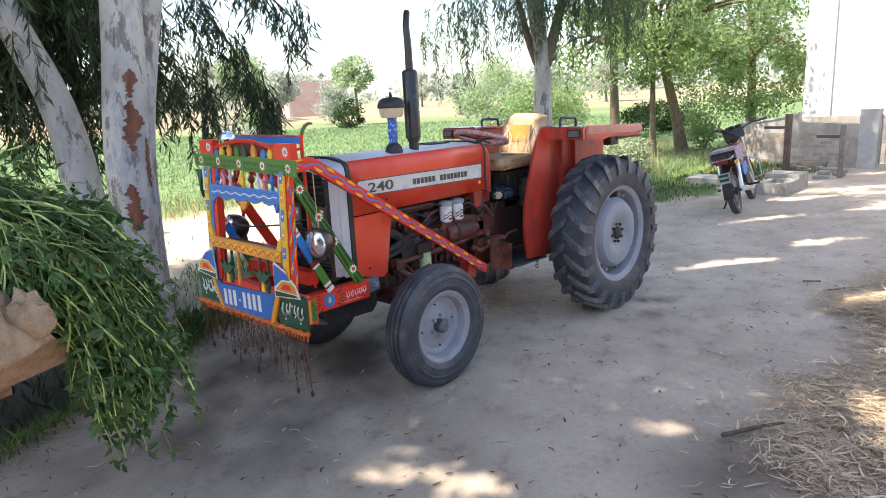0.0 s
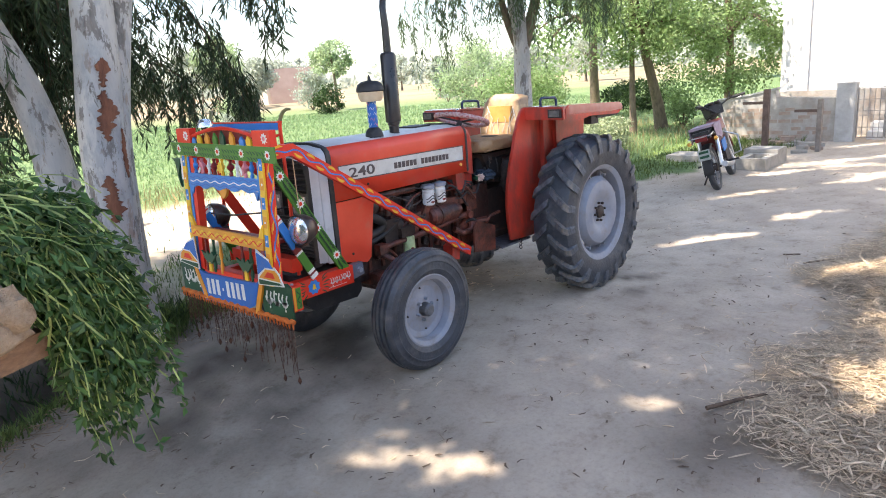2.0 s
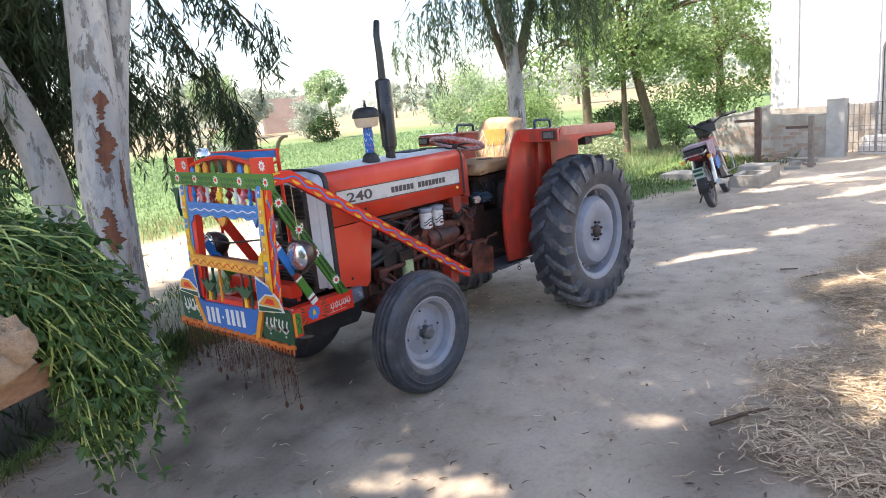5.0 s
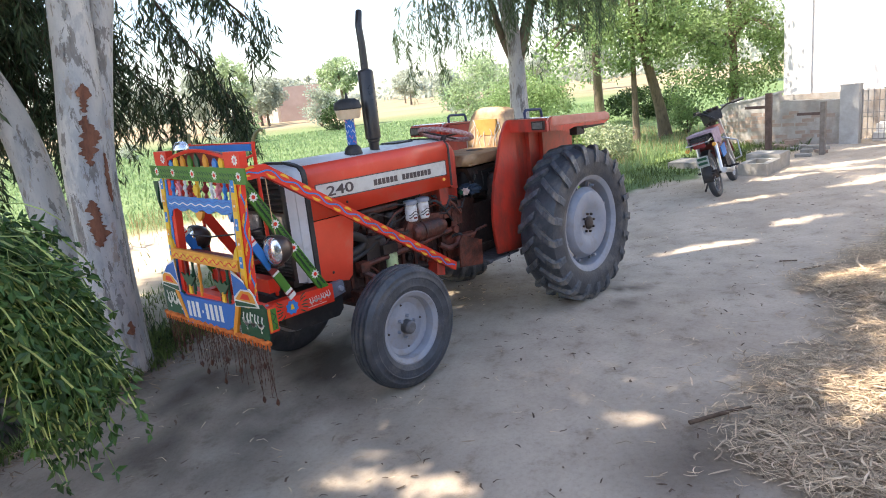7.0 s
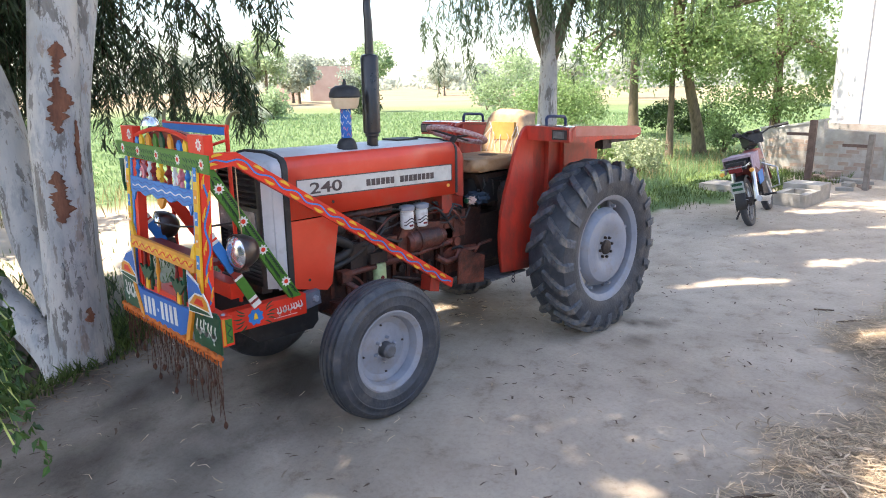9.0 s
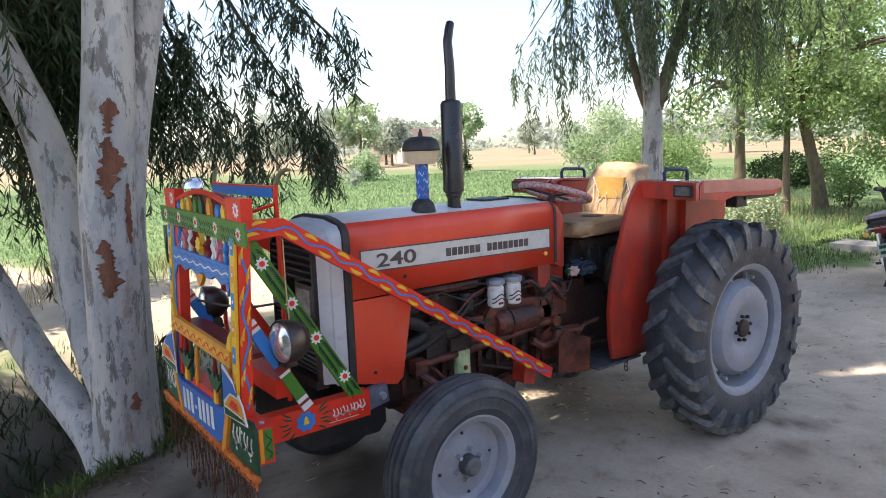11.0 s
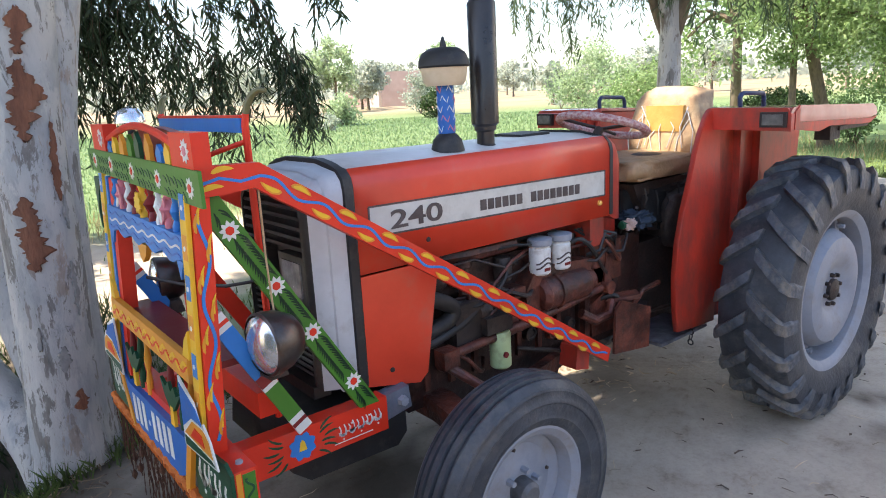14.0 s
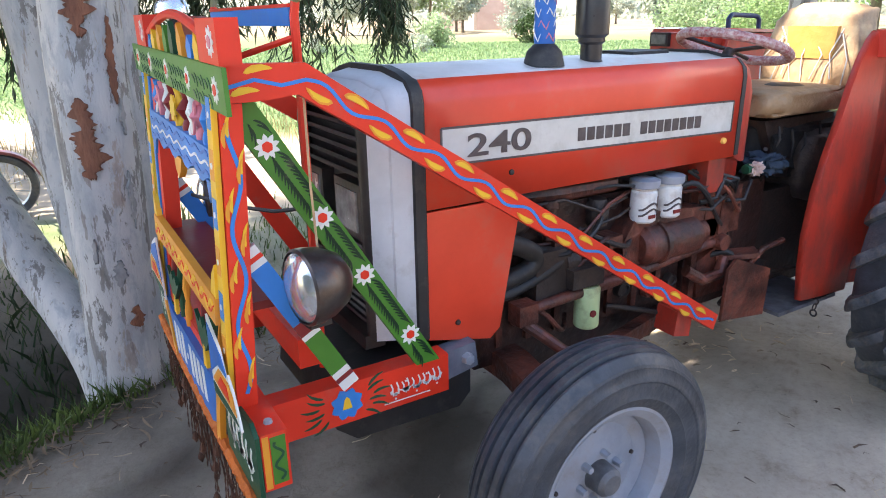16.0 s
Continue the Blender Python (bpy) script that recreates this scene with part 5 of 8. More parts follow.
daub("wave", ribbon([(-0.29 + 0.0157 * k, 0.982 + 0.014 * math.sin(k * 1.1)) for k in range(50)], 0.012), "x", -2.865, P_YELLOW, orange)
daub("wave", ribbon([(-0.29 + 0.0157 * k, 0.978 + 0.012 * math.sin(k * 1.1 + 1.8)) for k in range(50)], 0.006), "x", -2.8652, P_RED, orange)
for a, s in ((-0.30, 1), (0.50, -1)):
    plate_x("beam_corner", [(a, 1.01), (a + s * 0.05, 1.01), (a + s * 0.03, 1.06), (a, 1.09)], P_YELLOW, guard, x0=-2.862, thick=0.016)
part("inner_shelf", bevelled(box(B(), -2.84, -2.72, -0.30, 0.50, 0.962, 0.982), 0.004), P_MAROON, guard, "dull maroon shelf board")
# spindles of the upper and lower panels
for k, (u, c) in enumerate(((-0.205, P_SKY), (-0.14, P_PINK), (-0.06, P_WHITE), (0.01, P_MAROON), (0.10, P_YELLOW), (0.19, P_MAROON), (0.25, P_WHITE), (0.33, P_PINK), (0.41, P_SKY))):
    lathe(bm := B(), [(0.0, 0.0), (0.010, 0.0), (0.012, 0.015), (0.007, 0.03), (0.016 + 0.008 * (k % 2), 0.055), (0.007, 0.08), (0.012, 0.10), (0.0, 0.10)], (-2.835, u, 1.335), "z", 10)
    part("spindle", bm, c, guard)
for u, t in ((-0.13, 0.5), (0.32, -0.5)):
    daub("painted_petal", petal(u, 1.385, 0.09, 0.03, 1.57 + t), "x", -2.846, P_PINK, guard, 0.004)
    daub("painted_petal", petal(u + 0.02, 1.375, 0.06, 0.02, 1.57 - t), "x", -2.848, P_WHITE, guard, 0.003)
daub("painted_petal", star(0.10, 1.385, 0.035, 8, 0.3), "x", -2.848, P_YELLOW, guard, 0.004)
for k, u in enumerate((-0.20, -0.11, -0.02, 0.22, 0.30, 0.39)):
    lathe(bm := B(), [(0.0, 0.0), (0.009, 0.0), (0.011, 0.05), (0.006, 0.08), (0.013, 0.12), (0.007, 0.17), (0.011, 0.215), (0.0, 0.215)], (-2.832, u, 0.735), "z", 10)
    part("spindle", bm, (P_ORANGE, P_DKGREEN, P_MAROON)[k % 3], guard)
for u in (-0.07, 0.33):
    lf = plate_x("green_leaf", [(u - 0.09, 0.86), (u - 0.05, 0.82), (u - 0.02, 0.79), (u + 0.02, 0.79), (u + 0.06, 0.82), (u + 0.095, 0.865), (u + 0.045, 0.848), (u + 0.02, 0.87), (u, 0.845), (u - 0.03, 0.868), (u - 0.05, 0.845)], P_DKGREEN, guard, "dark green cut-out leaf", x0=-2.852, thick=0.01)
    plate_x("leaf_stem", [(u - 0.02, 0.74), (u + 0.015, 0.74), (u + 0.012, 0.80), (u - 0.014, 0.80)], P_YELLOW, guard, x0=-2.852, thick=0.01)
# the frame rakes forward towards its foot
for ob in guard.children_recursive:
    if ob.type == "MESH" and max(v.co.x for v in ob.data.vertices) < -2.71 and max(v.co.z for v in ob.data.vertices) > 0.78:
        for v in ob.data.vertices:
            v.co.x -= 0.06 * max(0.0, 1.43 - v.co.z)
# plate: writing as plain bars
number = plate_x("number_board", [(-0.13, 0.60), (-0.03, 0.555), (0.46, 0.535), (0.49, 0.60), (0.50, 0.745), (0.42, 0.715), (-0.16, 0.735), (-0.20, 0.76)], P_BLUE, guard, "blue board with white bars of lettering", x0=-2.892)
for k in range(8):
    u = 0.385 - 0.057 * k
    if k == 3:
        daub("letter_bar", rect(u - 0.008, u + 0.008, 0.632, 0.648), "x", -2.892, P_WHITE, number)
    else:
        daub("letter_bar", rect(u - 0.016, u + 0.016, 0.588 + 0.003 * k, 0.688 + 0.003 * k), "x", -2.892, P_WHITE, number)
for s, a in ((-1, -0.215), (1, 0.50)):
    plate_x("scroll_strip", ribbon([(a + s * -0.02 * math.cos(k / 3) + (0.05 * (1 - k / 10) * -s), 0.55 + 0.024 * k) for k in range(11)], 0.035), P_ORANGE, guard, x0=-2.898, thick=0.015)
# shields at both ends
for s in (-1, 1):
    def sy(v):
        return v if s < 0 else 0.24 - v
    sh = plate_x("shield", [(sy(u), v) for u, v in ((-0.20, 0.572), (-0.485, 0.575), (-0.49, 0.755), (-0.455, 0.775), (-0.20, 0.745))], P_DKGREEN, guard, "dark green shield board with white script bars", x0=-2.884, thick=0.010)
    fan = plate_x("fan", [(sy(u), v) for u, v in ((-0.225, 0.95), (-0.21, 0.74), (-0.46, 0.762), (-0.425, 0.83), (-0.385, 0.865), (-0.36, 0.852), (-0.33, 0.905))], P_WHITE, guard, "white-edged painted fan", x0=-2.902, thick=0.005)
    for c, o in ((P_BLUE, ((-0.230, 0.932), (-0.218, 0.80), (-0.30, 0.852), (-0.378, 0.855), (-0.335, 0.896))), (P_ORANGE, ((-0.226, 0.785), (-0.30, 0.842), (-0.385, 0.846), (-0.418, 0.826), (-0.435, 0.785))), (P_RED, ((-0.28, 0.795), (-0.32, 0.830), (-0.37, 0.828), (-0.385, 0.798))), (P_DKGREEN, ((-0.222, 0.775), (-0.42, 0.778), (-0.446, 0.768), (-0.222, 0.746)))):
        daub("fan_field", [(sy(u), v) for u, v in o], "x", -2.902 - (0.0015 if c is P_RED else 0), c, fan)
    flourish("x", sy(-0.455), sy(-0.235), 0.665, 0.085, -2.884, sh, 3, 5 + s, 1 if s < 0 else -1, width=0.012)
# base beam with painted end
beam = part("base_beam", bevelled(box(B(), -2.872, -2.812, -0.485, 0.72, 0.612, 0.755), 0.007), P_RED, guard, "red box-section base beam")
daub("end_panel", rect(-2.852, -2.818, 0.625, 0.745), "y", -0.485, P_GREEN, beam)
daub("end_stripe", rect(-2.869, -2.855, 0.618, 0.75), "y", -0.485, P_ORANGE, beam)
daub("end_scroll", ribbon([(-2.835 + 0.010 * math.sin(k * 0.9), 0.635 + 0.0075 * k) for k in range(14)], 0.006), "y", -0.4865, P_DKGREEN, beam)
part("beam_bolt", lathe(B(), [(0.0, 0.008), (0.009, 0.007), (0.011, 0.0)], (-2.84, -0.44, 0.755), "z", 8), SILVER, beam)

# side members, both sides
for s in (-1, 1):
    near = s < 0
    def Y(v):                              # v: distance of the near one from y = 0
        return -v if near else v + 0.12
    arm = part("guard_arm", bevelled(slab(B(), [(-2.835, 1.512), (-2.66, 1.508), (-1.205, 0.575), (-1.222, 0.52), (-2.68, 1.445), (-2.765, 1.437), (-2.835, 1.437)], "y", *sorted((Y(0.365), Y(0.325)))), 0.005), P_RED, guard, "long red brace painted with a blue wave and yellow petals")
    part("arm_foot", bevelled(slab(B(), [(-1.38, 0.52), (-1.30, 0.50), (-1.29, 0.60), (-1.32, 0.635), (-1.37, 0.61)], "y", *sorted((Y(0.325), Y(0.235)))), 0.006), RED_WORN, arm)
    diag = part("guard_diagonal", bevelled(slab(B(), [(-2.80, 1.435), (-2.765, 1.435), (-2.335, 0.715), (-2.405, 0.715), (-2.80, 1.365)], "y", *sorted((Y(0.33), Y(0.31)))), 0.004), P_GREEN if near else P_RED, guard, "green diagonal board with red and white flowers" if near else "red diagonal board")
    sb = part("side_bar", bevelled(box(B(), -2.815, -2.30, *sorted((Y(0.318), Y(0.258))), 0.602, 0.715), 0.006), P_RED, guard, "red side bar with a blue flower and white script bars" if near else "red side bar")
    segs = ((0.0, 0.05, P_WHITE), (0.05, 0.075, P_RED), (0.075, 0.11, P_WHITE), (0.11, 0.49, P_SKY), (0.49, 0.57, P_MAROON), (0.57, 0.60, P_WHITE), (0.60, 0.87, P_GREEN), (0.87, 0.91, P_WHITE), (0.91, 0.94, P_MAROON), (0.94, 1.0, P_WHITE))
    strap = part("guard_strap", bevelled(bar(B(), (-2.82, Y(0.332), 1.122), (-2.598, Y(0.332), 0.722), 0.045, 0.012, (0, 1, 0)), 0.002, 1), P_RED, guard, "narrow strap in coloured bands")
    for a, b, c in segs:
        p0, p1 = (Vector((-2.82, Y(0.332), 1.122)).lerp(Vector((-2.598, Y(0.332), 0.722)), k) for k in (a, b))
        part("painted_band", bar(B(), p0, p1, 0.048, 0.0155, (0, 1, 0)), c, strap, smooth=0)
    ly = Y(0.40)
    lamp = part("spot_lamp", lathe(B(), [(0.0, 0.105), (0.028, 0.101), (0.062, 0.077), (0.082, 0.037), (0.088, 0.0), (0.088, -0.015), (0.082, -0.02)], (-2.71, ly, 1.035), "x", 28), material("tarnished_chrome_shell", (0.035, 0.027, 0.025), (0.13, 0.11, 0.10), 9, 0.18, 0.45, metal=0.75, dirt=(0.15, 0.06, 0.035), dscale=13, damount=0.45), guard, "round spot lamp with tarnished chrome shell")
    lamp.matrix_basis = Matrix.Translation((-2.71, ly, 0)) @ Matrix.Rotation(radians(-7 * s), 4, "Z") @ Matrix.Translation((2.71, -ly, 0))
    part("lens", lathe(B(), [(0.0, -0.040), (0.043, -0.035), (0.074, -0.022), (0.083, -0.012)], (-2.71, ly, 1.035), "x", 26), GLASS, lamp, "clear ribbed lens")
    part("lamp_foot", bevelled(slab(B(), [(-2.71, 0.928), (-2.655, 0.928), (-2.665, 0.975), (-2.70, 0.975)], "y", *sorted((ly, ly + (0.10 if near else -0.10)))), 0.006), IRON, lamp)
    part("lamp_stem", tube(B(), [(-2.682, ly, 0.945), (-2.69, ly, 0.975)], 0.017, 10), RUSTY, lamp)
    if near:
        w = Y(0.365)
        way, up = Vector((0.8397, -0.5431)), Vector((0.5431, 0.8397))
        start = Vector((-2.662, 1.474))

        def on_arm(d, off):
            return tuple(start + way * d + up * off)

        top_line = [(-2.822, 1.468), (-2.77, 1.480), (-2.715, 1.466)] + [on_arm(0.0156 * k, 0.011 * math.sin(2 * math.pi * 0.0156 * k / 0.165)) for k in range(110)]
        daub("painted_line", ribbon(top_line, 0.008), "y", w, P_SKY, arm)
        for k in range(20):
            sd = 1 if k % 2 else -1
            u, v = on_arm(0.041 + 0.0825 * k, 0.014 * sd)
            daub("painted_petal", petal(u, v, 0.068, 0.017, -0.574 if sd > 0 else -0.574 + math.pi), "y", w, P_ORANGE, arm, 0.0020)
            daub("painted_petal", petal(u, v, 0.054, 0.011, -0.574 if sd > 0 else -0.574 + math.pi), "y", w, P_YELLOW, arm, 0.0028)
        for u, v in ((-2.79, 1.455), (-2.76, 1.497)):
            daub("painted_petal", petal(u, v, 0.06, 0.014, 0.1), "y", w, P_YELLOW, arm)
        for u, v in ((-2.747, 1.338), (-2.637, 1.164), (-2.541, 1.004), (-2.422, 0.812)):
            flower("y", u, v, Y(0.33), 0.029, diag)
        for k in range(64):
            f = k / 63
            u, v = -2.768 + 0.388 * f, 1.378 - 0.645 * f
            if min((u - a) ** 2 + (v - b) ** 2 for a, b in ((-2.747, 1.338), (-2.637, 1.164), (-2.541, 1.004), (-2.422, 0.812))) > 0.0011:
                for d in (-1, 1):
                    daub("leaf_stroke", petal(u + 0.0125 * d, v + 0.0073 * d, 0.040, 0.0052, -1.036 + 0.42 * d), "y", Y(0.33), P_LEAF, diag)
        w = Y(0.318)
        daub("blue_flower", star(-2.605, 0.658, 0.046, 8, 0.22), "y", w, P_SKY, sb)
        daub("flower_centre", [(-2.618, 0.645), (-2.592, 0.645), (-2.598, 0.672), (-2.605, 0.68), (-2.612, 0.672)], "y", w - 0.0015, P_YELLOW, sb)
        for k in range(6):
            a = (k - 2.5) * 0.24
            for d in (-1, 1):
                daub("leaf_stroke", petal(-2.605 + d * (0.088 + 0.012 * (k % 2)) * math.cos(a), 0.658 + 0.085 * math.sin(a), 0.052, 0.0075, a if d > 0 else math.pi - a), "y", w, P_DKGREEN, sb)
        flourish("y", -2.482, -2.322, 0.652, 0.040, w, sb, 5, 3, 1, 0.06, 0.0048)
        daub("script_bar", rect(-2.50, -2.36, 0.6185, 0.621), "y", w, P_WHITE, sb)
        part("guard_cord", tube(B(), [(-2.665, -0.35, 1.45), (-2.668, -0.355, 1.25), (-2.665, -0.36, 1.10), (-2.66, -0.38, 1.0)], 0.003, 5), LEATHER, guard, "thin hanging cord")
part("cross_bar", bevelled(box(B(), -2.70, -2.63, -0.26, 0.38, 0.76, 0.84), 0.006), P_RED, guard, "red cross bar behind the guard")
# hook frame at the back of the guard
for yy, sg in ((-0.205, -1), (0.535, 1)):
    hk = part("hook_post", tube(B(), [(-2.62, yy, 0.72), (-2.62, yy, 1.60), (-2.616, yy + 0.006 * sg, 1.635)], [0.011, 0.011, 0.0105], 8), P_RED, guard, "red post ending in a curled hook")
    part("hook_tip", tube(B(), [(-2.617, yy + 0.005 * sg, 1.63), (-2.612, yy + 0.012 * sg, 1.655), (-2.602, yy + 0.024 * sg, 1.678), (-2.588, yy + 0.042 * sg, 1.690), (-2.574, yy + 0.058 * sg, 1.688)], [0.0108, 0.011, 0.0105, 0.009, 0.006], 8), OLIVE, hk, "worn olive-brown hook tip")
    part("brace_rod", tube(B(), [(-2.62, yy, 1.555), (-2.77, yy - 0.10 * sg, 1.50)], 0.008, 6), P_RED, hk)
bb = part("rear_crossbar", bevelled(box(B(), -2.632, -2.608, -0.20, 0.53, 1.578, 1.618), 0.004), P_SKY, guard, "blue crossbar with red edge")
part("crossbar_edge", box(B(), -2.634, -2.606, -0.20, 0.53, 1.6185, 1.626), P_RED, bb)
part("guard_wire", tube(B(), [(-2.78, 0.42, 1.08), (-2.70, 0.30, 1.06), (-2.62, 0.10, 1.075), (-2.5, -0.02, 1.10)], 0.006, 6), BLACK, guard)
# fringe and hanging chains
fr = part("fringe_braid", tube(B(), [(-2.888, -0.49 + 1.24 * k / 60, 0.558 + 0.006 * math.sin(k * 1.7)) for k in range(61)], [0.013 + 0.003 * math.sin(k * 2.1) for k in range(61)], 7), FRINGE, guard, "orange braided fringe along the lower edge")
rnd = random.Random(4)
for k in range(104):
    yy = -0.47 + 1.20 * k / 103
    low = 0.22 + 0.10 * max(0.0, k / 103 - 0.5) + 0.29 * rnd.random() ** 1.1 - (0.05 if k < 28 and k % 6 == 0 else 0)
    pts, rad, n = [], [], 18
    for i in range(n + 1):
        pts.append((-2.888 + 0.004 * math.sin(i * 0.35 + k), yy + 0.0025 * math.sin(i * 0.45 + 2 * k), 0.55 + (low - 0.55) * i / n))
        rad.append(0.0025 if i % 2 else 0.0010)
    ch = part("hanging_chain", tube(B(), pts, rad, 5), CHAIN, fr, smooth=0)
    if k % 6 == 0:
        part("pendant", lathe(B(), [(0.0, 0.0), (0.012, 0.02), (0.010, 0.032), (0.003, 0.045), (0.0, 0.05)], (pts[-1][0], pts[-1][1], low - 0.045), "z", 6), CHAIN, ch)
for k in range(40):
    yy = -0.48 + 1.22 * k / 39
    part("tassel", tube(B(), [(-2.890, yy, 0.556), (-2.892, yy + 0.006 * math.sin(k), 0.532), (-2.890, yy + 0.008 * math.sin(2 * k), 0.515)], [0.005, 0.006, 0.002], 5), FRINGE, fr)


# ---- vegetation ----
def bark_material():
    """Smooth pale eucalyptus bark: cool white, with grey shed plates, tan peel and thin dark seams."""
    m = bpy.data.materials.new("pale_eucalyptus_bark")
    m.use_nodes = True
    n, link = m.node_tree.nodes, m.node_tree.links.new
    p = n["Principled BSDF"]
    tc = n.new("ShaderNodeTexCoord")

    def tex(scale, stretch, detail=8, rough=0.62, shift=0.0):
        mp, t = n.new("ShaderNodeMapping"), n.new("ShaderNodeTexNoise")
        mp.inputs["Scale"].default_value, mp.inputs["Location"].default_value = stretch, (shift, shift * 1.7, shift * 0.3)
        t.inputs["Scale"].default_value, t.inputs["Detail"].default_value, t.inputs["Roughness"].default_value = scale, detail, rough
        t.inputs["Distortion"].default_value = 0.35
        link(tc.outputs["Object"], mp.inputs["Vector"])
        link(mp.outputs[0], t.inputs["Vector"])
        return t.outputs["Fac"]

    def ramp(fac, *stops):
        r = n.new("ShaderNodeValToRGB")
        while len(r.color_ramp.elements) < len(stops):
            r.color_ramp.elements.new(0.5)
        for e, (pos, c) in zip(r.color_ramp.elements, stops):
            e.position, e.color = pos, (*c, 1)
        link(fac, r.inputs["Fac"])
        return r.outputs["Color"]

    def over(base, fac, lo, hi, c, most=1.0):
        mr, mx = n.new("ShaderNodeMapRange"), n.new("ShaderNodeMix")
        mr.inputs["From Min"].default_value, mr.inputs["From Max"].default_value, mr.inputs["To Max"].default_value = lo, hi, most
        mx.data_type = "RGBA"
        link(fac, mr.inputs["Value"])
        link(mr.outputs[0], mx.inputs["Factor"])
        link(base, mx.inputs["A"])
        link(c, mx.inputs["B"])
        return mx.outputs["Result"]

    c = ramp(tex(3.0, (1.5, 1.5, 0.6)), (0.30, (0.34, 0.338, 0.33)), (0.50, (0.45, 0.43, 0.405)), (0.72, (0.57, 0.53, 0.48)))
    c = over(c, tex(5.5, (1.3, 1.3, 0.55), 9, 0.7, 3.1), 0.50, 0.57, ramp(tex(30, (1, 1, 0.4)), (0.3, (0.26, 0.265, 0.27)), (0.7, (0.40, 0.395, 0.385))), 0.75)
    c = over(c, tex(7.0, (1.5, 1.5, 0.45), 10, 0.72, 7.7), 0.548, 0.566, ramp(tex(38, (1, 1, 0.3)), (0.3, (0.11, 0.10, 0.09)), (0.7, (0.25, 0.225, 0.20))), 0.9)
    c = over(c, tex(4.2, (1.6, 1.6, 0.5), 10, 0.72, 12.3), 0.60, 0.63, ramp(tex(30, (1, 1, 0.25)), (0.28, (0.17, 0.10, 0.065)), (0.55, (0.34, 0.245, 0.175)), (0.75, (0.48, 0.40, 0.31))), 0.6)
    c = over(c, tex(26, (1, 1, 0.3), 5, 0.6, 5.0), 0.605, 0.64, ramp(tex(9, (1, 1, 1)), (0.3, (0.14, 0.11, 0.09)), (0.7, (0.30, 0.25, 0.21))), 0.7)
    link(c, p.inputs["Base Color"])
    p.inputs["Roughness"].default_value, p.inputs["Specular IOR Level"].default_value = 0.72, 0.3
    bp = n.new("ShaderNodeBump")
    bp.inputs["Strength"].default_value, bp.inputs["Distance"].default_value = 0.6, 0.012
    link(tex(11, (1.4, 1.4, 0.4), 9, 0.7, 3.1), bp.inputs["Height"])
    link(bp.outputs[0], p.inputs["Normal"])
    return m


BARK = bark_material()
SCAR = material("red_brown_bark_scar", (0.10, 0.034, 0.019), (0.28, 0.115, 0.062), 9, 0.8, bump=0.9, bscale=45, dirt=(0.09, 0.035, 0.02), dscale=10, damount=0.5, stretch=(1.6, 1.6, 0.5))
PEEL = material("grey_bark_patch", (0.17, 0.165, 0.16), (0.34, 0.32, 0.30), 14, 0.75, bump=0.5, bscale=40)
BARK_BROWN = material("brown_fissured_bark", (0.10, 0.075, 0.05), (0.23, 0.175, 0.12), 9, 0.85, bump=0.9, bscale=22, stretch=(2, 2, 0.5))
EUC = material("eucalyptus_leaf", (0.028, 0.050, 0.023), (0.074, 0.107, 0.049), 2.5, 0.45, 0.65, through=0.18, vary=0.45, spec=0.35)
# brighter copy of the leaf; sunlight on the far tree is in its colour
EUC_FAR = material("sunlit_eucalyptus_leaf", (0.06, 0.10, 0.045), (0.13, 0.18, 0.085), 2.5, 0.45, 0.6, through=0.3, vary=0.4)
BROAD = material("light_green_leaf", (0.17, 0.27, 0.10), (0.36, 0.46, 0.21), 1.5, 0.5, 0.65, through=0.6, vary=0.35)
BROAD_DK = material("dark_green_leaf", (0.025, 0.055, 0.014), (0.06, 0.11, 0.026), 2, 0.5, 0.65, through=0.3, vary=0.4)
# distance haze is mixed into these two leaf colours
HAZY_GREEN = material("haze_pale_field_leaf", (0.27, 0.36, 0.19), (0.43, 0.51, 0.31), 0.7, 0.8, through=0.5, vary=0.35)
HAZY = material("haze_pale_leaf", (0.34, 0.385, 0.30), (0.47, 0.50, 0.42), 0.7, 0.8, through=0.45, vary=0.3)
PALE_LEAF = material("whitish_green_leaf", (0.24, 0.30, 0.15), (0.42, 0.46, 0.30), 8, 0.6, through=0.3, vary=0.3)
# grass in three tones: ditch shade and sunshine are put into the colours
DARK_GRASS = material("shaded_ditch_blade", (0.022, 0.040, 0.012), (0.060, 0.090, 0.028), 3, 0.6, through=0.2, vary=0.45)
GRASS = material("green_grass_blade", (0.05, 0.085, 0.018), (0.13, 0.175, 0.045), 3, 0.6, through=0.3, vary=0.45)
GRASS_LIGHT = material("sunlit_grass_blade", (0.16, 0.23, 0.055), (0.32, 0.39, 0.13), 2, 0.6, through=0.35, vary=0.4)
CROP = material("bright_crop_blade", (0.17, 0.26, 0.10), (0.29, 0.38, 0.19), 1.0, 0.6, through=0.35, vary=0.3)
DRYGRASS = material("dry_grass_blade", (0.28, 0.21, 0.10), (0.45, 0.36, 0.19), 2, 0.8, through=0.2, vary=0.3)
STRAW = material("pale_straw", (0.30, 0.215, 0.135), (0.60, 0.465, 0.31), 6, 0.7, vary=0.55)
DEADLEAF = material("fallen_dry_leaf", (0.30, 0.215, 0.14), (0.58, 0.46, 0.32), 9, 0.75, vary=0.45)
TWIG_LEAF = material("brown_dead_leaf", (0.13, 0.085, 0.05), (0.30, 0.21, 0.13), 9, 0.8, vary=0.5)
TWIG = material("brown_twig", (0.07, 0.045, 0.03), (0.15, 0.10, 0.065), 20, 0.85)
rng = np.random.default_rng(11)


def unit(v):
    return v / np.maximum(np.linalg.norm(v, axis=-1, keepdims=True), 1e-9)


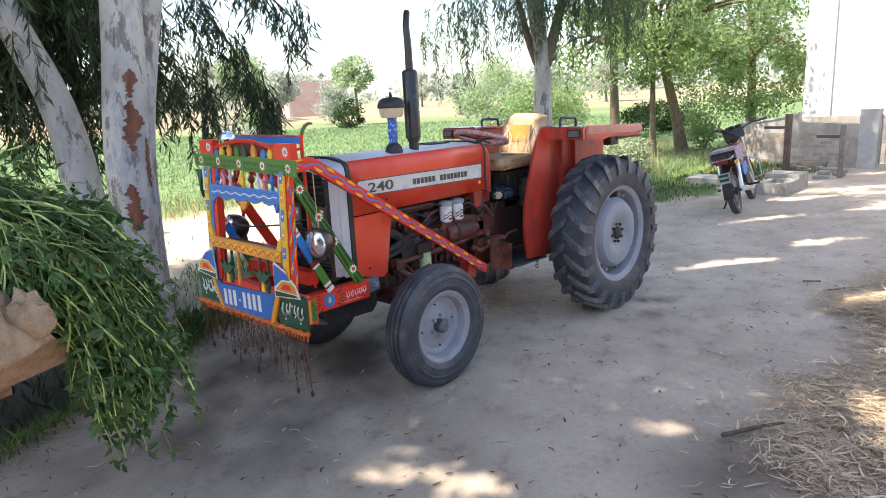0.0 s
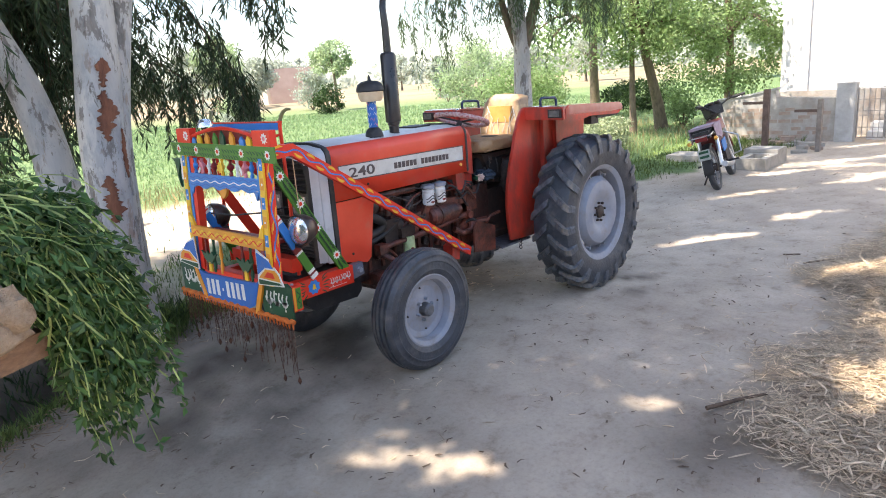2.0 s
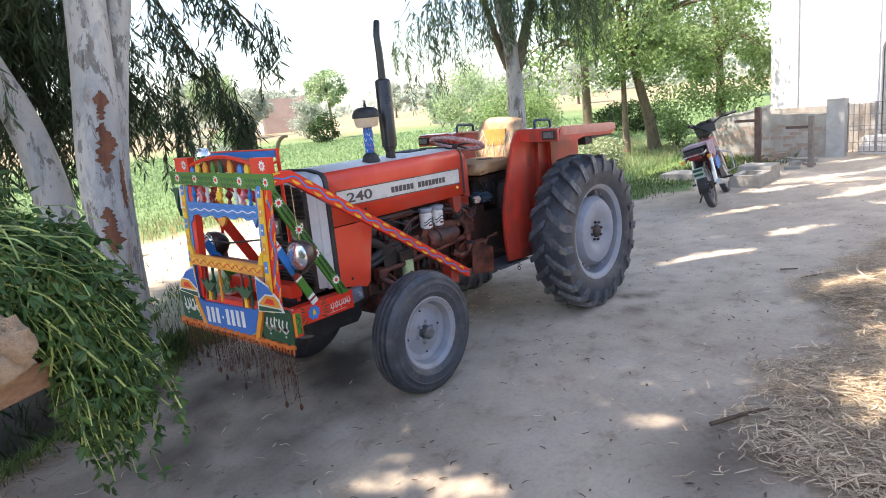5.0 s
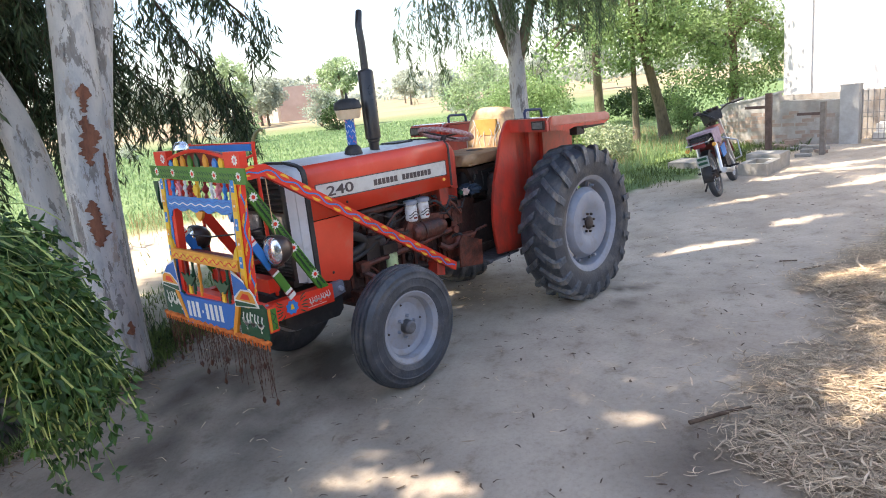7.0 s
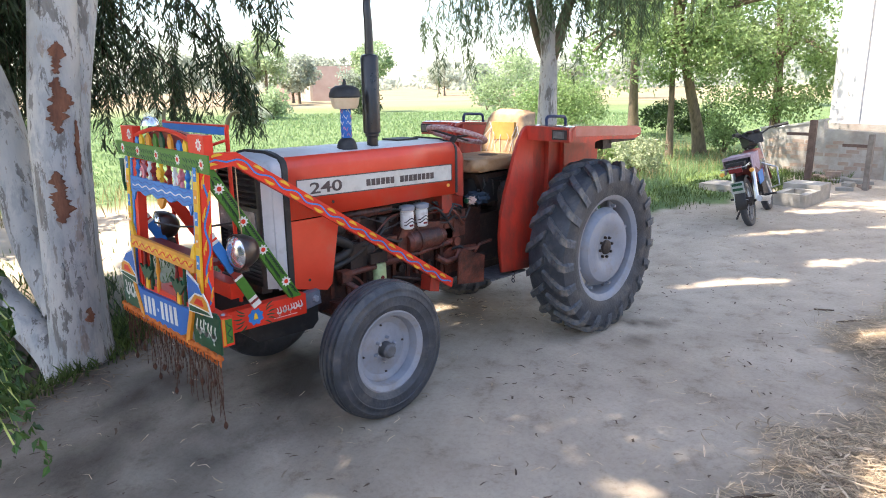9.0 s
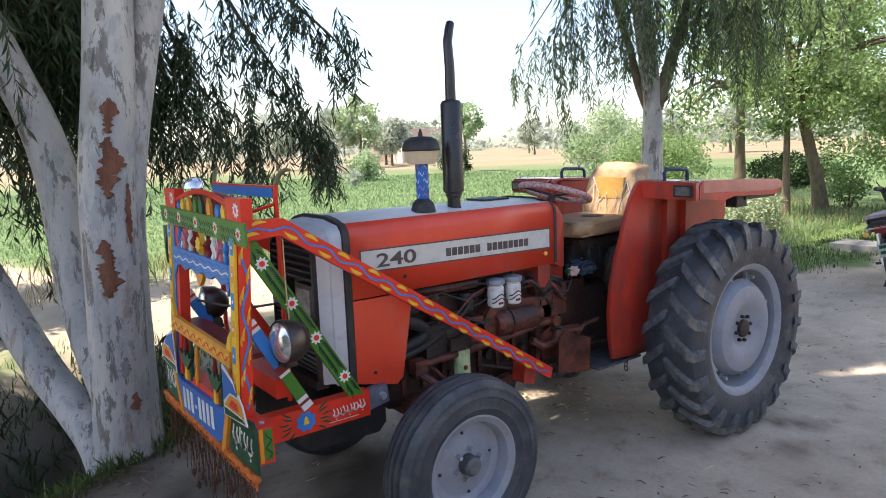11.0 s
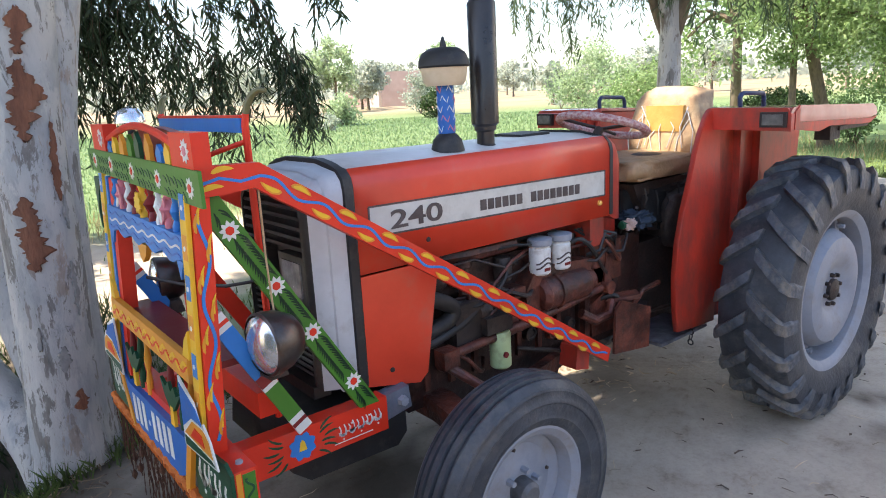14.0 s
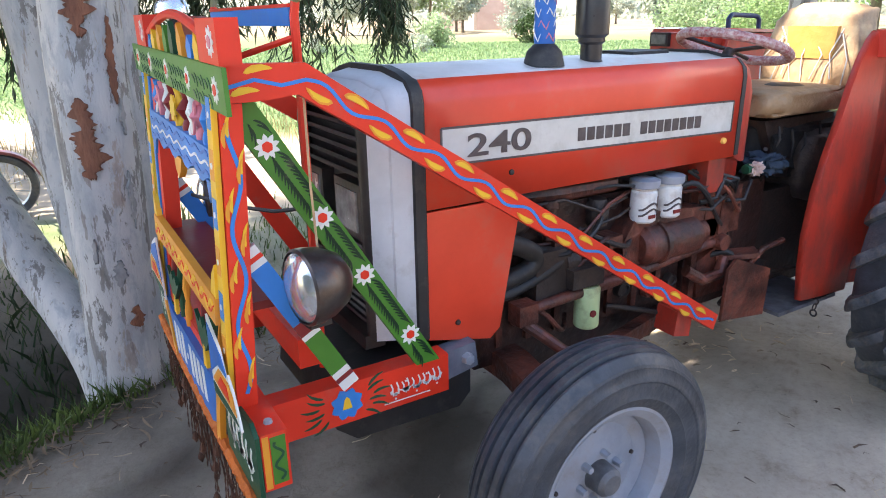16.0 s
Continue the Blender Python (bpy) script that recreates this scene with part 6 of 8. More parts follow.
def leaf_mesh(name, pos, way, length, width, mat, parent=None, label="", curl=0.12):
    """One bent four-cornered leaf at each place, pointing along way."""
    n = len(pos)
    way = unit(way)
    side = unit(np.cross(way, unit(rng.normal(size=(n, 3)))))
    out = np.cross(side, way)
    L, W = np.asarray(length).reshape(-1, 1) * np.ones((n, 1)), np.asarray(width).reshape(-1, 1) * np.ones((n, 1))
    mid = pos + way * L * 0.45 + out * L * curl
    v = np.stack([pos, mid + side * W / 2, pos + way * L, mid - side * W / 2], 1).reshape(-1, 3)
    me = bpy.data.meshes.new(name)
    me.from_pydata(v.tolist(), [], np.arange(4 * n).reshape(-1, 4).tolist())
    ob = mesh_object(name, me, mat, parent, label)
    return tagged(ob, kind="stuff")


def blade_mesh(name, base, height, width, mat, lean=0.35, parent=None):
    n = len(base)
    a = rng.uniform(0, 2 * np.pi, n)
    side = np.stack([np.cos(a), np.sin(a), 0 * a], 1) * np.asarray(width).reshape(-1, 1) / 2
    b = rng.uniform(0, 2 * np.pi, n)
    off = np.stack([np.cos(b), np.sin(b), 0 * b], 1) * (rng.random(n) * lean * height)[:, None]
    up = np.stack([0 * a, 0 * a, height], 1)
    mid = base + up * 0.55 + off * 0.35
    v = np.stack([base - side, base + side, mid + side * 0.7, base + up + off, mid - side * 0.7], 1).reshape(-1, 3)
    me = bpy.data.meshes.new(name)
    me.from_pydata(v.tolist(), [], np.arange(5 * n).reshape(-1, 5).tolist())
    return mesh_object(name, me, mat, parent)


def curve(points, n):
    """Smooth points through the given ones."""
    p = np.array(points, float)
    t, s = np.linspace(0, len(p) - 1, n), np.arange(len(p))
    i = np.clip(np.floor(t).astype(int), 0, len(p) - 2)
    f = (t - i)[:, None]
    a, b, c, d = p[np.maximum(i - 1, 0)], p[i], p[i + 1], p[np.minimum(i + 2, len(p) - 1)]
    return 0.5 * (2 * b + (c - a) * f + (2 * a - 5 * b + 4 * c - d) * f**2 + (3 * b - a - 3 * c + d) * f**3)


def limb(name, points, r0, r1, mat, parent, sides=12, n=None, flare=0.0, lumps=0.05):
    pts = curve(points, n or 8 * len(points))
    k = np.linspace(0, 1, len(pts))
    rad = (r0 + (r1 - r0) * k) * (1 + lumps * np.sin(9 * k + points[0][0] * 7)) + flare * np.exp(-k * 14)
    return part(name, tube(B(), pts.tolist(), rad.tolist(), sides), mat, parent, smooth=60)


def hanging(branches, count, drop, spread, step=0.03, seed=0, size=(0.10, 0.17), width=(0.012, 0.021)):
    """Places and ways of narrow leaves on strands that hang from branch curves; and the strands."""
    g = np.random.default_rng(seed)
    pos, way, strands = [], [], []
    for _ in range(count):
        br = branches[g.integers(len(branches))]
        p = br[g.integers(len(br) // 4, len(br))] + g.normal(size=3) * spread
        n = int(g.uniform(*drop) / step)
        drift = g.normal(size=2) * 0.35
        q, line = p.copy(), []
        for i in range(n):
            down = min(1, 0.25 + 2.2 * i / max(n, 1))
            q = q + step * np.array([drift[0] * (1 - down * 0.7), drift[1] * (1 - down * 0.7), -down])
            line.append(q.copy())
            for _ in range(1 + (g.random() < 0.5)):
                pos.append(q + g.normal(size=3) * 0.008)
                way.append(np.array([g.normal() * 0.55, g.normal() * 0.55, -1.0 + g.normal() * 0.25]))
        strands.append(line)
    pos, way = np.array(pos), np.array(way)
    return pos, way, g.uniform(*size, len(pos)), g.uniform(*width, len(pos)), strands


def strand_mesh(name, strands, mat, parent):
    v, f = [], []
    for s in strands:
        s = np.array(s[::3])
        for a, b in zip(s, s[1:]):
            k = len(v)
            v += [a + (0.002, 0, 0), a - (0.002, 0, 0), b - (0.0015, 0, 0), b + (0.0015, 0, 0), a + (0, 0.002, 0), a - (0, 0.002, 0), b - (0, 0.0015, 0), b + (0, 0.0015, 0)]
            f += [(k, k + 1, k + 2, k + 3), (k + 4, k + 5, k + 6, k + 7)]
    return tagged(raw(name, v, f, mat, parent), kind="stuff")


def crown_points(centres, radii, per, seed):
    g = np.random.default_rng(seed)
    pos = np.concatenate([c + unit(g.normal(size=(per, 3))) * (r * g.random((per, 1)) ** 0.45) * (1, 1, 0.72) for c, r in zip(centres, radii)])
    way = unit(g.normal(size=(len(pos), 3)) + (0, 0, -0.35))
    return pos, way


def clumps(centre, size, count, r, seed):
    g = np.random.default_rng(seed)
    d = unit(g.normal(size=(count, 3))) * (0.35 + 0.65 * g.random((count, 1)) ** 0.5)
    return np.array(centre) + d * np.array(size), g.uniform(*r, count)


GAPS = ((8.6, 3.2, 2.6, 1.3), (2.9, -1.30, 0.5, 0.07), (3.9, -1.15, 0.6, 0.08), (2.1, -1.75, 0.35, 0.06), (4.9, -1.75, 0.9, 0.12), (6.0, -1.5, 0.8, 0.10), (1.75, -0.90, 1.0, 0.21), (2.35, -1.42, 0.7, 0.12), (3.2, -0.30, 0.9, 0.12), (2.9, -0.85, 0.7, 0.08), (1.25, -1.62, 0.4, 0.06), (3.7, -1.72, 1.1, 0.14), (1.05, -0.14, 0.4, 0.08), (4.1, -0.35, 0.9, 0.14), (5.2, -1.05, 1.2, 0.16), (6.5, -0.6, 1.3, 0.16), (8.2, -1.3, 1.5, 0.2), (7.0, -2.2, 1.4, 0.22), (9.6, -0.7, 0.9, 0.14), (0.06, -1.63, 0.26, 0.07), (-2.97, -1.22, 0.44, 0.14), (-2.68, -1.64, 0.32, 0.13), (-2.2, -1.46, 0.15, 0.06),
        (-1.66, -2.03, 0.26, 0.11), (1.2, -2.45, 0.8, 0.2), (-3.1, 0.9, 0.3, 0.06), (0.50, -0.40, 0.42, 0.30), (-0.56, 0.36, 0.42, 0.30), (-1.95, -0.72, 0.12, 0.05), (-3.62, -1.1, 0.30, 0.22))


def with_gaps(p, w):
    """Cuts holes in the unseen high crown, placed so sun patches fall below."""
    k = p[:, 2:3] / math.tan(SUN_EL)
    hit = p[:, :2] - k * np.array([[math.cos(SUN_AZ), math.sin(SUN_AZ)]])
    hit = hit + 0.06 * np.stack([np.sin(hit[:, 1] * 9 + 3 * hit[:, 0]), np.sin(hit[:, 0] * 7 + hit[:, 1] * 5)], 1)
    patch = np.array([noise.fractal((1.1 * a, 1.5 * b, 4.0), 0.9, 2.0, 3) for a, b in hit])
    keep = (hit[:, 1] > -2.55) | (hit[:, 0] < -1.75) | (hit[:, 0] > 6) | (patch < 0.12 - 0.28 * smoothstep(-2.7, -3.3, hit[:, 1]) - 0.36 * smoothstep(0.3, 1.3, hit[:, 0]))
    for x, y, a, b in GAPS:
        u, v = hit[:, 0] - x, hit[:, 1] - y
        keep &= ((0.8 * u - 0.6 * v) / a) ** 2 + ((0.6 * u + 0.8 * v) / b) ** 2 > 1
    return p[keep], w[keep]


# the near eucalyptus: fused pair of trunks, two leaning stems
euc = thing("eucalyptus_tree", "pale-barked eucalyptus with fused leaning stems beside the lane", "tree")
MAIN = [(-2.97, 1.50, -0.25), (-2.96, 1.50, 0.35), (-2.945, 1.49, 0.9), (-2.925, 1.48, 1.6), (-2.85, 1.47, 2.3), (-2.78, 1.50, 3.2), (-2.75, 1.6, 4.5), (-2.9, 1.9, 6.5)]
SIDE = [(-2.87, 1.53, -0.25), (-2.86, 1.53, 0.4), (-2.845, 1.54, 1.0), (-2.80, 1.54, 1.6), (-2.665, 1.53, 2.3), (-2.48, 1.5, 3.2), (-2.25, 2.0, 4.2), (-1.7, 2.3, 6.3)]
STEM_LOW = [(-3.02, 1.55, -0.35), (-3.08, 1.62, 0.0), (-3.17, 1.85, 0.2), (-3.29, 2.08, 0.43), (-3.49, 2.25, 0.96), (-3.72, 2.33, 1.6), (-3.95, 2.4, 2.2), (-4.4, 2.5, 3.4), (-4.9, 2.6, 4.8)]
limb("trunk", MAIN, 0.178, 0.11, BARK, euc, 20, 60, flare=0.06, lumps=0.03)
limb("trunk", SIDE, 0.108, 0.08, BARK, euc, 16, 60, flare=0.06, lumps=0.04)
limb("stem", [(-2.95, 1.75, 0.3), (-3.0, 1.95, 0.6), (-3.03, 2.06, 0.85), (-3.05, 2.12, 1.19), (-3.07, 2.15, 1.52), (-3.11, 2.16, 1.8), (-3.18, 2.17, 2.07), (-3.33, 2.2, 2.5), (-3.75, 2.3, 3.8), (-4.2, 2.6, 5.5)], 0.155, 0.10, BARK, euc, 18, lumps=0.02)
limb("stem", STEM_LOW, 0.13, 0.075, BARK, euc, 16, flare=0.05, lumps=0.03)


def bark_patch(path, r_at, z0, z1, angle, half, mat, seed):
    """A ragged strip where the outer bark has come away; its edges wander and fray."""
    pts = curve(path, 80)
    rows, n, m = [], 64, 11
    for i in range(n + 1):
        f = i / n
        z = z0 + (z1 - z0) * f
        c = np.array([np.interp(z, pts[:, 2], pts[:, k]) for k in range(2)])
        env = math.sin(math.pi * (0.04 + 0.92 * f)) ** 0.6
        lo, hi = (env * (0.55 + 0.55 * noise.fractal((seed * 3.1 + s * 9, z * 9, 0), 0.8, 2.0, 3) + 0.5 * noise.fractal((seed * 5.3, z * 38, s * 4), 0.7, 2.0, 3)) for s in (-1, 1))
        lo, hi = -half * max(lo, 0.02), half * max(hi, 0.02)
        row = []
        for j in range(m):
            a = angle + lo + (hi - lo) * j / (m - 1)
            rr = r_at(z) + (0.0022 if 0 < j < m - 1 and 0 < i < n else -0.008)
            row.append((c[0] + rr * math.cos(a), c[1] + rr * math.sin(a), z + 0.012 * noise.noise((j * 1.3, seed, z * 30))))
        rows.append(row)
    loft(bm := B(), rows, caps=False, loop=False)
    return part("bark_scar", bm, mat, euc, smooth=60)


def r_main(z):
    return float(np.interp(z, (-0.25, 0.0, 0.4, 6.5), (0.24, 0.205, 0.175, 0.11))) + 0.002


def r_side(z):
    return float(np.interp(z, (-0.25, 0.4, 6.3), (0.165, 0.110, 0.08))) + 0.001


FACE = math.atan2(-3.47 - 1.5, -4.2 + 2.95)
for z0, z1, da, h, m, sd in ((1.90, 2.09, 0.10, 0.42, SCAR, 1), (1.54, 1.88, 0.08, 0.56, SCAR, 2), (0.98, 1.31, -0.12, 0.52, SCAR, 3), (0.30, 0.40, 0.5, 0.25, SCAR, 4), (1.28, 1.62, 0.75, 0.14, SCAR, 5), (0.75, 1.0, 0.75, 0.13, PEEL, 6), (2.25, 2.36, -0.6, 0.16, PEEL, 7), (2.5, 2.75, -0.3, 0.15, PEEL, 8), (0.5, 0.62, 0.2, 0.22, PEEL, 9), (1.15, 1.3, 0.85, 0.12, PEEL, 10), (0.62, 0.72, -0.3, 0.12, PEEL, 11)):
    bark_patch(MAIN, r_main, z0, z1, FACE + da, h, m, sd)
for z0, z1, da, h, m, sd in ((1.2, 1.5, 0.3, 0.22, PEEL, 21), (0.7, 0.95, 0.4, 0.25, SCAR, 22), (1.75, 2.0, 0.0, 0.25, PEEL, 23), (0.9, 1.05, -0.2, 0.2, PEEL, 24)):
    bark_patch(SIDE, r_side, z0, z1, FACE + da, h, m, sd)

# its branches and hanging leaves
BR = [curve(b, 40) for b in (
    [(-2.6, 1.6, 3.5), (-1.8, 2.6, 3.1), (-1.3, 3.1, 2.72), (-0.95, 3.25, 2.35), (-0.74, 3.2, 1.98), (-0.68, 3.1, 1.75)],
    [(-2.6, 1.8, 3.4), (-2.1, 2.9, 2.75), (-1.7, 3.25, 2.25), (-1.3, 3.2, 1.95)],
    [(-2.45, 1.5, 3.3), (-2.0, 1.75, 3.05), (-1.5, 1.93, 2.85), (-1.15, 1.97, 2.62), (-1.05, 1.97, 2.5)],
    [(-2.6, 1.9, 3.3), (-2.4, 3.0, 2.9), (-2.25, 3.3, 2.45), (-2.1, 3.3, 2.1)],
    [(-3.6, 1.9, 3.2), (-4.2, 2.8, 3.1), (-4.3, 3.4, 2.6)],
    [(-3.3, 1.9, 3.4), (-3.5, 2.8, 3.3), (-3.6, 3.3, 2.7)],
    [(-3.9, 1.8, 3.3), (-4.6, 2.4, 3.2), (-5.0, 2.9, 2.7)],
    [(-3.3, 1.9, 3.5), (-3.35, 2.6, 3.3), (-3.4, 3.0, 2.8), (-3.45, 3.1, 2.3)],
    [(-3.0, 1.9, 3.5), (-2.95, 2.8, 3.3), (-2.85, 3.1, 2.9)],
    [(-3.0, 2.2, 3.6), (-2.9, 3.0, 3.2), (-2.95, 3.4, 2.7), (-3.0, 3.5, 2.2)],
    [(-2.9, 2.0, 3.5), (-2.7, 2.7, 3.0), (-2.65, 3.0, 2.5), (-2.62, 3.1, 2.05)],
    [(-3.1, 2.0, 3.5), (-2.95, 2.6, 3.0), (-2.88, 2.9, 2.5), (-2.85, 3.0, 2.1)])]
for b in BR:
    part("branch", tube(B(), b[::4].tolist(), np.linspace(0.022, 0.006, len(b[::4])).tolist(), 7), TWIG, euc, smooth=60)
for (idx, count, drop, spread, seed) in (((0,), 95, (0.25, 0.6), 0.10, 5), ((1, 3), 190, (0.35, 0.85), 0.17, 8), ((2,), 55, (0.15, 0.48), 0.09, 6), ((10, 11), 85, (0.35, 0.9), 0.19, 26), ((4, 5, 6), 430, (0.4, 1.1), 0.34, 7), ((7, 8, 9), 400, (0.35, 1.0), 0.26, 9)):
    p, w, L, W, st = hanging([BR[i] for i in idx], count, drop, spread, seed=seed)
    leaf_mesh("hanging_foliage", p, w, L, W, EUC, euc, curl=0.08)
    strand_mesh("hanging_twig", st, TWIG, euc)
# high crown over the lane, unseen; c2 and c3 added for shade below
c2, r2 = clumps((-0.9, 1.7, 7.6), (3.4, 3.0, 1.2), 330, (0.35, 0.7), 25)
c3, r3 = clumps((-7.9, 4.1, 7.4), (2.9, 2.0, 1.4), 230, (0.35, 0.7), 27)
c, r = clumps((-4.3, 1.7, 7.4), (5.0, 4.4, 1.9), 520, (0.35, 0.75), 21)
p, w = with_gaps(*crown_points(np.concatenate([c, c2, c3]), np.concatenate([r, r2, r3]), 225, 22))
leaf_mesh("crown", p, w + (0, 0, -0.6), rng.uniform(0.20, 0.32, len(p)), rng.uniform(0.050, 0.075, len(p)), EUC, euc)
for k, tip in enumerate(((-7.4, 2.5, 7.4), (-5.3, 4.2, 7.8), (-2.8, 4.6, 7.6), (-1.2, 3.0, 7.8), (-1.2, 0.6, 7.4), (-3.6, -1.2, 7.5), (-6.6, 0.2, 7.3))):
    limb("limb", [(-2.85, 1.8, 5.2), tuple(np.array((-2.85, 1.8, 5.2)) * 0.5 + np.array(tip) * 0.5 + (0, 0, 0.5)), tip], 0.07, 0.02, BARK, euc, 8)

# second eucalyptus beyond the tractor
euc2 = thing("eucalyptus_tree", "pale eucalyptus with drooping leaves beyond the tractor", "tree")
limb("trunk", [(3.62, 2.55, -0.1), (3.60, 2.52, 0.8), (3.57, 2.49, 1.6), (3.53, 2.47, 2.3), (3.42, 2.55, 3.3), (3.35, 2.7, 4.6), (3.5, 3.0, 6.5)], 0.150, 0.09, BARK, euc2, 18, flare=0.05)
limb("fork", [(3.56, 2.44, 2.1), (3.66, 2.33, 2.6), (3.75, 2.22, 3.1), (4.0, 2.0, 4.2), (4.4, 1.6, 6.0)], 0.080, 0.055, BARK_BROWN, euc2, 12)
limb("fork", [(3.52, 2.50, 2.1), (3.44, 2.62, 2.5), (3.36, 2.72, 3.0), (3.2, 3.0, 4.0)], 0.06, 0.04, BARK_BROWN, euc2, 10)
BR2 = [curve(b, 40) for b in (
    [(3.4, 2.6, 3.6), (3.0, 3.0, 3.7), (2.8, 3.3, 3.3), (2.75, 3.4, 2.9)], [(3.5, 2.4, 3.6), (3.1, 2.6, 3.9), (2.9, 2.9, 3.4)], [(3.7, 2.3, 3.4), (4.0, 1.9, 3.6), (4.15, 1.6, 3.1)],
    [(3.8, 2.2, 3.6), (4.3, 1.6, 3.9), (4.4, 1.3, 3.4)], [(3.5, 2.6, 3.4), (3.3, 2.3, 3.7), (3.25, 2.1, 3.3)], [(3.7, 2.1, 3.6), (3.6, 1.8, 3.8), (3.6, 1.6, 3.4)])]
for b in BR2:
    part("branch", tube(B(), b[::4].tolist(), np.linspace(0.03, 0.006, len(b[::4])).tolist(), 6), TWIG, euc2, smooth=60)
p, w, L, W, st = hanging(BR2, 210, (0.6, 1.45), 0.2, seed=15, size=(0.10, 0.17), width=(0.012, 0.02))
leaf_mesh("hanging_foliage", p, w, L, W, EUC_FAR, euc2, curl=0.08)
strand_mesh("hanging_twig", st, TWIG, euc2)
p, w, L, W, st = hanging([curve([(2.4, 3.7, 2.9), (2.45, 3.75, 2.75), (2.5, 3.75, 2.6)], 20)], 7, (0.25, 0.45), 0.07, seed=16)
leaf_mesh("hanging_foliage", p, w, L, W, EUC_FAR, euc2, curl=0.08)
part("branch", tube(B(), [(3.4, 2.7, 4.0), (2.8, 3.4, 3.6), (2.42, 3.72, 2.9)], [0.02, 0.01, 0.004], 6), TWIG, euc2, smooth=60)
ca, ra = clumps((3.6, 2.6, 7.2), (3.2, 3.0, 1.9), 200, (0.35, 0.7), 31)
# cb: unseen clumps added to shade the ground before the house
cb, rb2 = clumps((6.0, 0.8, 7.2), (2.0, 2.4, 0.8), 110, (0.35, 0.7), 35)
c, r = np.concatenate([ca, cb]), np.concatenate([ra, rb2])
p, w = with_gaps(*crown_points(c, r, 110, 32))
leaf_mesh("crown", p, w + (0, 0, -0.6), rng.uniform(0.18, 0.30, len(p)), rng.uniform(0.036, 0.054, len(p)), EUC, euc2)
for k, tip in enumerate(((1.6, 3.2, 7.4), (5.4, 4.0, 7.4), (5.5, 1.0, 7.3), (3.2, 0.5, 7.6), (6.8, 1.0, 7.2))):
    limb("limb", [(3.4, 2.7, 4.8), tuple(np.array((3.4, 2.7, 4.8)) * 0.5 + np.array(tip) * 0.5 + (0, 0, 0.5)), tip], 0.06, 0.02, BARK, euc2, 8)


def broad_tree(label, trunk, r0, centre, size, count, clump_r, per, leaf, mat, seed, bark=BARK_BROWN, group="", limbs=7, name="tree"):
    t = thing(name, label, "tree", group)
    limb("trunk", trunk, r0, r0 * 0.45, bark, t, 10, flare=r0 * 0.4)
    g = random.Random(seed)
    c, r = clumps(centre, size, count, clump_r, seed)
    top = trunk[-1]
    for k in range(limbs):
        tip = c[g.randrange(len(c))]
        limb("limb", [trunk[-2], tuple((np.array(trunk[-2]) + tip) / 2 + (0, 0, 0.15 * size[2])), tuple(tip)], r0 * 0.45, r0 * 0.1, bark, t, 6, 10)
    p, w = crown_points(c, r, per, seed + 1)
    leaf_mesh("crown", p, w, np.random.default_rng(seed).uniform(leaf * 0.7, leaf * 1.3, len(p)), leaf * 0.6, mat, t)
    return t


broad_tree("shade tree with a leaning brown trunk and light leaves", [(11.85, 4.05, -0.05), (11.55, 4.05, 0.8), (11.15, 4.1, 1.7), (10.9, 4.2, 2.6), (10.7, 4.3, 3.6)], 0.16, (10.9, 3.5, 3.85), (2.6, 1.8, 2.2), 104, (0.32, 0.66), 120, 0.095, BROAD, 41)
broad_tree("thin straight tree with light green leaves", [(10.95, 4.4, -0.05), (10.9, 4.4, 1.2), (10.85, 4.4, 2.6), (10.8, 4.4, 4.0)], 0.09, (10.4, 4.3, 3.6), (1.5, 1.3, 1.9), 84, (0.3, 0.6), 150, 0.09, BROAD, 43, limbs=5)
broad_tree("leafy tree behind the low wall", [(15.2, 3.6, -0.05), (15.0, 3.5, 1.2), (14.6, 3.4, 2.4), (14.3, 3.4, 3.6)], 0.15, (14.0, 3.3, 3.1), (2.0, 2.1, 2.4), 92, (0.3, 0.62), 130, 0.10, BROAD, 45)
broad_tree("tall leafy tree behind the verge", [(15.5, 8.0, -0.05), (15.4, 8.0, 1.5), (15.2, 7.9, 3.0), (15.0, 7.8, 4.5)], 0.18, (15.0, 7.6, 4.6), (3.4, 3.2, 3.0), 70, (0.45, 0.85), 75, 0.17, BROAD, 47)
broad_tree("dense dark shade tree beyond the sandy track", [(-4.8, 8.6, -0.05), (-4.75, 8.5, 1.0), (-4.9, 8.4, 2.2), (-5.0, 8.3, 3.4)], 0.16, (-5.2, 8.0, 3.6), (2.3, 1.9, 1.8), 110, (0.35, 0.6), 120, 0.13, BROAD_DK, 49)


def bush(label, at, size, count, leaf, mat, seed, per=90, group=""):
    t = thing("bush", label, "bush", group)
    c, r = clumps((at[0], at[1], at[2] + size[2] * 0.55), (size[0], size[1], size[2] * 0.5), count, (size[2] * 0.18, size[2] * 0.34), seed)
    g = random.Random(seed)
    for k in range(5):
        tip = c[g.randrange(len(c))]
        part("stem", tube(B(), [at, ((at[0] + tip[0]) / 2, (at[1] + tip[1]) / 2, (at[2] + tip[2]) / 2 + 0.05), tuple(tip)], [0.02 * size[2] + 0.006, 0.012 * size[2] + 0.004, 0.004], 5), BARK_BROWN, t)
    p, w = crown_points(c, r, per, seed + 1)
    p[:, 2] = np.maximum(p[:, 2], at[2] + 0.01)
    leaf_mesh("foliage", p, w, np.random.default_rng(seed).uniform(leaf * 0.7, leaf * 1.3, len(p)), leaf * 0.55, mat, t)
    return t


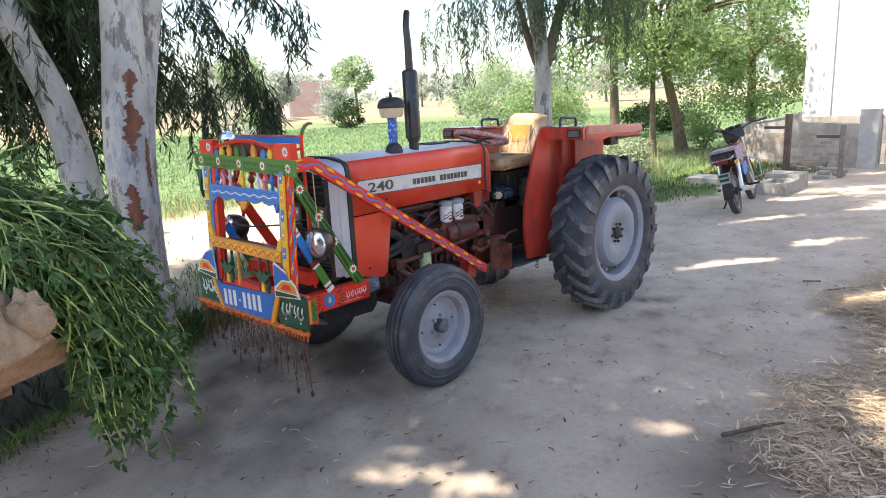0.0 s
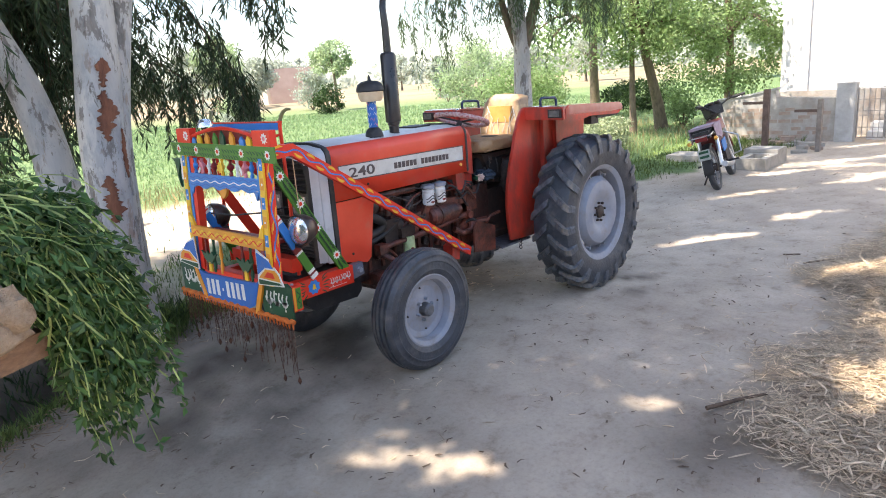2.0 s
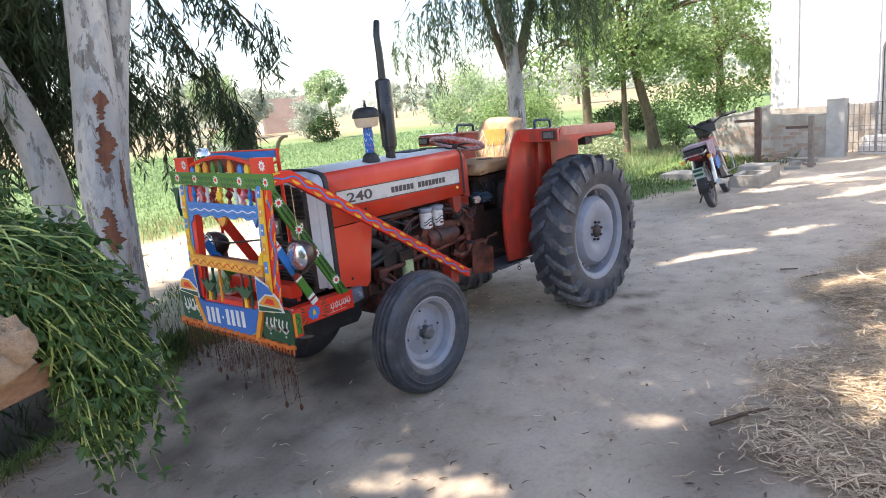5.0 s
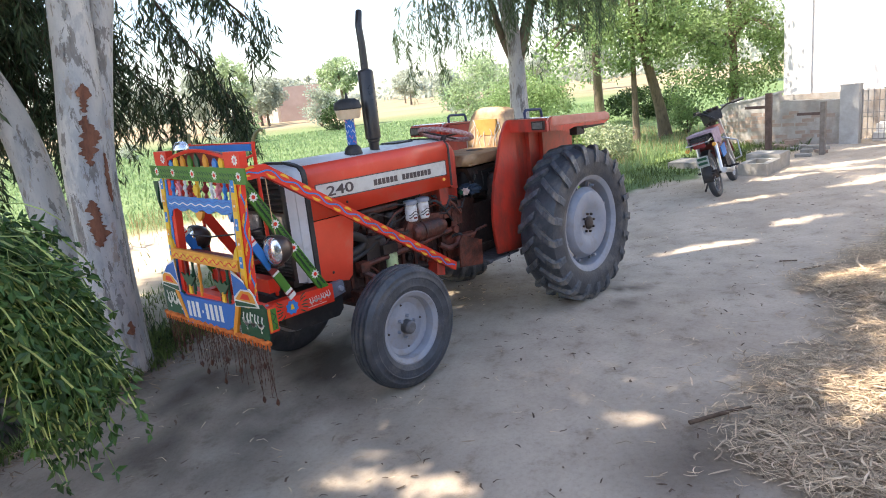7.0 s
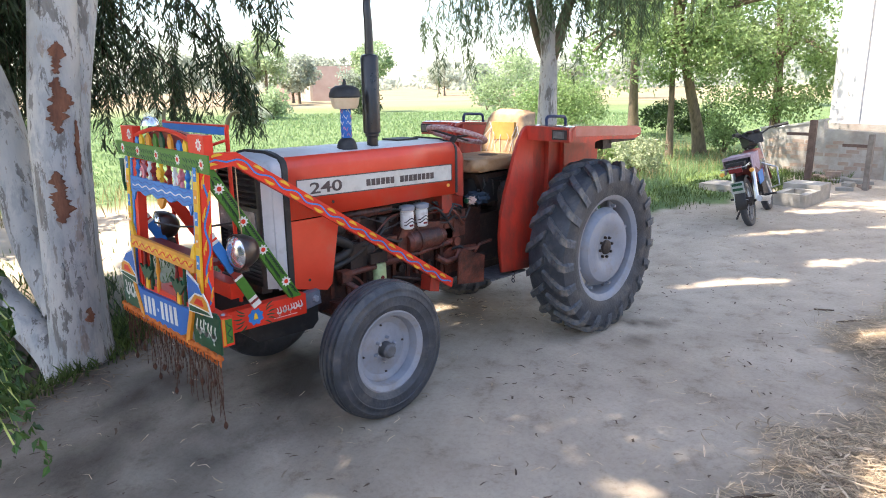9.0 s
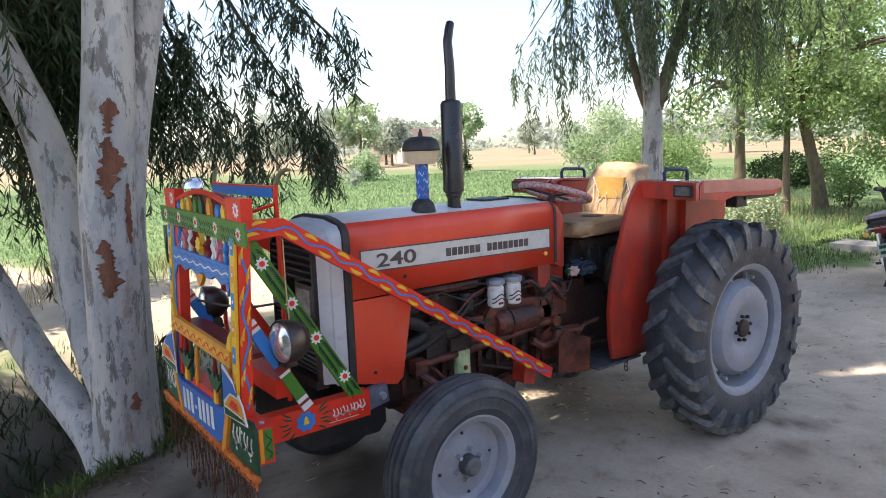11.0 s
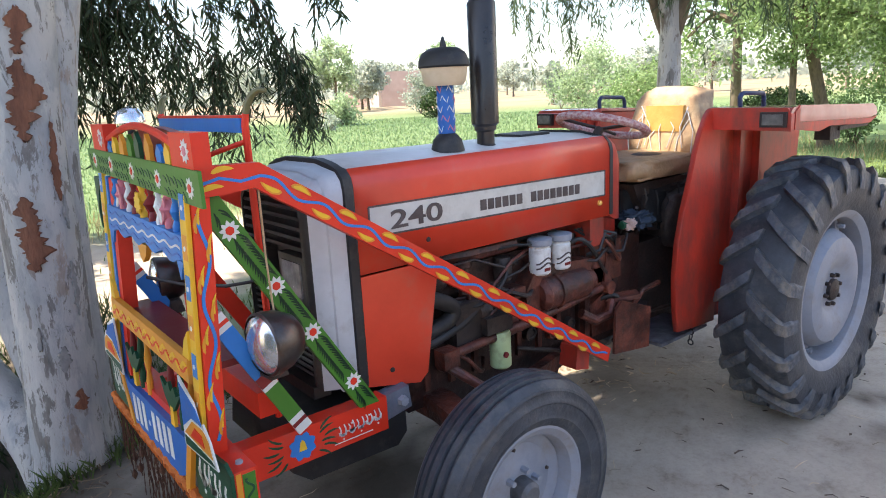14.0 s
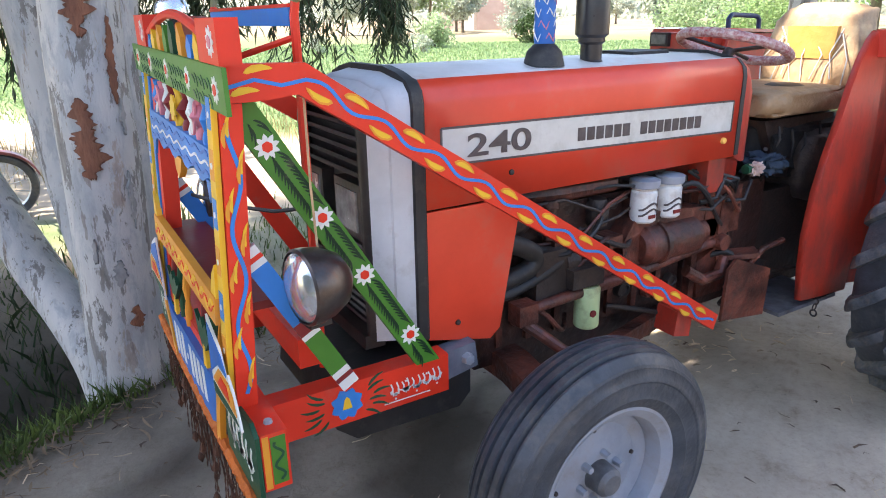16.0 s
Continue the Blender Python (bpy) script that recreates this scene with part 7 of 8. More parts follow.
bush("pale flowering bush at the verge", (7.6, 3.4, 0.0), (0.55, 0.45, 0.8), 26, 0.07, PALE_LEAF, 61)
bush("low green bush below the trees", (9.2, 5.2, 0.0), (0.7, 0.5, 0.7), 20, 0.09, BROAD, 63)
bush("young leafy sapling below the trees", (12.3, 3.7, 0.0), (0.35, 0.35, 1.2), 16, 0.08, BROAD, 65)
bush("dense green hedge bush", (19.5, 8.4, 0.0), (2.6, 0.8, 1.2), 50, 0.12, BROAD_DK, 67)
bush("round green field bush", (12.5, 9.0, 0.0), (1.1, 1.0, 2.0), 40, 0.11, BROAD, 69)
bush("leafy shrub in the field", (17.5, 11.5, 0.0), (1.0, 0.9, 2.0), 40, 0.12, BROAD, 71)
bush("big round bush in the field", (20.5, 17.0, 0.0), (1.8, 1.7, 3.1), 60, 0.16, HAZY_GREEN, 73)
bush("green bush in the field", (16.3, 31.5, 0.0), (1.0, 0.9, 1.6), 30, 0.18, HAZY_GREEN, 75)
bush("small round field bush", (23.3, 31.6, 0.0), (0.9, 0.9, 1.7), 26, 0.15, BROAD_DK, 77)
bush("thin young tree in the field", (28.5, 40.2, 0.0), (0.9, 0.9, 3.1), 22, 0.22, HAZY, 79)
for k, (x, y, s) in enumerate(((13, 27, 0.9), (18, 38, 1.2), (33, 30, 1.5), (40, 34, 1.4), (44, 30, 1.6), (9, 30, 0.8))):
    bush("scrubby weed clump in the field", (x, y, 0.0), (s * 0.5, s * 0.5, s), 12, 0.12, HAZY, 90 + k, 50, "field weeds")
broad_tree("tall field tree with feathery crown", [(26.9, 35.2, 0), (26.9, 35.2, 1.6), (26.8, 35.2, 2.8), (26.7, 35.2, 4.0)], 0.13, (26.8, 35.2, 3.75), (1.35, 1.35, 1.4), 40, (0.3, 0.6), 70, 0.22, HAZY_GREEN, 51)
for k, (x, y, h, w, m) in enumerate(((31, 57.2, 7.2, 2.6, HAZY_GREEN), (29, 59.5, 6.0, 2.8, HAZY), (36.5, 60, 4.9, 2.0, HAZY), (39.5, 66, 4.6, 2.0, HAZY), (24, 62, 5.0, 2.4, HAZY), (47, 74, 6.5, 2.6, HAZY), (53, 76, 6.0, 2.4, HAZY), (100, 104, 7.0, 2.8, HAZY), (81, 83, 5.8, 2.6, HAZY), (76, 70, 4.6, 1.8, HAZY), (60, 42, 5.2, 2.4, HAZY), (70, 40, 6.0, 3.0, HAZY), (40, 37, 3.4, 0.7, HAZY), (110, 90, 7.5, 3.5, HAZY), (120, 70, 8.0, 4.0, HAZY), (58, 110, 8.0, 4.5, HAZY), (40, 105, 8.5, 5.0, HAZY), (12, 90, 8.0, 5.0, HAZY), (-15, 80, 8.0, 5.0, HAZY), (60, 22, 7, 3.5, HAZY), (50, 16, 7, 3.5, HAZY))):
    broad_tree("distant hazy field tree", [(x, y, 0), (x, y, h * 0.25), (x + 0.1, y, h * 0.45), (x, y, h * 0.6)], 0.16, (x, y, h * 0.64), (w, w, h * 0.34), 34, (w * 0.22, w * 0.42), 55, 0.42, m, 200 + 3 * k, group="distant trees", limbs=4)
# belt of far woods, hazy through its pale leaf colour
pos, g = [], np.random.default_rng(77)
for k in range(420):
    a, d = g.uniform(-0.2, 2.2), g.uniform(220, 420)
    pos.append(np.array([d * math.cos(a), d * math.sin(a), 0]) + g.normal(size=(26, 3)) * (4, 4, 0) + np.stack([0 * np.zeros(26), np.zeros(26), g.uniform(0, g.uniform(3, 9), 26)], 1))
pos = np.concatenate(pos)
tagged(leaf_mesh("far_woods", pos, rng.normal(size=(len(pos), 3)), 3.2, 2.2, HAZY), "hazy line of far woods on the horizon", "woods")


# grass and crops
def scatter(n, x0, x1, y0, y1, keep, seed):
    g = np.random.default_rng(seed)
    p = np.stack([g.uniform(x0, x1, n), g.uniform(y0, y1, n)], 1)
    p = p[keep(p[:, 0], p[:, 1], g.random(n))]
    return np.column_stack([p, ground_height(p[:, 0], p[:, 1])])


def verge(x, y, u):
    off = y - lane_edge(x) + 0.12 * np.sin(5 * x) + 0.1 * np.sin(11 * x + 2)
    sand = (off > 1.9) & (off < 5.6) & (x < 3)
    sand = np.where(x < -2.6, off > 3.2, sand | (off > 1.9) & (x < -1.5))
    return (off > 0.0) & (u < np.clip(off * 2.5 + 0.06, 0, 1) * np.where(x < -2.4, 0.5, 1)) & (~sand | (u < 0.02))


p = scatter(60000, -6.5, 13, 0.0, 7.0, verge, 3)
# blades on the sunny ground get the brightened colour
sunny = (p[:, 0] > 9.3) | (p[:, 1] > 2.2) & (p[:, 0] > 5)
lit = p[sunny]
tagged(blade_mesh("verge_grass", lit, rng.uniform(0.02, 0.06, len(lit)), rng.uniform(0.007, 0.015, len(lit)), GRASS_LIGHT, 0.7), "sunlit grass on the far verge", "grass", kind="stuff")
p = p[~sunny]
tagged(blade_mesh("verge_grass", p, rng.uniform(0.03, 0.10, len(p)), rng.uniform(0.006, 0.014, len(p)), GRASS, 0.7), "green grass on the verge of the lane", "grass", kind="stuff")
p = scatter(26000, -6, 14, 2.5, 9.0, lambda x, y, u: (y - lane_edge(x) > 5.0) | ((x > 3.5) & (y - lane_edge(x) > 1.4)) & (u < 0.6), 4)
tagged(blade_mesh("dry_weeds", p[::3], rng.uniform(0.15, 0.38, len(p[::3])), rng.uniform(0.006, 0.012, len(p[::3])), DRYGRASS, 0.6), "dry weeds beside the sandy track", "weeds", kind="stuff")
p = scatter(120000, -14, 34, 7.0, 40, lambda x, y, u: (y - lane_edge(x) > 6.0 + 8 * np.clip((-1.5 - x) / 3.5, 0, 1)) & (np.hypot(x, y) < 42) & (u < np.clip(14 / np.hypot(x + 4, y + 3), 0, 1)), 5)
d = np.hypot(p[:, 0], p[:, 1])
tagged(blade_mesh("field_crop", p, rng.uniform(0.04, 0.13, len(p)), 0.008 + 0.0016 * d, CROP, 0.8), "bright green fodder crop in the field", "crop", kind="stuff")
q = scatter(5000, 7.3, 10.1, 0.25, 1.7, lambda x, y, u: u < 0.5 + 0.3 * np.sin(3 * x + 2 * y), 16)
tagged(blade_mesh("verge_grass", q, rng.uniform(0.05, 0.16, len(q)), rng.uniform(0.006, 0.012, len(q)), GRASS, 0.8), "green grass at the foot of the low wall", "grass", kind="stuff")
q = scatter(15000, -5.6, -1.8, 0.2, 2.6, lambda x, y, u: (np.abs(y - lane_edge(x) - 0.16) < 0.10 + 0.20 * u) | ((np.hypot(x + 2.95, y - 1.45) < 0.75) & (y - lane_edge(x) > -0.03) & (u < 0.6)), 18)
q = np.concatenate([q, scatter(6000, -2.7, -0.9, 1.3, 2.9, lambda x, y, u: (y - lane_edge(x) > 0.02) & (y - lane_edge(x) < 0.75) & (u < 0.75), 22), scatter(2200, -4.2, -2.5, 0.5, 1.6, lambda x, y, u: (np.abs(y - lane_edge(x) - 0.02) < 0.16 * u + 0.03), 24)])
d = scatter(9000, -6.5, -2.0, 0.4, 4.5, lambda x, y, u: (y - lane_edge(x) > 0.15) & (y - lane_edge(x) < 2.6) & (x < -2.2) & (u < 0.75), 21)
# blades darkened in colour for the shade of the ditch
tagged(blade_mesh("ditch_weeds", d, rng.uniform(0.05, 0.20, len(d)), rng.uniform(0.008, 0.020, len(d)), DARK_GRASS, 1.1), "weeds in the ditch, coloured dark for its shade", "weeds", kind="stuff")
tagged(blade_mesh("bank_weeds", q, rng.uniform(0.03, 0.12, len(q)), rng.uniform(0.006, 0.016, len(q)), GRASS, 1.0), "low weeds along the bank round the tree foot", "weeds", kind="stuff")
p = scatter(9000, 5, 13, 2.0, 6.0, lambda x, y, u: (y > 1.6 + 0.1 * x), 6)
tagged(blade_mesh("field_crop", p, rng.uniform(0.08, 0.2, len(p)), 0.02, CROP, 0.8), "bright green crop strip below the trees", "crop", kind="stuff")


def straw_mesh(name, base, length, width, mat, lift, seed):
    g = np.random.default_rng(seed)
    n = len(base)
    a = g.uniform(0, 2 * np.pi, n)
    d = np.stack([np.cos(a), np.sin(a), g.normal(size=n) * 0.12], 1)
    s = np.stack([-np.sin(a), np.cos(a), 0 * a], 1) * (width / 2)[:, None]
    bend = np.stack([-np.sin(a), np.cos(a), 0 * a], 1) * (g.normal(size=n) * 0.18 * length)[:, None]
    base = base + (0, 0, 0.006) + np.stack([0 * a, 0 * a, g.random(n) * lift], 1)
    L = length[:, None]
    tilt = np.stack([0 * a, 0 * a, np.full(n, 0.004)], 1)
    v = np.stack([base - d * L / 2 - s, base - d * L / 2 + s, base + bend + s + tilt, base + d * L / 2, base + bend - s + tilt], 1)
    v[:, :, 2] = np.maximum(v[:, :, 2], base[:, None, 2] - 0.004)
    me = bpy.data.meshes.new(name)
    me.from_pydata(v.reshape(-1, 3).tolist(), [], np.arange(5 * n).reshape(-1, 5).tolist())
    return mesh_object(name, me, mat)


def crescent_mesh(name, base, length, width, mat, lift, seed):
    """Dry sickle-shaped leaves lying about, each a tapered strip bent along an arc."""
    g = np.random.default_rng(seed)
    n, m = len(base), 5
    a, bend, tip = g.uniform(0, 2 * np.pi, n), g.normal(size=n) * 0.9, g.normal(size=n) * 0.16
    base = base + np.stack([0 * a, 0 * a, 0.005 + g.random(n) * lift], 1)
    rows = []
    for i in range(m):
        f = i / (m - 1) - 0.5
        ang = a + bend * f
        c = base + np.stack([np.cos(a + bend * f * 0.5) * length * f, np.sin(a + bend * f * 0.5) * length * f, np.abs(tip) * length * (f + 0.5) * 0.6 + 0.002], 1)
        w = width * (0.12 + 0.88 * math.sin(math.pi * (0.08 + 0.84 * i / (m - 1)))) / 2
        sd = np.stack([-np.sin(ang), np.cos(ang), tip], 1) * w[:, None]
        rows += [c - sd, c + sd]
    v = np.stack(rows, 1)
    v[:, :, 2] = np.maximum(v[:, :, 2], base[:, None, 2] - 0.003)
    k = np.arange(n)[:, None] * 2 * m
    f = np.concatenate([np.concatenate([k + 2 * i, k + 2 * i + 1, k + 2 * i + 3, k + 2 * i + 2], 1) for i in range(m - 1)])
    me = bpy.data.meshes.new(name)
    me.from_pydata(v.reshape(-1, 3).tolist(), [], f.tolist())
    return mesh_object(name, me, mat)


def on_straw(x, y, u):
    return u < np.clip((straw_edge(x) - y) * 2.2 + 0.05 * (y < straw_edge(x) + 0.35), 0, 1) * np.clip((x + 2.5) * 1.5, 0.0, 1)


def straw_fringe(x, y, u):
    off = y - straw_edge(x)
    return (u < np.clip(0.30 - 0.46 * off, 0, 0.3) * (0.45 + 0.55 * np.sin(4.1 * x + 2.3 * y) ** 2)) & (off > -0.1) & (x > -2.5)


p = scatter(92000, -2.6, 6.5, -4.9, -1.7, on_straw, 7)
tagged(straw_mesh("straw_litter", p, rng.uniform(0.04, 0.20, len(p)), rng.uniform(0.002, 0.0055, len(p)), STRAW, 0.045, 8), "loose pale straw strewn along the lane", "straw", kind="stuff")
p = np.concatenate([scatter(9000, -2.6, 4.5, -4.4, -1.3, straw_fringe, 9), scatter(26000, -2.6, 3.5, -4.2, -1.7, on_straw, 29)])
tagged(crescent_mesh("fallen_leaves", p, rng.uniform(0.04, 0.115, len(p)), rng.uniform(0.005, 0.011, len(p)), DEADLEAF, 0.045, 10), "dry curled eucalyptus leaves on the dirt and straw", "leaves", kind="stuff")
p = scatter(420, 0.6, 4.5, -4.2, -2.4, lambda x, y, u: y < straw_edge(x) - 0.25, 33)
tagged(straw_mesh("straw_stalks", p, rng.uniform(0.35, 0.85, len(p)), rng.uniform(0.008, 0.016, len(p)), STRAW, 0.09, 34), "long dry stalks lying on the straw", "stalks", kind="stuff")
p = scatter(1900, -4.4, 6.5, -3.0, 1.6, lambda x, y, u: (y < lane_edge(x) - 0.05) & (u < 0.42), 11)
tagged(straw_mesh("lane_litter", p, rng.uniform(0.02, 0.11, len(p)), rng.uniform(0.003, 0.009, len(p)), STRAW, 0.004, 12), "scattered straw bits and leaves on the lane", "litter", kind="stuff")
p = scatter(2600, -4.6, -2.0, -0.1, 1.9, lambda x, y, u: (np.abs(y - lane_edge(x) + 0.05) < 0.12 + 0.28 * u), 19)
tagged(crescent_mesh("bank_litter", p, rng.uniform(0.04, 0.11, len(p)), rng.uniform(0.005, 0.012, len(p)), TWIG_LEAF, 0.02, 20), "dry leaves and twigs at the foot of the tree", "litter", kind="stuff")
p = scatter(2600, -4.4, 6.5, -3.4, 1.6, lambda x, y, u: (y < lane_edge(x) - 0.05) & (u < 0.35), 13)
tagged(straw_mesh("twig_litter", p, rng.uniform(0.015, 0.06, len(p)), rng.uniform(0.004, 0.014, len(p)), TWIG, 0.003, 14), "dark twigs and crumbs on the lane", "litter", kind="stuff")
p = scatter(420, -1.15, -0.10, -0.05, 0.85, lambda x, y, u: u < 0.15 + 0.85 * np.exp(-((x + 0.6) / 0.3) ** 2 - ((y - 0.42) / 0.2) ** 2), 31)
tagged(straw_mesh("wood_chips", p, rng.uniform(0.02, 0.09, len(p)), rng.uniform(0.006, 0.022, len(p)), STRAW, 0.004, 32), "pale wood chips under the tractor", "litter", kind="stuff")
for label, pts, r in (("dark broken stick lying on the straw", [(-1.66, -2.28, 0.035), (-1.5, -2.38, 0.042), (-1.36, -2.49, 0.05)], 0.012), ("thin grey stick lying on the lane", [(1.30, -1.98, 0.02), (1.45, -2.10, 0.025), (1.62, -2.23, 0.02)], 0.008), ("short twig on the lane", [(1.52, -1.75, 0.015), (1.58, -1.88, 0.02)], 0.007)):
    st = thing("stick", label, "stick")
    part("stick_wood", tube(B(), pts, [r, r * 0.9, r * 0.6][:len(pts)], 7), TWIG, st)


# ---- cart with cut fodder ----
WOOD = material("weathered_plank", (0.20, 0.105, 0.055), (0.36, 0.21, 0.12), 5, 0.65, 0.85, bump=0.5, bscale=18, dirt=(0.12, 0.075, 0.05), dscale=6, damount=0.4, stretch=(1, 6, 6))
JUTE = material("coarse_jute_sacking", (0.28, 0.185, 0.11), (0.45, 0.33, 0.22), 22, 0.95, bump=1.0, bscale=180, dirt=(0.20, 0.13, 0.08), dscale=6, damount=0.4)
STEM = material("green_fodder_stem", (0.17, 0.26, 0.06), (0.46, 0.52, 0.18), 4, 0.5, through=0.2, vary=0.45)
CLOVER = material("fodder_leaf", (0.028, 0.075, 0.018), (0.09, 0.175, 0.042), 4, 0.45, 0.6, through=0.25, vary=0.45)
CORE = material("dark_matted_fodder", (0.012, 0.03, 0.008), (0.04, 0.075, 0.018), 20, 0.9, bump=1.0, bscale=40)
GALV = material("dusty_grey_concrete", (0.24, 0.225, 0.20), (0.35, 0.33, 0.295), 6, 0.9, bump=0.5, bscale=40, dirt=(0.20, 0.18, 0.15), dscale=4, damount=0.4)

cart = thing("farm_cart", "low wooden farm cart with plank bed and rubber wheels", "cart")
A, D = np.array([-5.72, -1.73, 0.085]), np.array([0.915, 0.403, 0.0])      # rail start and way; the bed lies to its left
N = np.array([-0.403, 0.915, 0.0])
for k in range(7):
    a = A + N * (0.05 + 0.155 * k) + (0, 0, 0.955)
    part("bed_plank", bevelled(bar(B(), a, a + D * 1.55, 0.145, 0.03), 0.004, 1), WOOD, cart)
for off in (0.0, 1.06):
    a = A + N * off + (0, 0, 0.975)
    part("side_rail", bevelled(bar(B(), a - D * 0.1, a + D * 1.62, 0.06, 0.085), 0.006), WOOD, cart, "worn brown wooden side rail")
for off in (0.15, 0.9):
    a = A + N * off + (0, 0, 0.89)
    part("bearer", bevelled(bar(B(), a, a + D * 1.5, 0.07, 0.09), 0.006), WOOD, cart)
    b = A + N * off + (0, 0, 0.86)
    part("shaft", bevelled(bar(B(), b, b - D * 1.2 + (0, 0, -0.1), 0.06, 0.06), 0.008), WOOD, cart)
mid = A + D * 0.55 + (0, 0, 0.34)
part("axle", tube(B(), [mid + N * 0.16, mid + N * 0.94], 0.03, 10), IRON, cart)
for off in (0.24, 0.86):
    c = mid + N * off
    for a in (0.0,):
        part("axle_post", bevelled(bar(B(), c + (0, 0, 0.0), c + (0, 0, 0.52), 0.06, 0.06, (1, 0, 0)), 0.006), WOOD, cart)
for off in (0.16, 0.94):
    c = mid + N * off
    ang = math.atan2(N[1], N[0])
    w = part("cart_wheel", lathe(B(), [(0.0, -0.03), (0.12, -0.03), (0.2, -0.05), (0.215, -0.05), (0.215, 0.05), (0.2, 0.05), (0.12, 0.03), (0.0, 0.03)], (0, 0, 0), "x", 24), SILVER, cart)
    w.matrix_basis = Matrix.Translation(c) @ Matrix.Rotation(ang, 4, "Z")
    part("tyre", lathe(B(), [(0.21, -0.05), (0.25, -0.07), (0.31, -0.065), (0.335, -0.03), (0.335, 0.03), (0.31, 0.065), (0.25, 0.07), (0.21, 0.05)], (0, 0, 0), "x", 32, closed=True), TYRE, w)


def lumpy(name, centre, size, mat, parent, lump, seed, sub=4, label=""):
    bm = B()
    bmesh.ops.create_icosphere(bm, subdivisions=sub, radius=1)
    for v in bm.verts:
        k = 1 + lump * noise.fractal(v.co * 2.2 + Vector((seed, 0, 0)), 0.9, 2.0, 4)
        v.co = Vector(centre) + Vector((v.co.x * size[0] * k, v.co.y * size[1] * k, v.co.z * size[2] * (k if v.co.z > 0 else 0.55)))
    return part(name, bm, mat, parent, label, smooth=60)


sack = thing("jute_sack", "tied brown jute sack lying on the cart bed", "sack")
lumpy("sack_body", (-4.62, -1.20, 1.165), (0.29, 0.16, 0.18), JUTE, sack, 0.20, 2)
lumpy("sack_ear", (-4.36, -1.24, 1.20), (0.07, 0.05, 0.10), JUTE, sack, 0.5, 9, 3, "frayed open end")

fodder = thing("fodder_heap", "fresh green cut fodder heaped over the cart side", "fodder")
FC, FS = np.array([-4.32, -0.60, 1.21]), np.array([0.47, 0.50, 0.40])
lumpy("heap_core", tuple(FC), (FS[0] * 0.84, FS[1] * 0.84, FS[2] * 0.84), CORE, fodder, 0.25, 5)
g = np.random.default_rng(91)
v, f, lp, lw, ls = [], [], [], [], []
for k in range(3200):
    d = unit(g.normal(size=3))
    if d[2] < -0.55:
        continue
    bulge = 1 + 0.13 * math.sin(5 * d[0] + 3 * d[2]) + 0.10 * math.sin(7 * d[1] + 1)
    p = FC + d * FS * g.uniform(0.80, 1.02) * bulge
    out = unit(d * (1, 1, 0.2))
    hang = max(0.0, 0.75 - d[2])
    along = unit(np.cross(d, (0, 0, 1)) * g.normal() * 1.0 + out * g.uniform(0.1, 0.7) + np.array([0.35, -0.1, 0]) + np.array([0, 0, (-0.20 if d[2] > 0.45 else -0.35) - 0.7 * hang]))
    n, step = 6, g.uniform(0.03, 0.075 if d[2] > 0.3 else 0.09)
    pts = [p - along * step]
    for i in range(n):
        along = unit(along + np.array([0, 0, -0.22 - 0.25 * hang]) + g.normal(size=3) * 0.22)
        q = pts[-1] + along * step
        if q[2] < 1.16 and q[0] < -4.85 + 0.258 * (q[1] + 3.47):
            break
        rel = (q - FC) / FS
        if np.linalg.norm(rel) < 0.86 and q[2] > FC[2] - 0.2:
            q = FC + rel / np.linalg.norm(rel) * 0.88 * FS
        pts.append(q)
    s = unit(np.cross(along, unit(g.normal(size=3)))) * g.uniform(0.0018, 0.0040)
    for a, b in zip(pts, pts[1:]):
        j = len(v)
        v += [a - s, a + s, b + s, b - s]
        f.append((j, j + 1, j + 2, j + 3))
    if g.random() < 0.5 + 0.5 * (d[2] < 0.4):
        for q in pts[1:]:
            for _ in range(3):
                lp.append(q)
                lw.append(g.normal(size=3) * 0.9 + along + (0, 0, -0.3))
                ls.append(g.uniform(0.028, 0.062))
tagged(raw("stems", v, f, STEM, fodder), kind="stuff").name = "fodder_stem"
leaf_mesh("fodder_leaf", np.array(lp), np.array(lw), np.array(ls), np.array(ls) * 0.45, CLOVER, fodder, curl=0.15)
# trailing strands below the heap
v, f, lp, lw, ls = [], [], [], [], []
for k in range(210):
    a = g.uniform(-1.15, 1.2)
    p = FC + np.array([math.cos(a) * FS[0] * 0.97, math.sin(a) * FS[1] * 0.97, g.uniform(-0.22, 0.1)])
    q, along = p.copy(), np.array([math.cos(a) * 0.6, math.sin(a) * 0.6, -0.5])
    n = int(g.uniform(2, 6) * (2.2 if k % 40 == 0 else 1))
    s = unit(g.normal(size=3)) * 0.002
    for i in range(n):
        along = unit(along + (0, 0, -0.35) + g.normal(size=3) * 0.1)
        q2 = q + along * 0.055
        if np.hypot(*((q2 - FC)[:2] / FS[:2])) < 1.0:
            q2[:2] = FC[:2] + (q2 - FC)[:2] / np.hypot(*((q2 - FC)[:2] / FS[:2])) * 1.0
        j = len(v)
        v += [q - s, q + s, q2 + s, q2 - s]
        f.append((j, j + 1, j + 2, j + 3))
        q = q2
        for _ in range(4):
            lp.append(q)
            lw.append(g.normal(size=3) * 0.7 + (0, 0, -0.8))
            ls.append(g.uniform(0.03, 0.065))
tagged(raw("trailing_stem", v, f, STEM, fodder), kind="stuff")
leaf_mesh("trailing_leaf", np.array(lp), np.array(lw), np.array(ls), np.array(ls) * 0.45, CLOVER, fodder, curl=0.15)


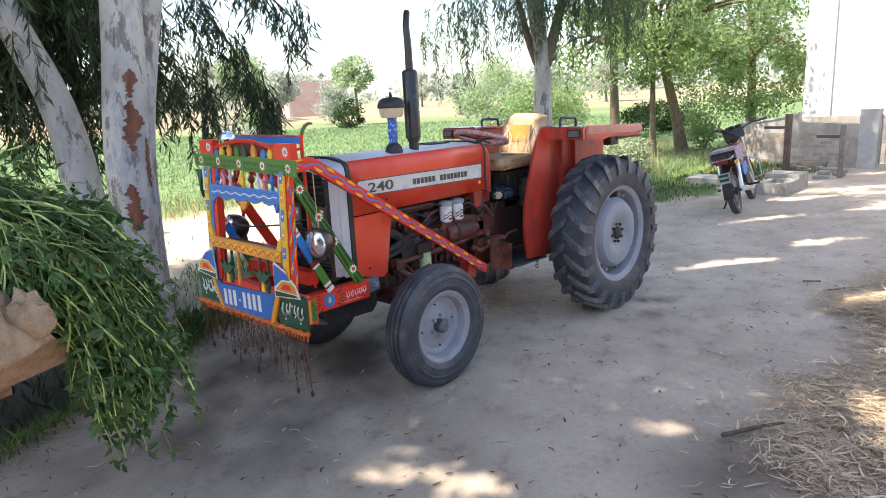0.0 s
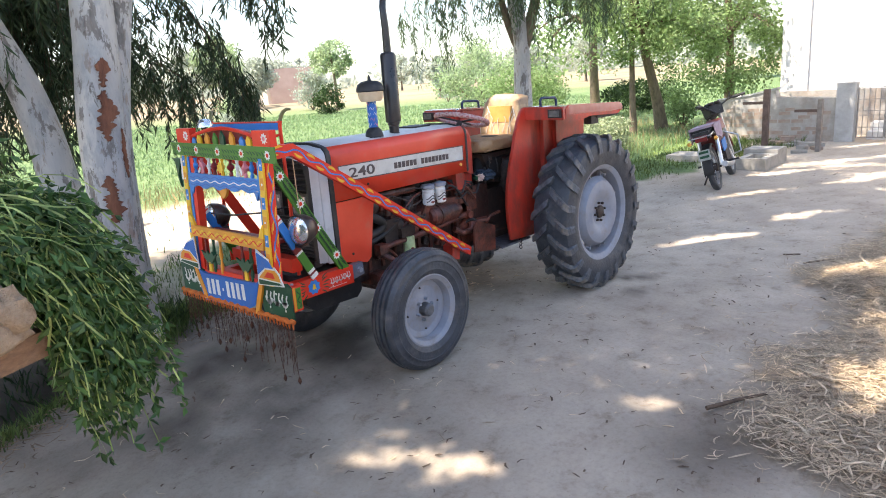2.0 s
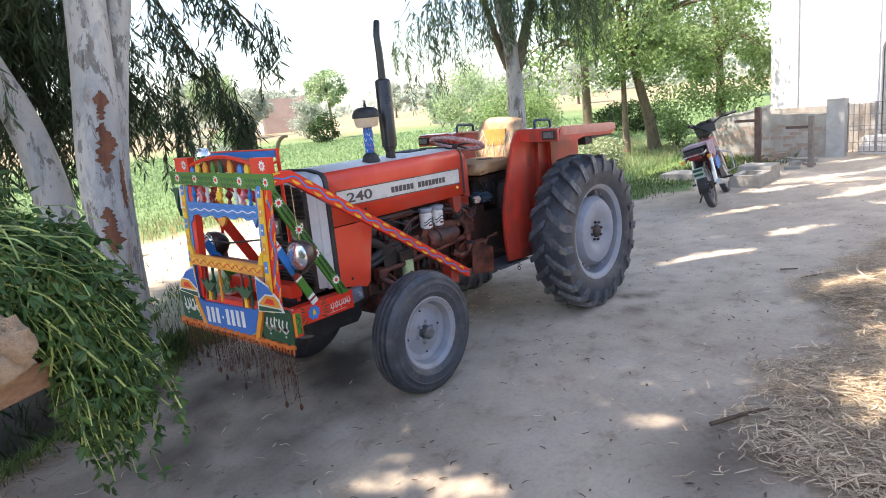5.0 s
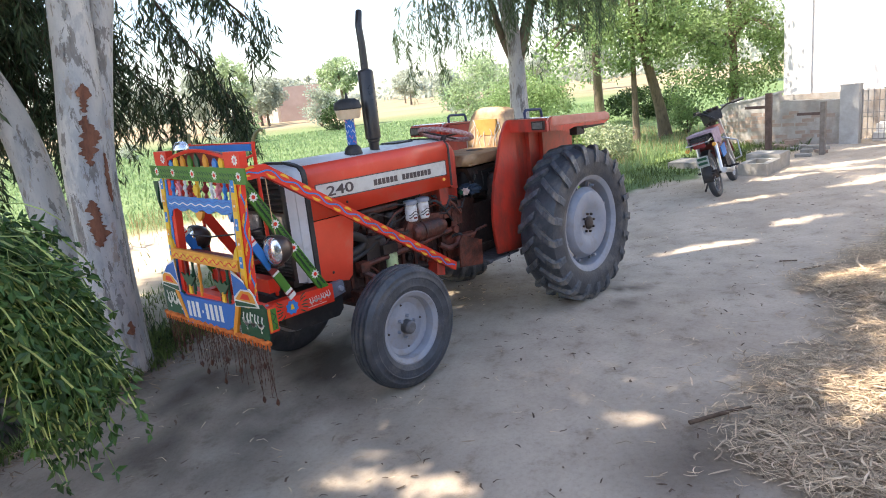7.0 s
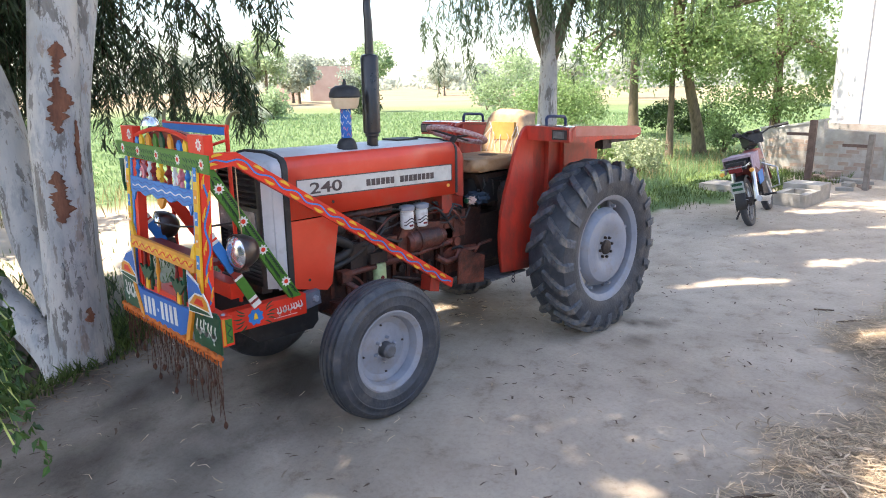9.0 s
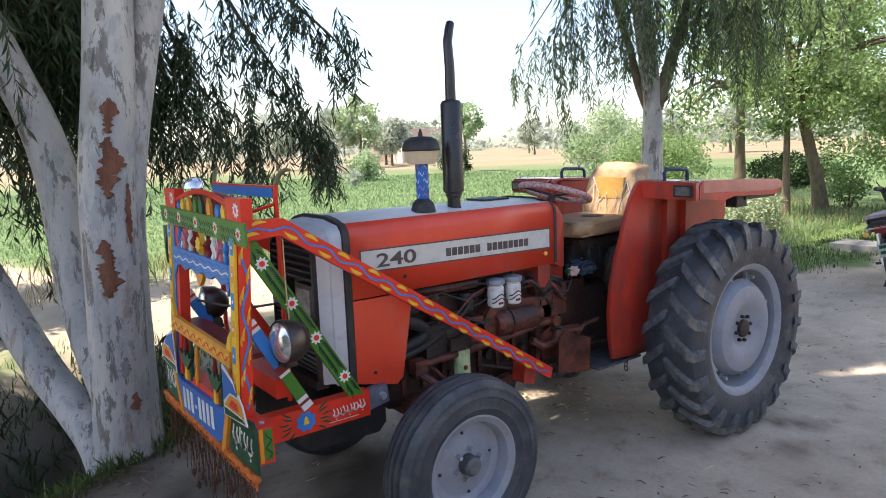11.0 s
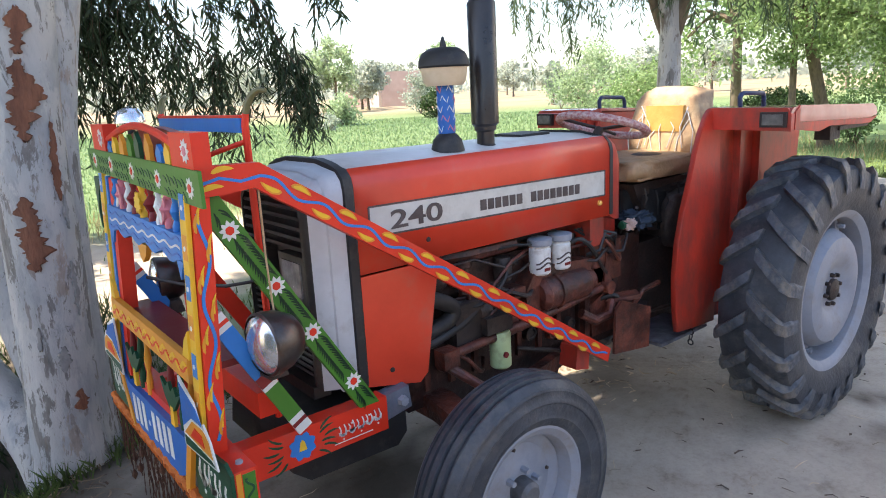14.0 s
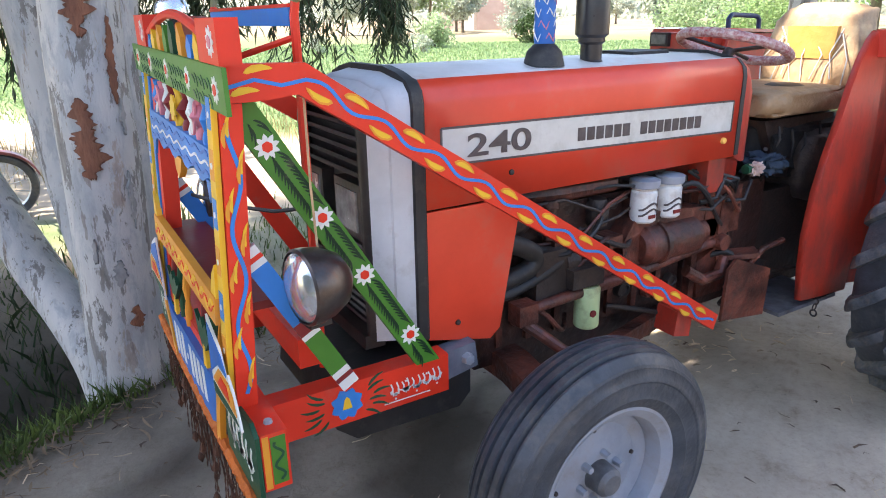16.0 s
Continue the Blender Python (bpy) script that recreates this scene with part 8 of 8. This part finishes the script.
# ---- motorbikes ----
CHROME = material("dull_chrome", (0.42, 0.43, 0.45), (0.62, 0.62, 0.63), 12, 0.2, 0.4, metal=0.9)
BIKE_RED = material("motorbike_red", (0.13, 0.028, 0.028), (0.22, 0.05, 0.045), 8, 0.3, 0.5, dirt=(0.3, 0.25, 0.2), damount=0.3)
CLOTH = material("faded_pink_cloth", (0.30, 0.21, 0.25), (0.46, 0.36, 0.40), 14, 0.95, bump=0.6, bscale=50)
MAT_PLATE = material("pale_plate", (0.26, 0.29, 0.27), (0.36, 0.38, 0.35), 14, 0.6)


def motorbike(label, at, heading, lean, size):
    bk = thing("motorbike", label, "motorbike", "parked motorbikes")
    bk.matrix_basis = pose(*at, 0, 0, heading) @ pose(0, 0, 0, lean, 0, 0) @ Matrix.Scale(size, 4)
    for x in (0.0, 1.22):
        w = part("wheel", lathe(B(), [(0.215, -0.02), (0.225, -0.025), (0.222, 0.0), (0.225, 0.025), (0.215, 0.02)], (x, 0, 0.285), "y", 28, closed=True), CHROME, bk)
        part("tyre", lathe(B(), [(0.22, -0.028), (0.25, -0.04), (0.275, -0.035), (0.287, -0.015), (0.288, 0.0), (0.287, 0.015), (0.275, 0.035), (0.25, 0.04), (0.22, 0.028)], (x, 0, 0.285), "y", 36, closed=True), TYRE, w)
        part("hub", lathe(B(), [(0.0, -0.06), (0.05, -0.06), (0.06, 0.0), (0.05, 0.06), (0.0, 0.06)], (x, 0, 0.285), "y", 14), IRON, w)
        for k in range(12):
            a = 2 * math.pi * k / 12
            part("spoke", tube(B(), [(x + 0.05 * math.cos(a), 0.03 * (-1) ** k, 0.285 + 0.05 * math.sin(a)), (x + 0.218 * math.cos(a + 0.2), 0, 0.285 + 0.218 * math.sin(a + 0.2))], 0.003, 4), CHROME, w)
        arc = [(x + 0.315 * math.cos(a), 0, 0.285 + 0.315 * math.sin(a)) for a in (np.linspace(0.5, 3.3, 12) if x == 0 else np.linspace(0.3, 2.7, 12))]
        bm = B()
        loft(bm, [[(px, -0.06, pz - 0.02), (px, -0.045, pz), (px, 0.045, pz), (px, 0.06, pz - 0.02)] for px, _, pz in arc], caps=False, loop=False)
        fd = part("mudguard", bm, BIKE_RED if x else BLACK, bk)
        fd.modifiers.new("thickness", "SOLIDIFY").thickness = 0.004
    part("tank", bevelled(loft(B(), [[(0.86, -w * 0.5, 0.70), (0.86, w * 0.5, 0.70), (0.84, w * 0.4, 0.84), (0.84, -w * 0.4, 0.84)] if k else [(0.50, -w * 0.5, 0.70), (0.50, w * 0.5, 0.70), (0.52, w * 0.4, 0.80), (0.52, -w * 0.4, 0.80)] for k, w in ((0, 0.16), (1, 0.24))]), 0.03, 3), BIKE_RED, bk, "dusty red fuel tank")
    part("seat", bevelled(box(B(), -0.12, 0.54, -0.12, 0.12, 0.72, 0.80), 0.03, 3), BLACK, bk)
    part("seat_cloth", bevelled(box(B(), -0.14, 0.36, -0.15, 0.15, 0.80, 0.83), 0.014), CLOTH, bk, "faded pinkish cloth over the seat")
    part("tail_box", bevelled(box(B(), -0.26, -0.12, -0.10, 0.10, 0.68, 0.77), 0.02), BLACK, bk)
    part("tail_light", bevelled(box(B(), -0.29, -0.25, -0.07, 0.07, 0.66, 0.73), 0.012), P_MAROON, bk)
    pl = part("number_plate", bevelled(box(B(), -0.34, -0.33, -0.07, 0.07, 0.43, 0.56), 0.003, 1), MAT_PLATE, bk, "pale rear plate with plain bars")
    for k in range(2):
        part("plate_bar", box(B(), -0.3425, -0.3405, -0.055, 0.055, 0.46 + 0.055 * k, 0.49 + 0.055 * k), P_DKGREEN, pl)
    part("carrier", tube(B(), [(-0.12, -0.13, 0.74), (-0.36, -0.13, 0.72), (-0.38, 0.0, 0.72), (-0.36, 0.13, 0.72), (-0.12, 0.13, 0.74)], 0.008, 6), CHROME, bk)
    part("engine", bevelled(box(B(), 0.42, 0.74, -0.12, 0.12, 0.26, 0.48), 0.03), IRON, bk)
    part("cylinder", lathe(B(), [(0.0, 0.0), (0.06, 0.0), (0.07, 0.04), (0.055, 0.06), (0.07, 0.08), (0.055, 0.1), (0.07, 0.12), (0.05, 0.16), (0.0, 0.16)], (0.66, 0, 0.44), "z", 16), CHROME, bk)
    part("frame_tube", tube(B(), [(0.95, 0, 0.82), (0.85, 0, 0.50), (0.70, 0, 0.24), (0.30, 0, 0.26), (0.20, 0, 0.66), (0.90, 0, 0.78)], 0.018, 8), BLACK, bk)
    part("exhaust", tube(B(), [(0.72, -0.11, 0.42), (0.74, -0.14, 0.26), (0.40, -0.16, 0.24), (-0.15, -0.17, 0.32)], [0.018, 0.018, 0.03, 0.035], 10), CHROME, bk)
    part("side_cover", bevelled(slab(B(), [(0.18, 0.48), (0.46, 0.48), (0.44, 0.68), (0.14, 0.68)], "y", -0.13, 0.13), 0.02), BIKE_RED, bk)
    for s in (-1, 1):
        part("fork", tube(B(), [(1.22, 0.07 * s, 0.285), (1.02, 0.07 * s, 0.80), (0.96, 0.07 * s, 0.95)], 0.02, 8), CHROME, bk)
        part("shock", tube(B(), [(0.02, 0.11 * s, 0.30), (0.10, 0.11 * s, 0.66)], 0.026, 8), CHROME, bk)
        part("swing_arm", tube(B(), [(0.0, 0.09 * s, 0.285), (0.42, 0.09 * s, 0.32)], 0.016, 6), BLACK, bk)
        part("footrest", tube(B(), [(0.42, 0.10 * s, 0.29), (0.42, 0.26 * s, 0.29)], 0.014, 6), BLACK, bk)
        h = part("handlebar", tube(B(), [(0.98, 0.0, 0.96), (0.96, 0.10 * s, 0.99), (0.90, 0.20 * s, 1.05), (0.80, 0.31 * s, 1.06)], 0.012, 8), BLACK, bk)
        part("grip", tube(B(), [(0.85, 0.25 * s, 1.055), (0.75, 0.37 * s, 1.06)], 0.021, 8), BLACK, h)
        part("lever", tube(B(), [(0.88, 0.24 * s, 1.05), (0.86, 0.31 * s, 1.03), (0.80, 0.37 * s, 1.03)], 0.006, 6), CHROME, h)
        part("mirror_stem", tube(B(), [(0.90, 0.21 * s, 1.05), (0.90, 0.25 * s, 1.13)], 0.006, 6), BLACK, h)
        part("indicator", lathe(B(), [(0.0, -0.03), (0.025, -0.02), (0.025, 0.02), (0.0, 0.03)], (-0.22, 0.16 * s, 0.66), "x", 10), AMBER, bk)
    hl = part("headlamp", lathe(B(), [(0.0, -0.09), (0.06, -0.07), (0.085, 0.0), (0.085, 0.03), (0.0, 0.03)], (1.06, 0, 0.90), "x", 20), BLACK, bk)
    part("lens", lathe(B(), [(0.08, 0.03), (0.06, 0.045), (0.0, 0.05)], (1.06, 0, 0.90), "x", 20), GLASS, hl)
    part("cable_bundle", tube(B(), [(1.0, 0.05, 0.95), (1.08, 0.14, 1.04), (0.92, 0.20, 1.05), (0.86, 0.05, 0.92)], 0.016, 6), BLACK, bk)
    part("dial_cowl", bevelled(slab(B(), [(0.90, 0.90), (1.06, 0.86), (1.10, 1.0), (0.98, 1.06), (0.90, 1.02)], "y", -0.10, 0.10), 0.03, 2), BLACK, bk, "black dial cowl")
    for s in (-1, 1):
        part("dial", lathe(B(), [(0.0, 0.02), (0.035, 0.018), (0.042, 0.0), (0.03, -0.02)], (0.93, 0.05 * s, 1.05), "z", 14), IRON, bk)
        part("leg_guard", tube(B(), [(0.80, 0.05 * s, 0.30), (0.84, 0.24 * s, 0.34), (0.86, 0.24 * s, 0.56), (0.84, 0.06 * s, 0.66)], 0.012, 7), CHROME, bk)
        part("cloth_drape", bevelled(slab(B(), [(-0.12, 0.82), (0.36, 0.82), (0.33, 0.66), (0.20, 0.62), (0.05, 0.67), (-0.10, 0.64)], "y", 0.145 * s, 0.155 * s), 0.004, 1), CLOTH, bk)
    part("chain_case", bevelled(slab(B(), [(-0.06, 0.24), (0.40, 0.27), (0.42, 0.35), (-0.06, 0.34)], "y", 0.075, 0.095), 0.008), BLACK, bk)
    part("blue_panel", bevelled(slab(B(), [(0.22, 0.44), (0.48, 0.46), (0.50, 0.60), (0.20, 0.58)], "y", -0.142, -0.132), 0.006), P_SKY, bk, "light blue side panel")
    turn = Matrix.Translation((0.98, 0, 0)) @ Matrix.Rotation(radians(42), 4, "Z") @ Matrix.Translation((-0.98, 0, 0))
    for ob in bk.children:
        if ob.name.split(".")[0] in ("handlebar", "dial", "dial_cowl", "headlamp", "cable_bundle"):
            ob.matrix_basis = turn
    part("side_stand", tube(B(), [(0.36, 0.10, 0.26), (0.30, 0.22, 0.04)], 0.012, 6), IRON, bk)
    return bk


motorbike("dusty red motorbike leaning on its stand by the verge", (4.56, -0.06, 0.0), 11.5, -15, 1.1)
motorbike("motorbike parked beyond the tree on the sandy track", (-4.73, 4.95, 0.0), 4, 5, 1.0)


# ---- water trough, posts, wall, house ----
PLASTER = material("whitewashed_plaster", (0.62, 0.60, 0.57), (0.78, 0.76, 0.73), 1.2, 0.85, bump=0.25, bscale=25, dirt=(0.46, 0.44, 0.42), dscale=0.8, damount=0.35, stretch=(1, 1, 0.35))
OLD_PLASTER = material("crumbling_plaster", (0.27, 0.25, 0.22), (0.42, 0.39, 0.35), 2.5, 0.9, bump=0.5, bscale=30, dirt=(0.22, 0.155, 0.115), dscale=2.2, damount=0.5)
BRICK = material("old_red_brick", (0.27, 0.19, 0.145), (0.36, 0.275, 0.22), 6, 0.9, bump=0.5, bscale=60, dirt=(0.27, 0.235, 0.20), dscale=4, damount=0.55)
GREY_PLASTER = material("weathered_pillar_plaster", (0.34, 0.33, 0.31), (0.50, 0.49, 0.46), 2.5, 0.9, bump=0.3, bscale=30, dirt=(0.25, 0.23, 0.20), dscale=2.0, damount=0.4)
POST = material("dark_brown_post", (0.075, 0.048, 0.038), (0.15, 0.10, 0.08), 12, 0.8, bump=0.4, bscale=50)
POST_GREY = material("grey_brown_post", (0.15, 0.125, 0.105), (0.25, 0.215, 0.185), 12, 0.8, bump=0.4, bscale=50)
FRAME_PAINT = material("cream_door_paint", (0.50, 0.47, 0.42), (0.62, 0.59, 0.54), 6, 0.6, bump=0.1, dirt=(0.35, 0.3, 0.25), damount=0.3)
GATE_IRON = material("grey_gate_iron", (0.22, 0.21, 0.20), (0.34, 0.32, 0.30), 14, 0.6, metal=0.3)

tr = thing("water_trough", "low grey concrete water trough beside the lane", "trough")
for x0, x1, y0, y1, h in ((6.28, 6.95, 0.21, 0.31, 0.19), (6.28, 6.95, -0.14, -0.04, 0.19), (6.28, 6.38, -0.04, 0.21, 0.19), (6.85, 6.95, -0.04, 0.21, 0.19)):
    part("trough_wall", bevelled(box(B(), x0, x1, y0, y1, -0.05, h), 0.012), GALV, tr)
part("trough_floor", box(B(), 6.38, 6.85, -0.04, 0.21, -0.05, 0.08), GALV, tr)
blk = thing("concrete_block", "rough grey concrete block beside the trough", "block")
part("block_body", bevelled(box(B(), 6.98, 7.48, -0.12, 0.42, -0.05, 0.25), 0.02), GALV, blk)
sl = thing("stone_slab", "flat pale stone slab on the verge", "slab")
part("slab_body", bevelled(box(B(), 6.9, 7.5, 1.0, 1.75, -0.02, 0.13), 0.015), GALV, sl)
for k, (x, y, h, lab) in enumerate(((8.75, 0.62, 1.14, "tall rusty post with a side arm"), (8.72, -0.30, 0.93, "short weathered post with a side arm"))):
    pt = thing("post", lab, "post", "iron posts")
    part("post_shaft", bevelled(box(B(), x - 0.05, x + 0.05, y - 0.05 + 0.01 * k, y + 0.05 - 0.01 * k, -0.1, h), 0.012), POST_GREY if k else POST, pt)
    part("post_arm", bevelled(box(B(), x - 0.03, x + 0.03, y, y + 0.42, h * 0.76, h * 0.76 + 0.05), 0.006), POST, pt)
for k, (x, y, s, h) in enumerate(((9.55, 0.55, 0.17, 0.09), (9.6, 0.30, 0.15, 0.08), (9.5, 0.05, 0.18, 0.07), (9.62, 0.46, 0.13, 0.17), (9.35, 0.36, 0.14, 0.06), (9.1, 0.05, 0.16, 0.06), (9.0, -0.22, 0.13, 0.05), (9.45, -0.12, 0.12, 0.06), (8.5, -0.05, 0.15, 0.05), (9.7, 0.78, 0.16, 0.08))):
    rb = thing("rubble_stone", "broken grey masonry piece at the foot of the wall", "stone", "rubble stones", (x, y, 0.09 if h > 0.15 else 0.0), 37 * k)
    bm = bevelled(slab(B(), [(-s, -0.5 * s), (0.7 * s, -0.6 * s), (s, 0.35 * s), (-0.2 * s, 0.6 * s), (-0.9 * s, 0.3 * s)], "z", -0.03, h if h < 0.15 else 0.08), 0.012, 1)
    part("stone", bm, GALV if k % 3 else BRICK, rb)

# low wall of worn plaster with its bricks showing
wall = thing("low_wall", "low crumbling plastered brick wall beside the house", "wall", kind="structure")
part("wall_body", bevelled(slab(B(), [(2.05, -0.1), (-0.22, -0.1), (-0.22, 0.855), (0.88, 0.90), (0.90, 1.075), (1.43, 0.955), (2.05, 0.88)], "x", 10.22, 10.45), 0.015), OLD_PLASTER, wall)
part("wall_coping", bevelled(slab(B(), [(2.07, 0.865), (2.07, 0.895), (1.43, 0.975), (0.87, 1.095), (0.87, 1.05), (1.43, 0.94)], "x", 10.20, 10.47), 0.008), GREY_PLASTER, wall)
brick_me = None
for row in range(11):
    for col in range(9):
        y = 1.93 - 0.245 * col - (0.12 if row % 2 else 0)
        z = 0.10 + 0.078 * row
        if y < -0.1 or z > 0.70 - 0.08 * math.sin(col * 1.9) or random.Random(row * 31 + col).random() < 0.48:
            continue
        if brick_me is None:
            bm = bevelled(box(B(), -0.03, 0.03, -0.11, 0.11, -0.033, 0.033), 0.006, 1)
            ob = part("brick", bm, BRICK, wall)
            brick_me = ob.data
        else:
            ob = new("brick", brick_me)
            ob.parent = wall
        ob.matrix_basis = pose(10.247, y, z, 0, 0, random.Random(row * 7 + col).uniform(-3, 3))
right = thing("low_wall", "low weathered plastered wall beyond the gate", "wall", kind="structure")
part("wall_body", bevelled(slab(B(), [(-1.90, -0.1), (-9.0, -0.1), (-9.0, 0.80), (-4.0, 0.84), (-1.90, 0.85)], "x", 10.26, 10.47), 0.015), OLD_PLASTER, right)
pil = thing("gate_pillar", "pale plastered gate pillar beside the wall", "pillar")
part("pillar_shaft", bevelled(box(B(), 10.15, 10.45, -0.55, -0.23, -0.1, 1.11), 0.012), GREY_PLASTER, pil)
part("pillar_cap", bevelled(box(B(), 10.14, 10.46, -0.56, -0.22, 1.11, 1.135), 0.01), GREY_PLASTER, pil)
tagged(copy_thing(pil, Matrix.Translation((0, -1.33, 0))), "pale plastered gate pillar beside the iron gate", "pillar")
gate = thing("iron_gate", "closed grey iron bar gate", "gate")
for y0, y1 in ((-1.04, -0.58), (-1.52, -1.06)):
    leafg = part("gate_frame", tube(B(), [(10.3, y0, 0.08), (10.3, y0, 1.02), (10.3, y1, 1.02), (10.3, y1, 0.08), (10.3, y0, 0.08)], 0.015, 6), GATE_IRON, gate)
    for k in range(1, 5):
        y = y0 + (y1 - y0) * k / 5
        part("gate_bar", tube(B(), [(10.3, y, 0.08), (10.3, y, 1.02)], 0.007, 5), GATE_IRON, leafg)
    for z in (0.27, 0.50, 0.58, 0.80):
        part("gate_rail", tube(B(), [(10.3, y0, z), (10.3, y1, z)], 0.007, 5), GATE_IRON, leafg)

house = thing("white_house", "tall whitewashed house with an arched doorway", "house")
HX = 11.4


# front wall in pieces round the doorway
for y0, y1, z0, z1 in ((-0.92, 1.15, 0.0, 7.5), (-9.0, -2.06, 0.0, 7.5), (-2.06, -0.92, 2.55, 7.5)):
    part("front_wall", box(B(), HX, HX + 0.35, y0, y1, z0 - 0.1, z1), PLASTER, house)
bm = B()
n = 14
top = [(-2.06, 2.55), (-0.92, 2.55)]
arc = [(-1.49 + 0.57 * math.cos(math.pi * k / n), 1.95 + 0.5 * math.sin(math.pi * k / n)) for k in range(n + 1)]
for k in range(n):
    a, b = arc[k], arc[k + 1]
    slab(bm, [a, b, (b[0], 2.55), (a[0], 2.55)], "x", HX + 0.001, HX + 0.349)
part("arch_spandrel", bm, PLASTER, house)
part("side_wall", box(B(), HX + 0.35, HX + 8, 0.80, 1.15, -0.1, 7.5), PLASTER, house)
part("back_wall", box(B(), HX + 7.65, HX + 8, -9.0, 0.80, -0.1, 7.5), PLASTER, house)
part("side_wall", box(B(), HX + 0.35, HX + 7.65, -9.0, -8.65, -0.1, 7.5), PLASTER, house)
part("roof", box(B(), HX - 0.1, HX + 8.1, -9.1, 1.25, 7.5, 7.7), PLASTER, house)
part("plinth", bevelled(box(B(), HX - 0.06, HX - 0.003, -0.9, 1.18, -0.1, 0.95), 0.01), OLD_PLASTER, house)
for y in (0.70, -0.78, -2.25):
    part("pilaster", bevelled(box(B(), HX - 0.05, HX - 0.003, y - 0.10, y + 0.10, 0.0, 7.5), 0.008), PLASTER, house)
door = part("door", box(B(), HX + 0.22, HX + 0.26, -2.04, -0.94, 0.0, 2.42), FRAME_PAINT, house, "cream panelled double door with open bars")
part("arch_infill", box(B(), HX + 0.20, HX + 0.215, -2.02, -0.96, 1.92, 2.45), OLD_PLASTER, house)
for y0, y1 in ((-2.02, -1.52), (-1.47, -0.97)):
    for z0, z1 in ((0.15, 0.85), (1.05, 1.85)):
        pn = part("door_panel", bevelled(box(B(), HX + 0.205, HX + 0.222, y0 + 0.06, y1 - 0.06, z0, z1), 0.006), GREY_PLASTER, door, "grey opening behind bars")
        for k in range(1, 4):
            y = y0 + 0.06 + (y1 - y0 - 0.12) * k / 4
            part("door_bar", box(B(), HX + 0.19, HX + 0.204, y - 0.018, y + 0.018, z0, z1), FRAME_PAINT, pn)
        part("door_rail", box(B(), HX + 0.185, HX + 0.203, y0 + 0.06, y1 - 0.06, z0 + 0.45, z0 + 0.49), FRAME_PAINT, pn)
part("doorstep", bevelled(box(B(), HX - 0.45, HX - 0.002, -2.3, -0.7, -0.05, 0.30), 0.012), PLASTER, house)
part("doorstep", bevelled(box(B(), HX - 0.75, HX - 0.452, -2.3, -0.7, -0.05, 0.15), 0.012), PLASTER, house)

# far brick building across the field
far_house = thing("brick_building", "distant roofless brick building across the fields", "building")
# brick colour lightened to carry the haze of distance
FAR_BRICK = material("haze_pale_brick", (0.40, 0.28, 0.235), (0.48, 0.35, 0.30), 0.8, 0.9, dirt=(0.40, 0.32, 0.27), dscale=0.5, damount=0.4)
# left wall's pale tone holds the brightness of its sunlit face
FAR_SUNLIT = material("far_sunlit_side", (0.52, 0.44, 0.36), (0.62, 0.54, 0.45), 0.6, 0.9)
a, b = np.array([45.6, 71.0]), np.array([50.2, 67.8])
e = unit(b - a)
back = np.array([-e[1], e[0]]) * -1.0
back = back if back @ (a + b) > 0 else -back


def wall_run(name, p, q, h, thick, mat, parent):
    d = unit(q - p)
    s = np.array([-d[1], d[0]]) * thick / 2
    c = [p + s, q + s, q - s, p - s]
    return part(name, slab(B(), [tuple(k) for k in c], "z", -0.2, h), mat, parent)


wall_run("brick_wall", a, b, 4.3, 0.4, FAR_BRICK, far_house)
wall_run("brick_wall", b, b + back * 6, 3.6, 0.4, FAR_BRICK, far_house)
wall_run("mud_wall", a - e * 0.2, a - e * 1.9 + back * 5, 4.4, 0.4, FAR_SUNLIT, far_house)
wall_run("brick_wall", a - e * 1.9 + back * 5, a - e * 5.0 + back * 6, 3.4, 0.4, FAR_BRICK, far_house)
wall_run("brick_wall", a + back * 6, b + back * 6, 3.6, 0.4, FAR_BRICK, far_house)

# unseen plain walls added behind the camera to cut the low sky light
for name, x0, x1, y0, y1 in (("wall_south", -13.0, 9.0, -8.8, -8.5), ("wall_west", -13.3, -13.0, -8.8, 0.5)):
    tagged(part(name, bevelled(box(B(), x0, x1, y0, y1, -0.1, 2.7), 0.02, 1), OLD_PLASTER), "unseen plaster wall added to block low sky light", "wall", kind="structure")
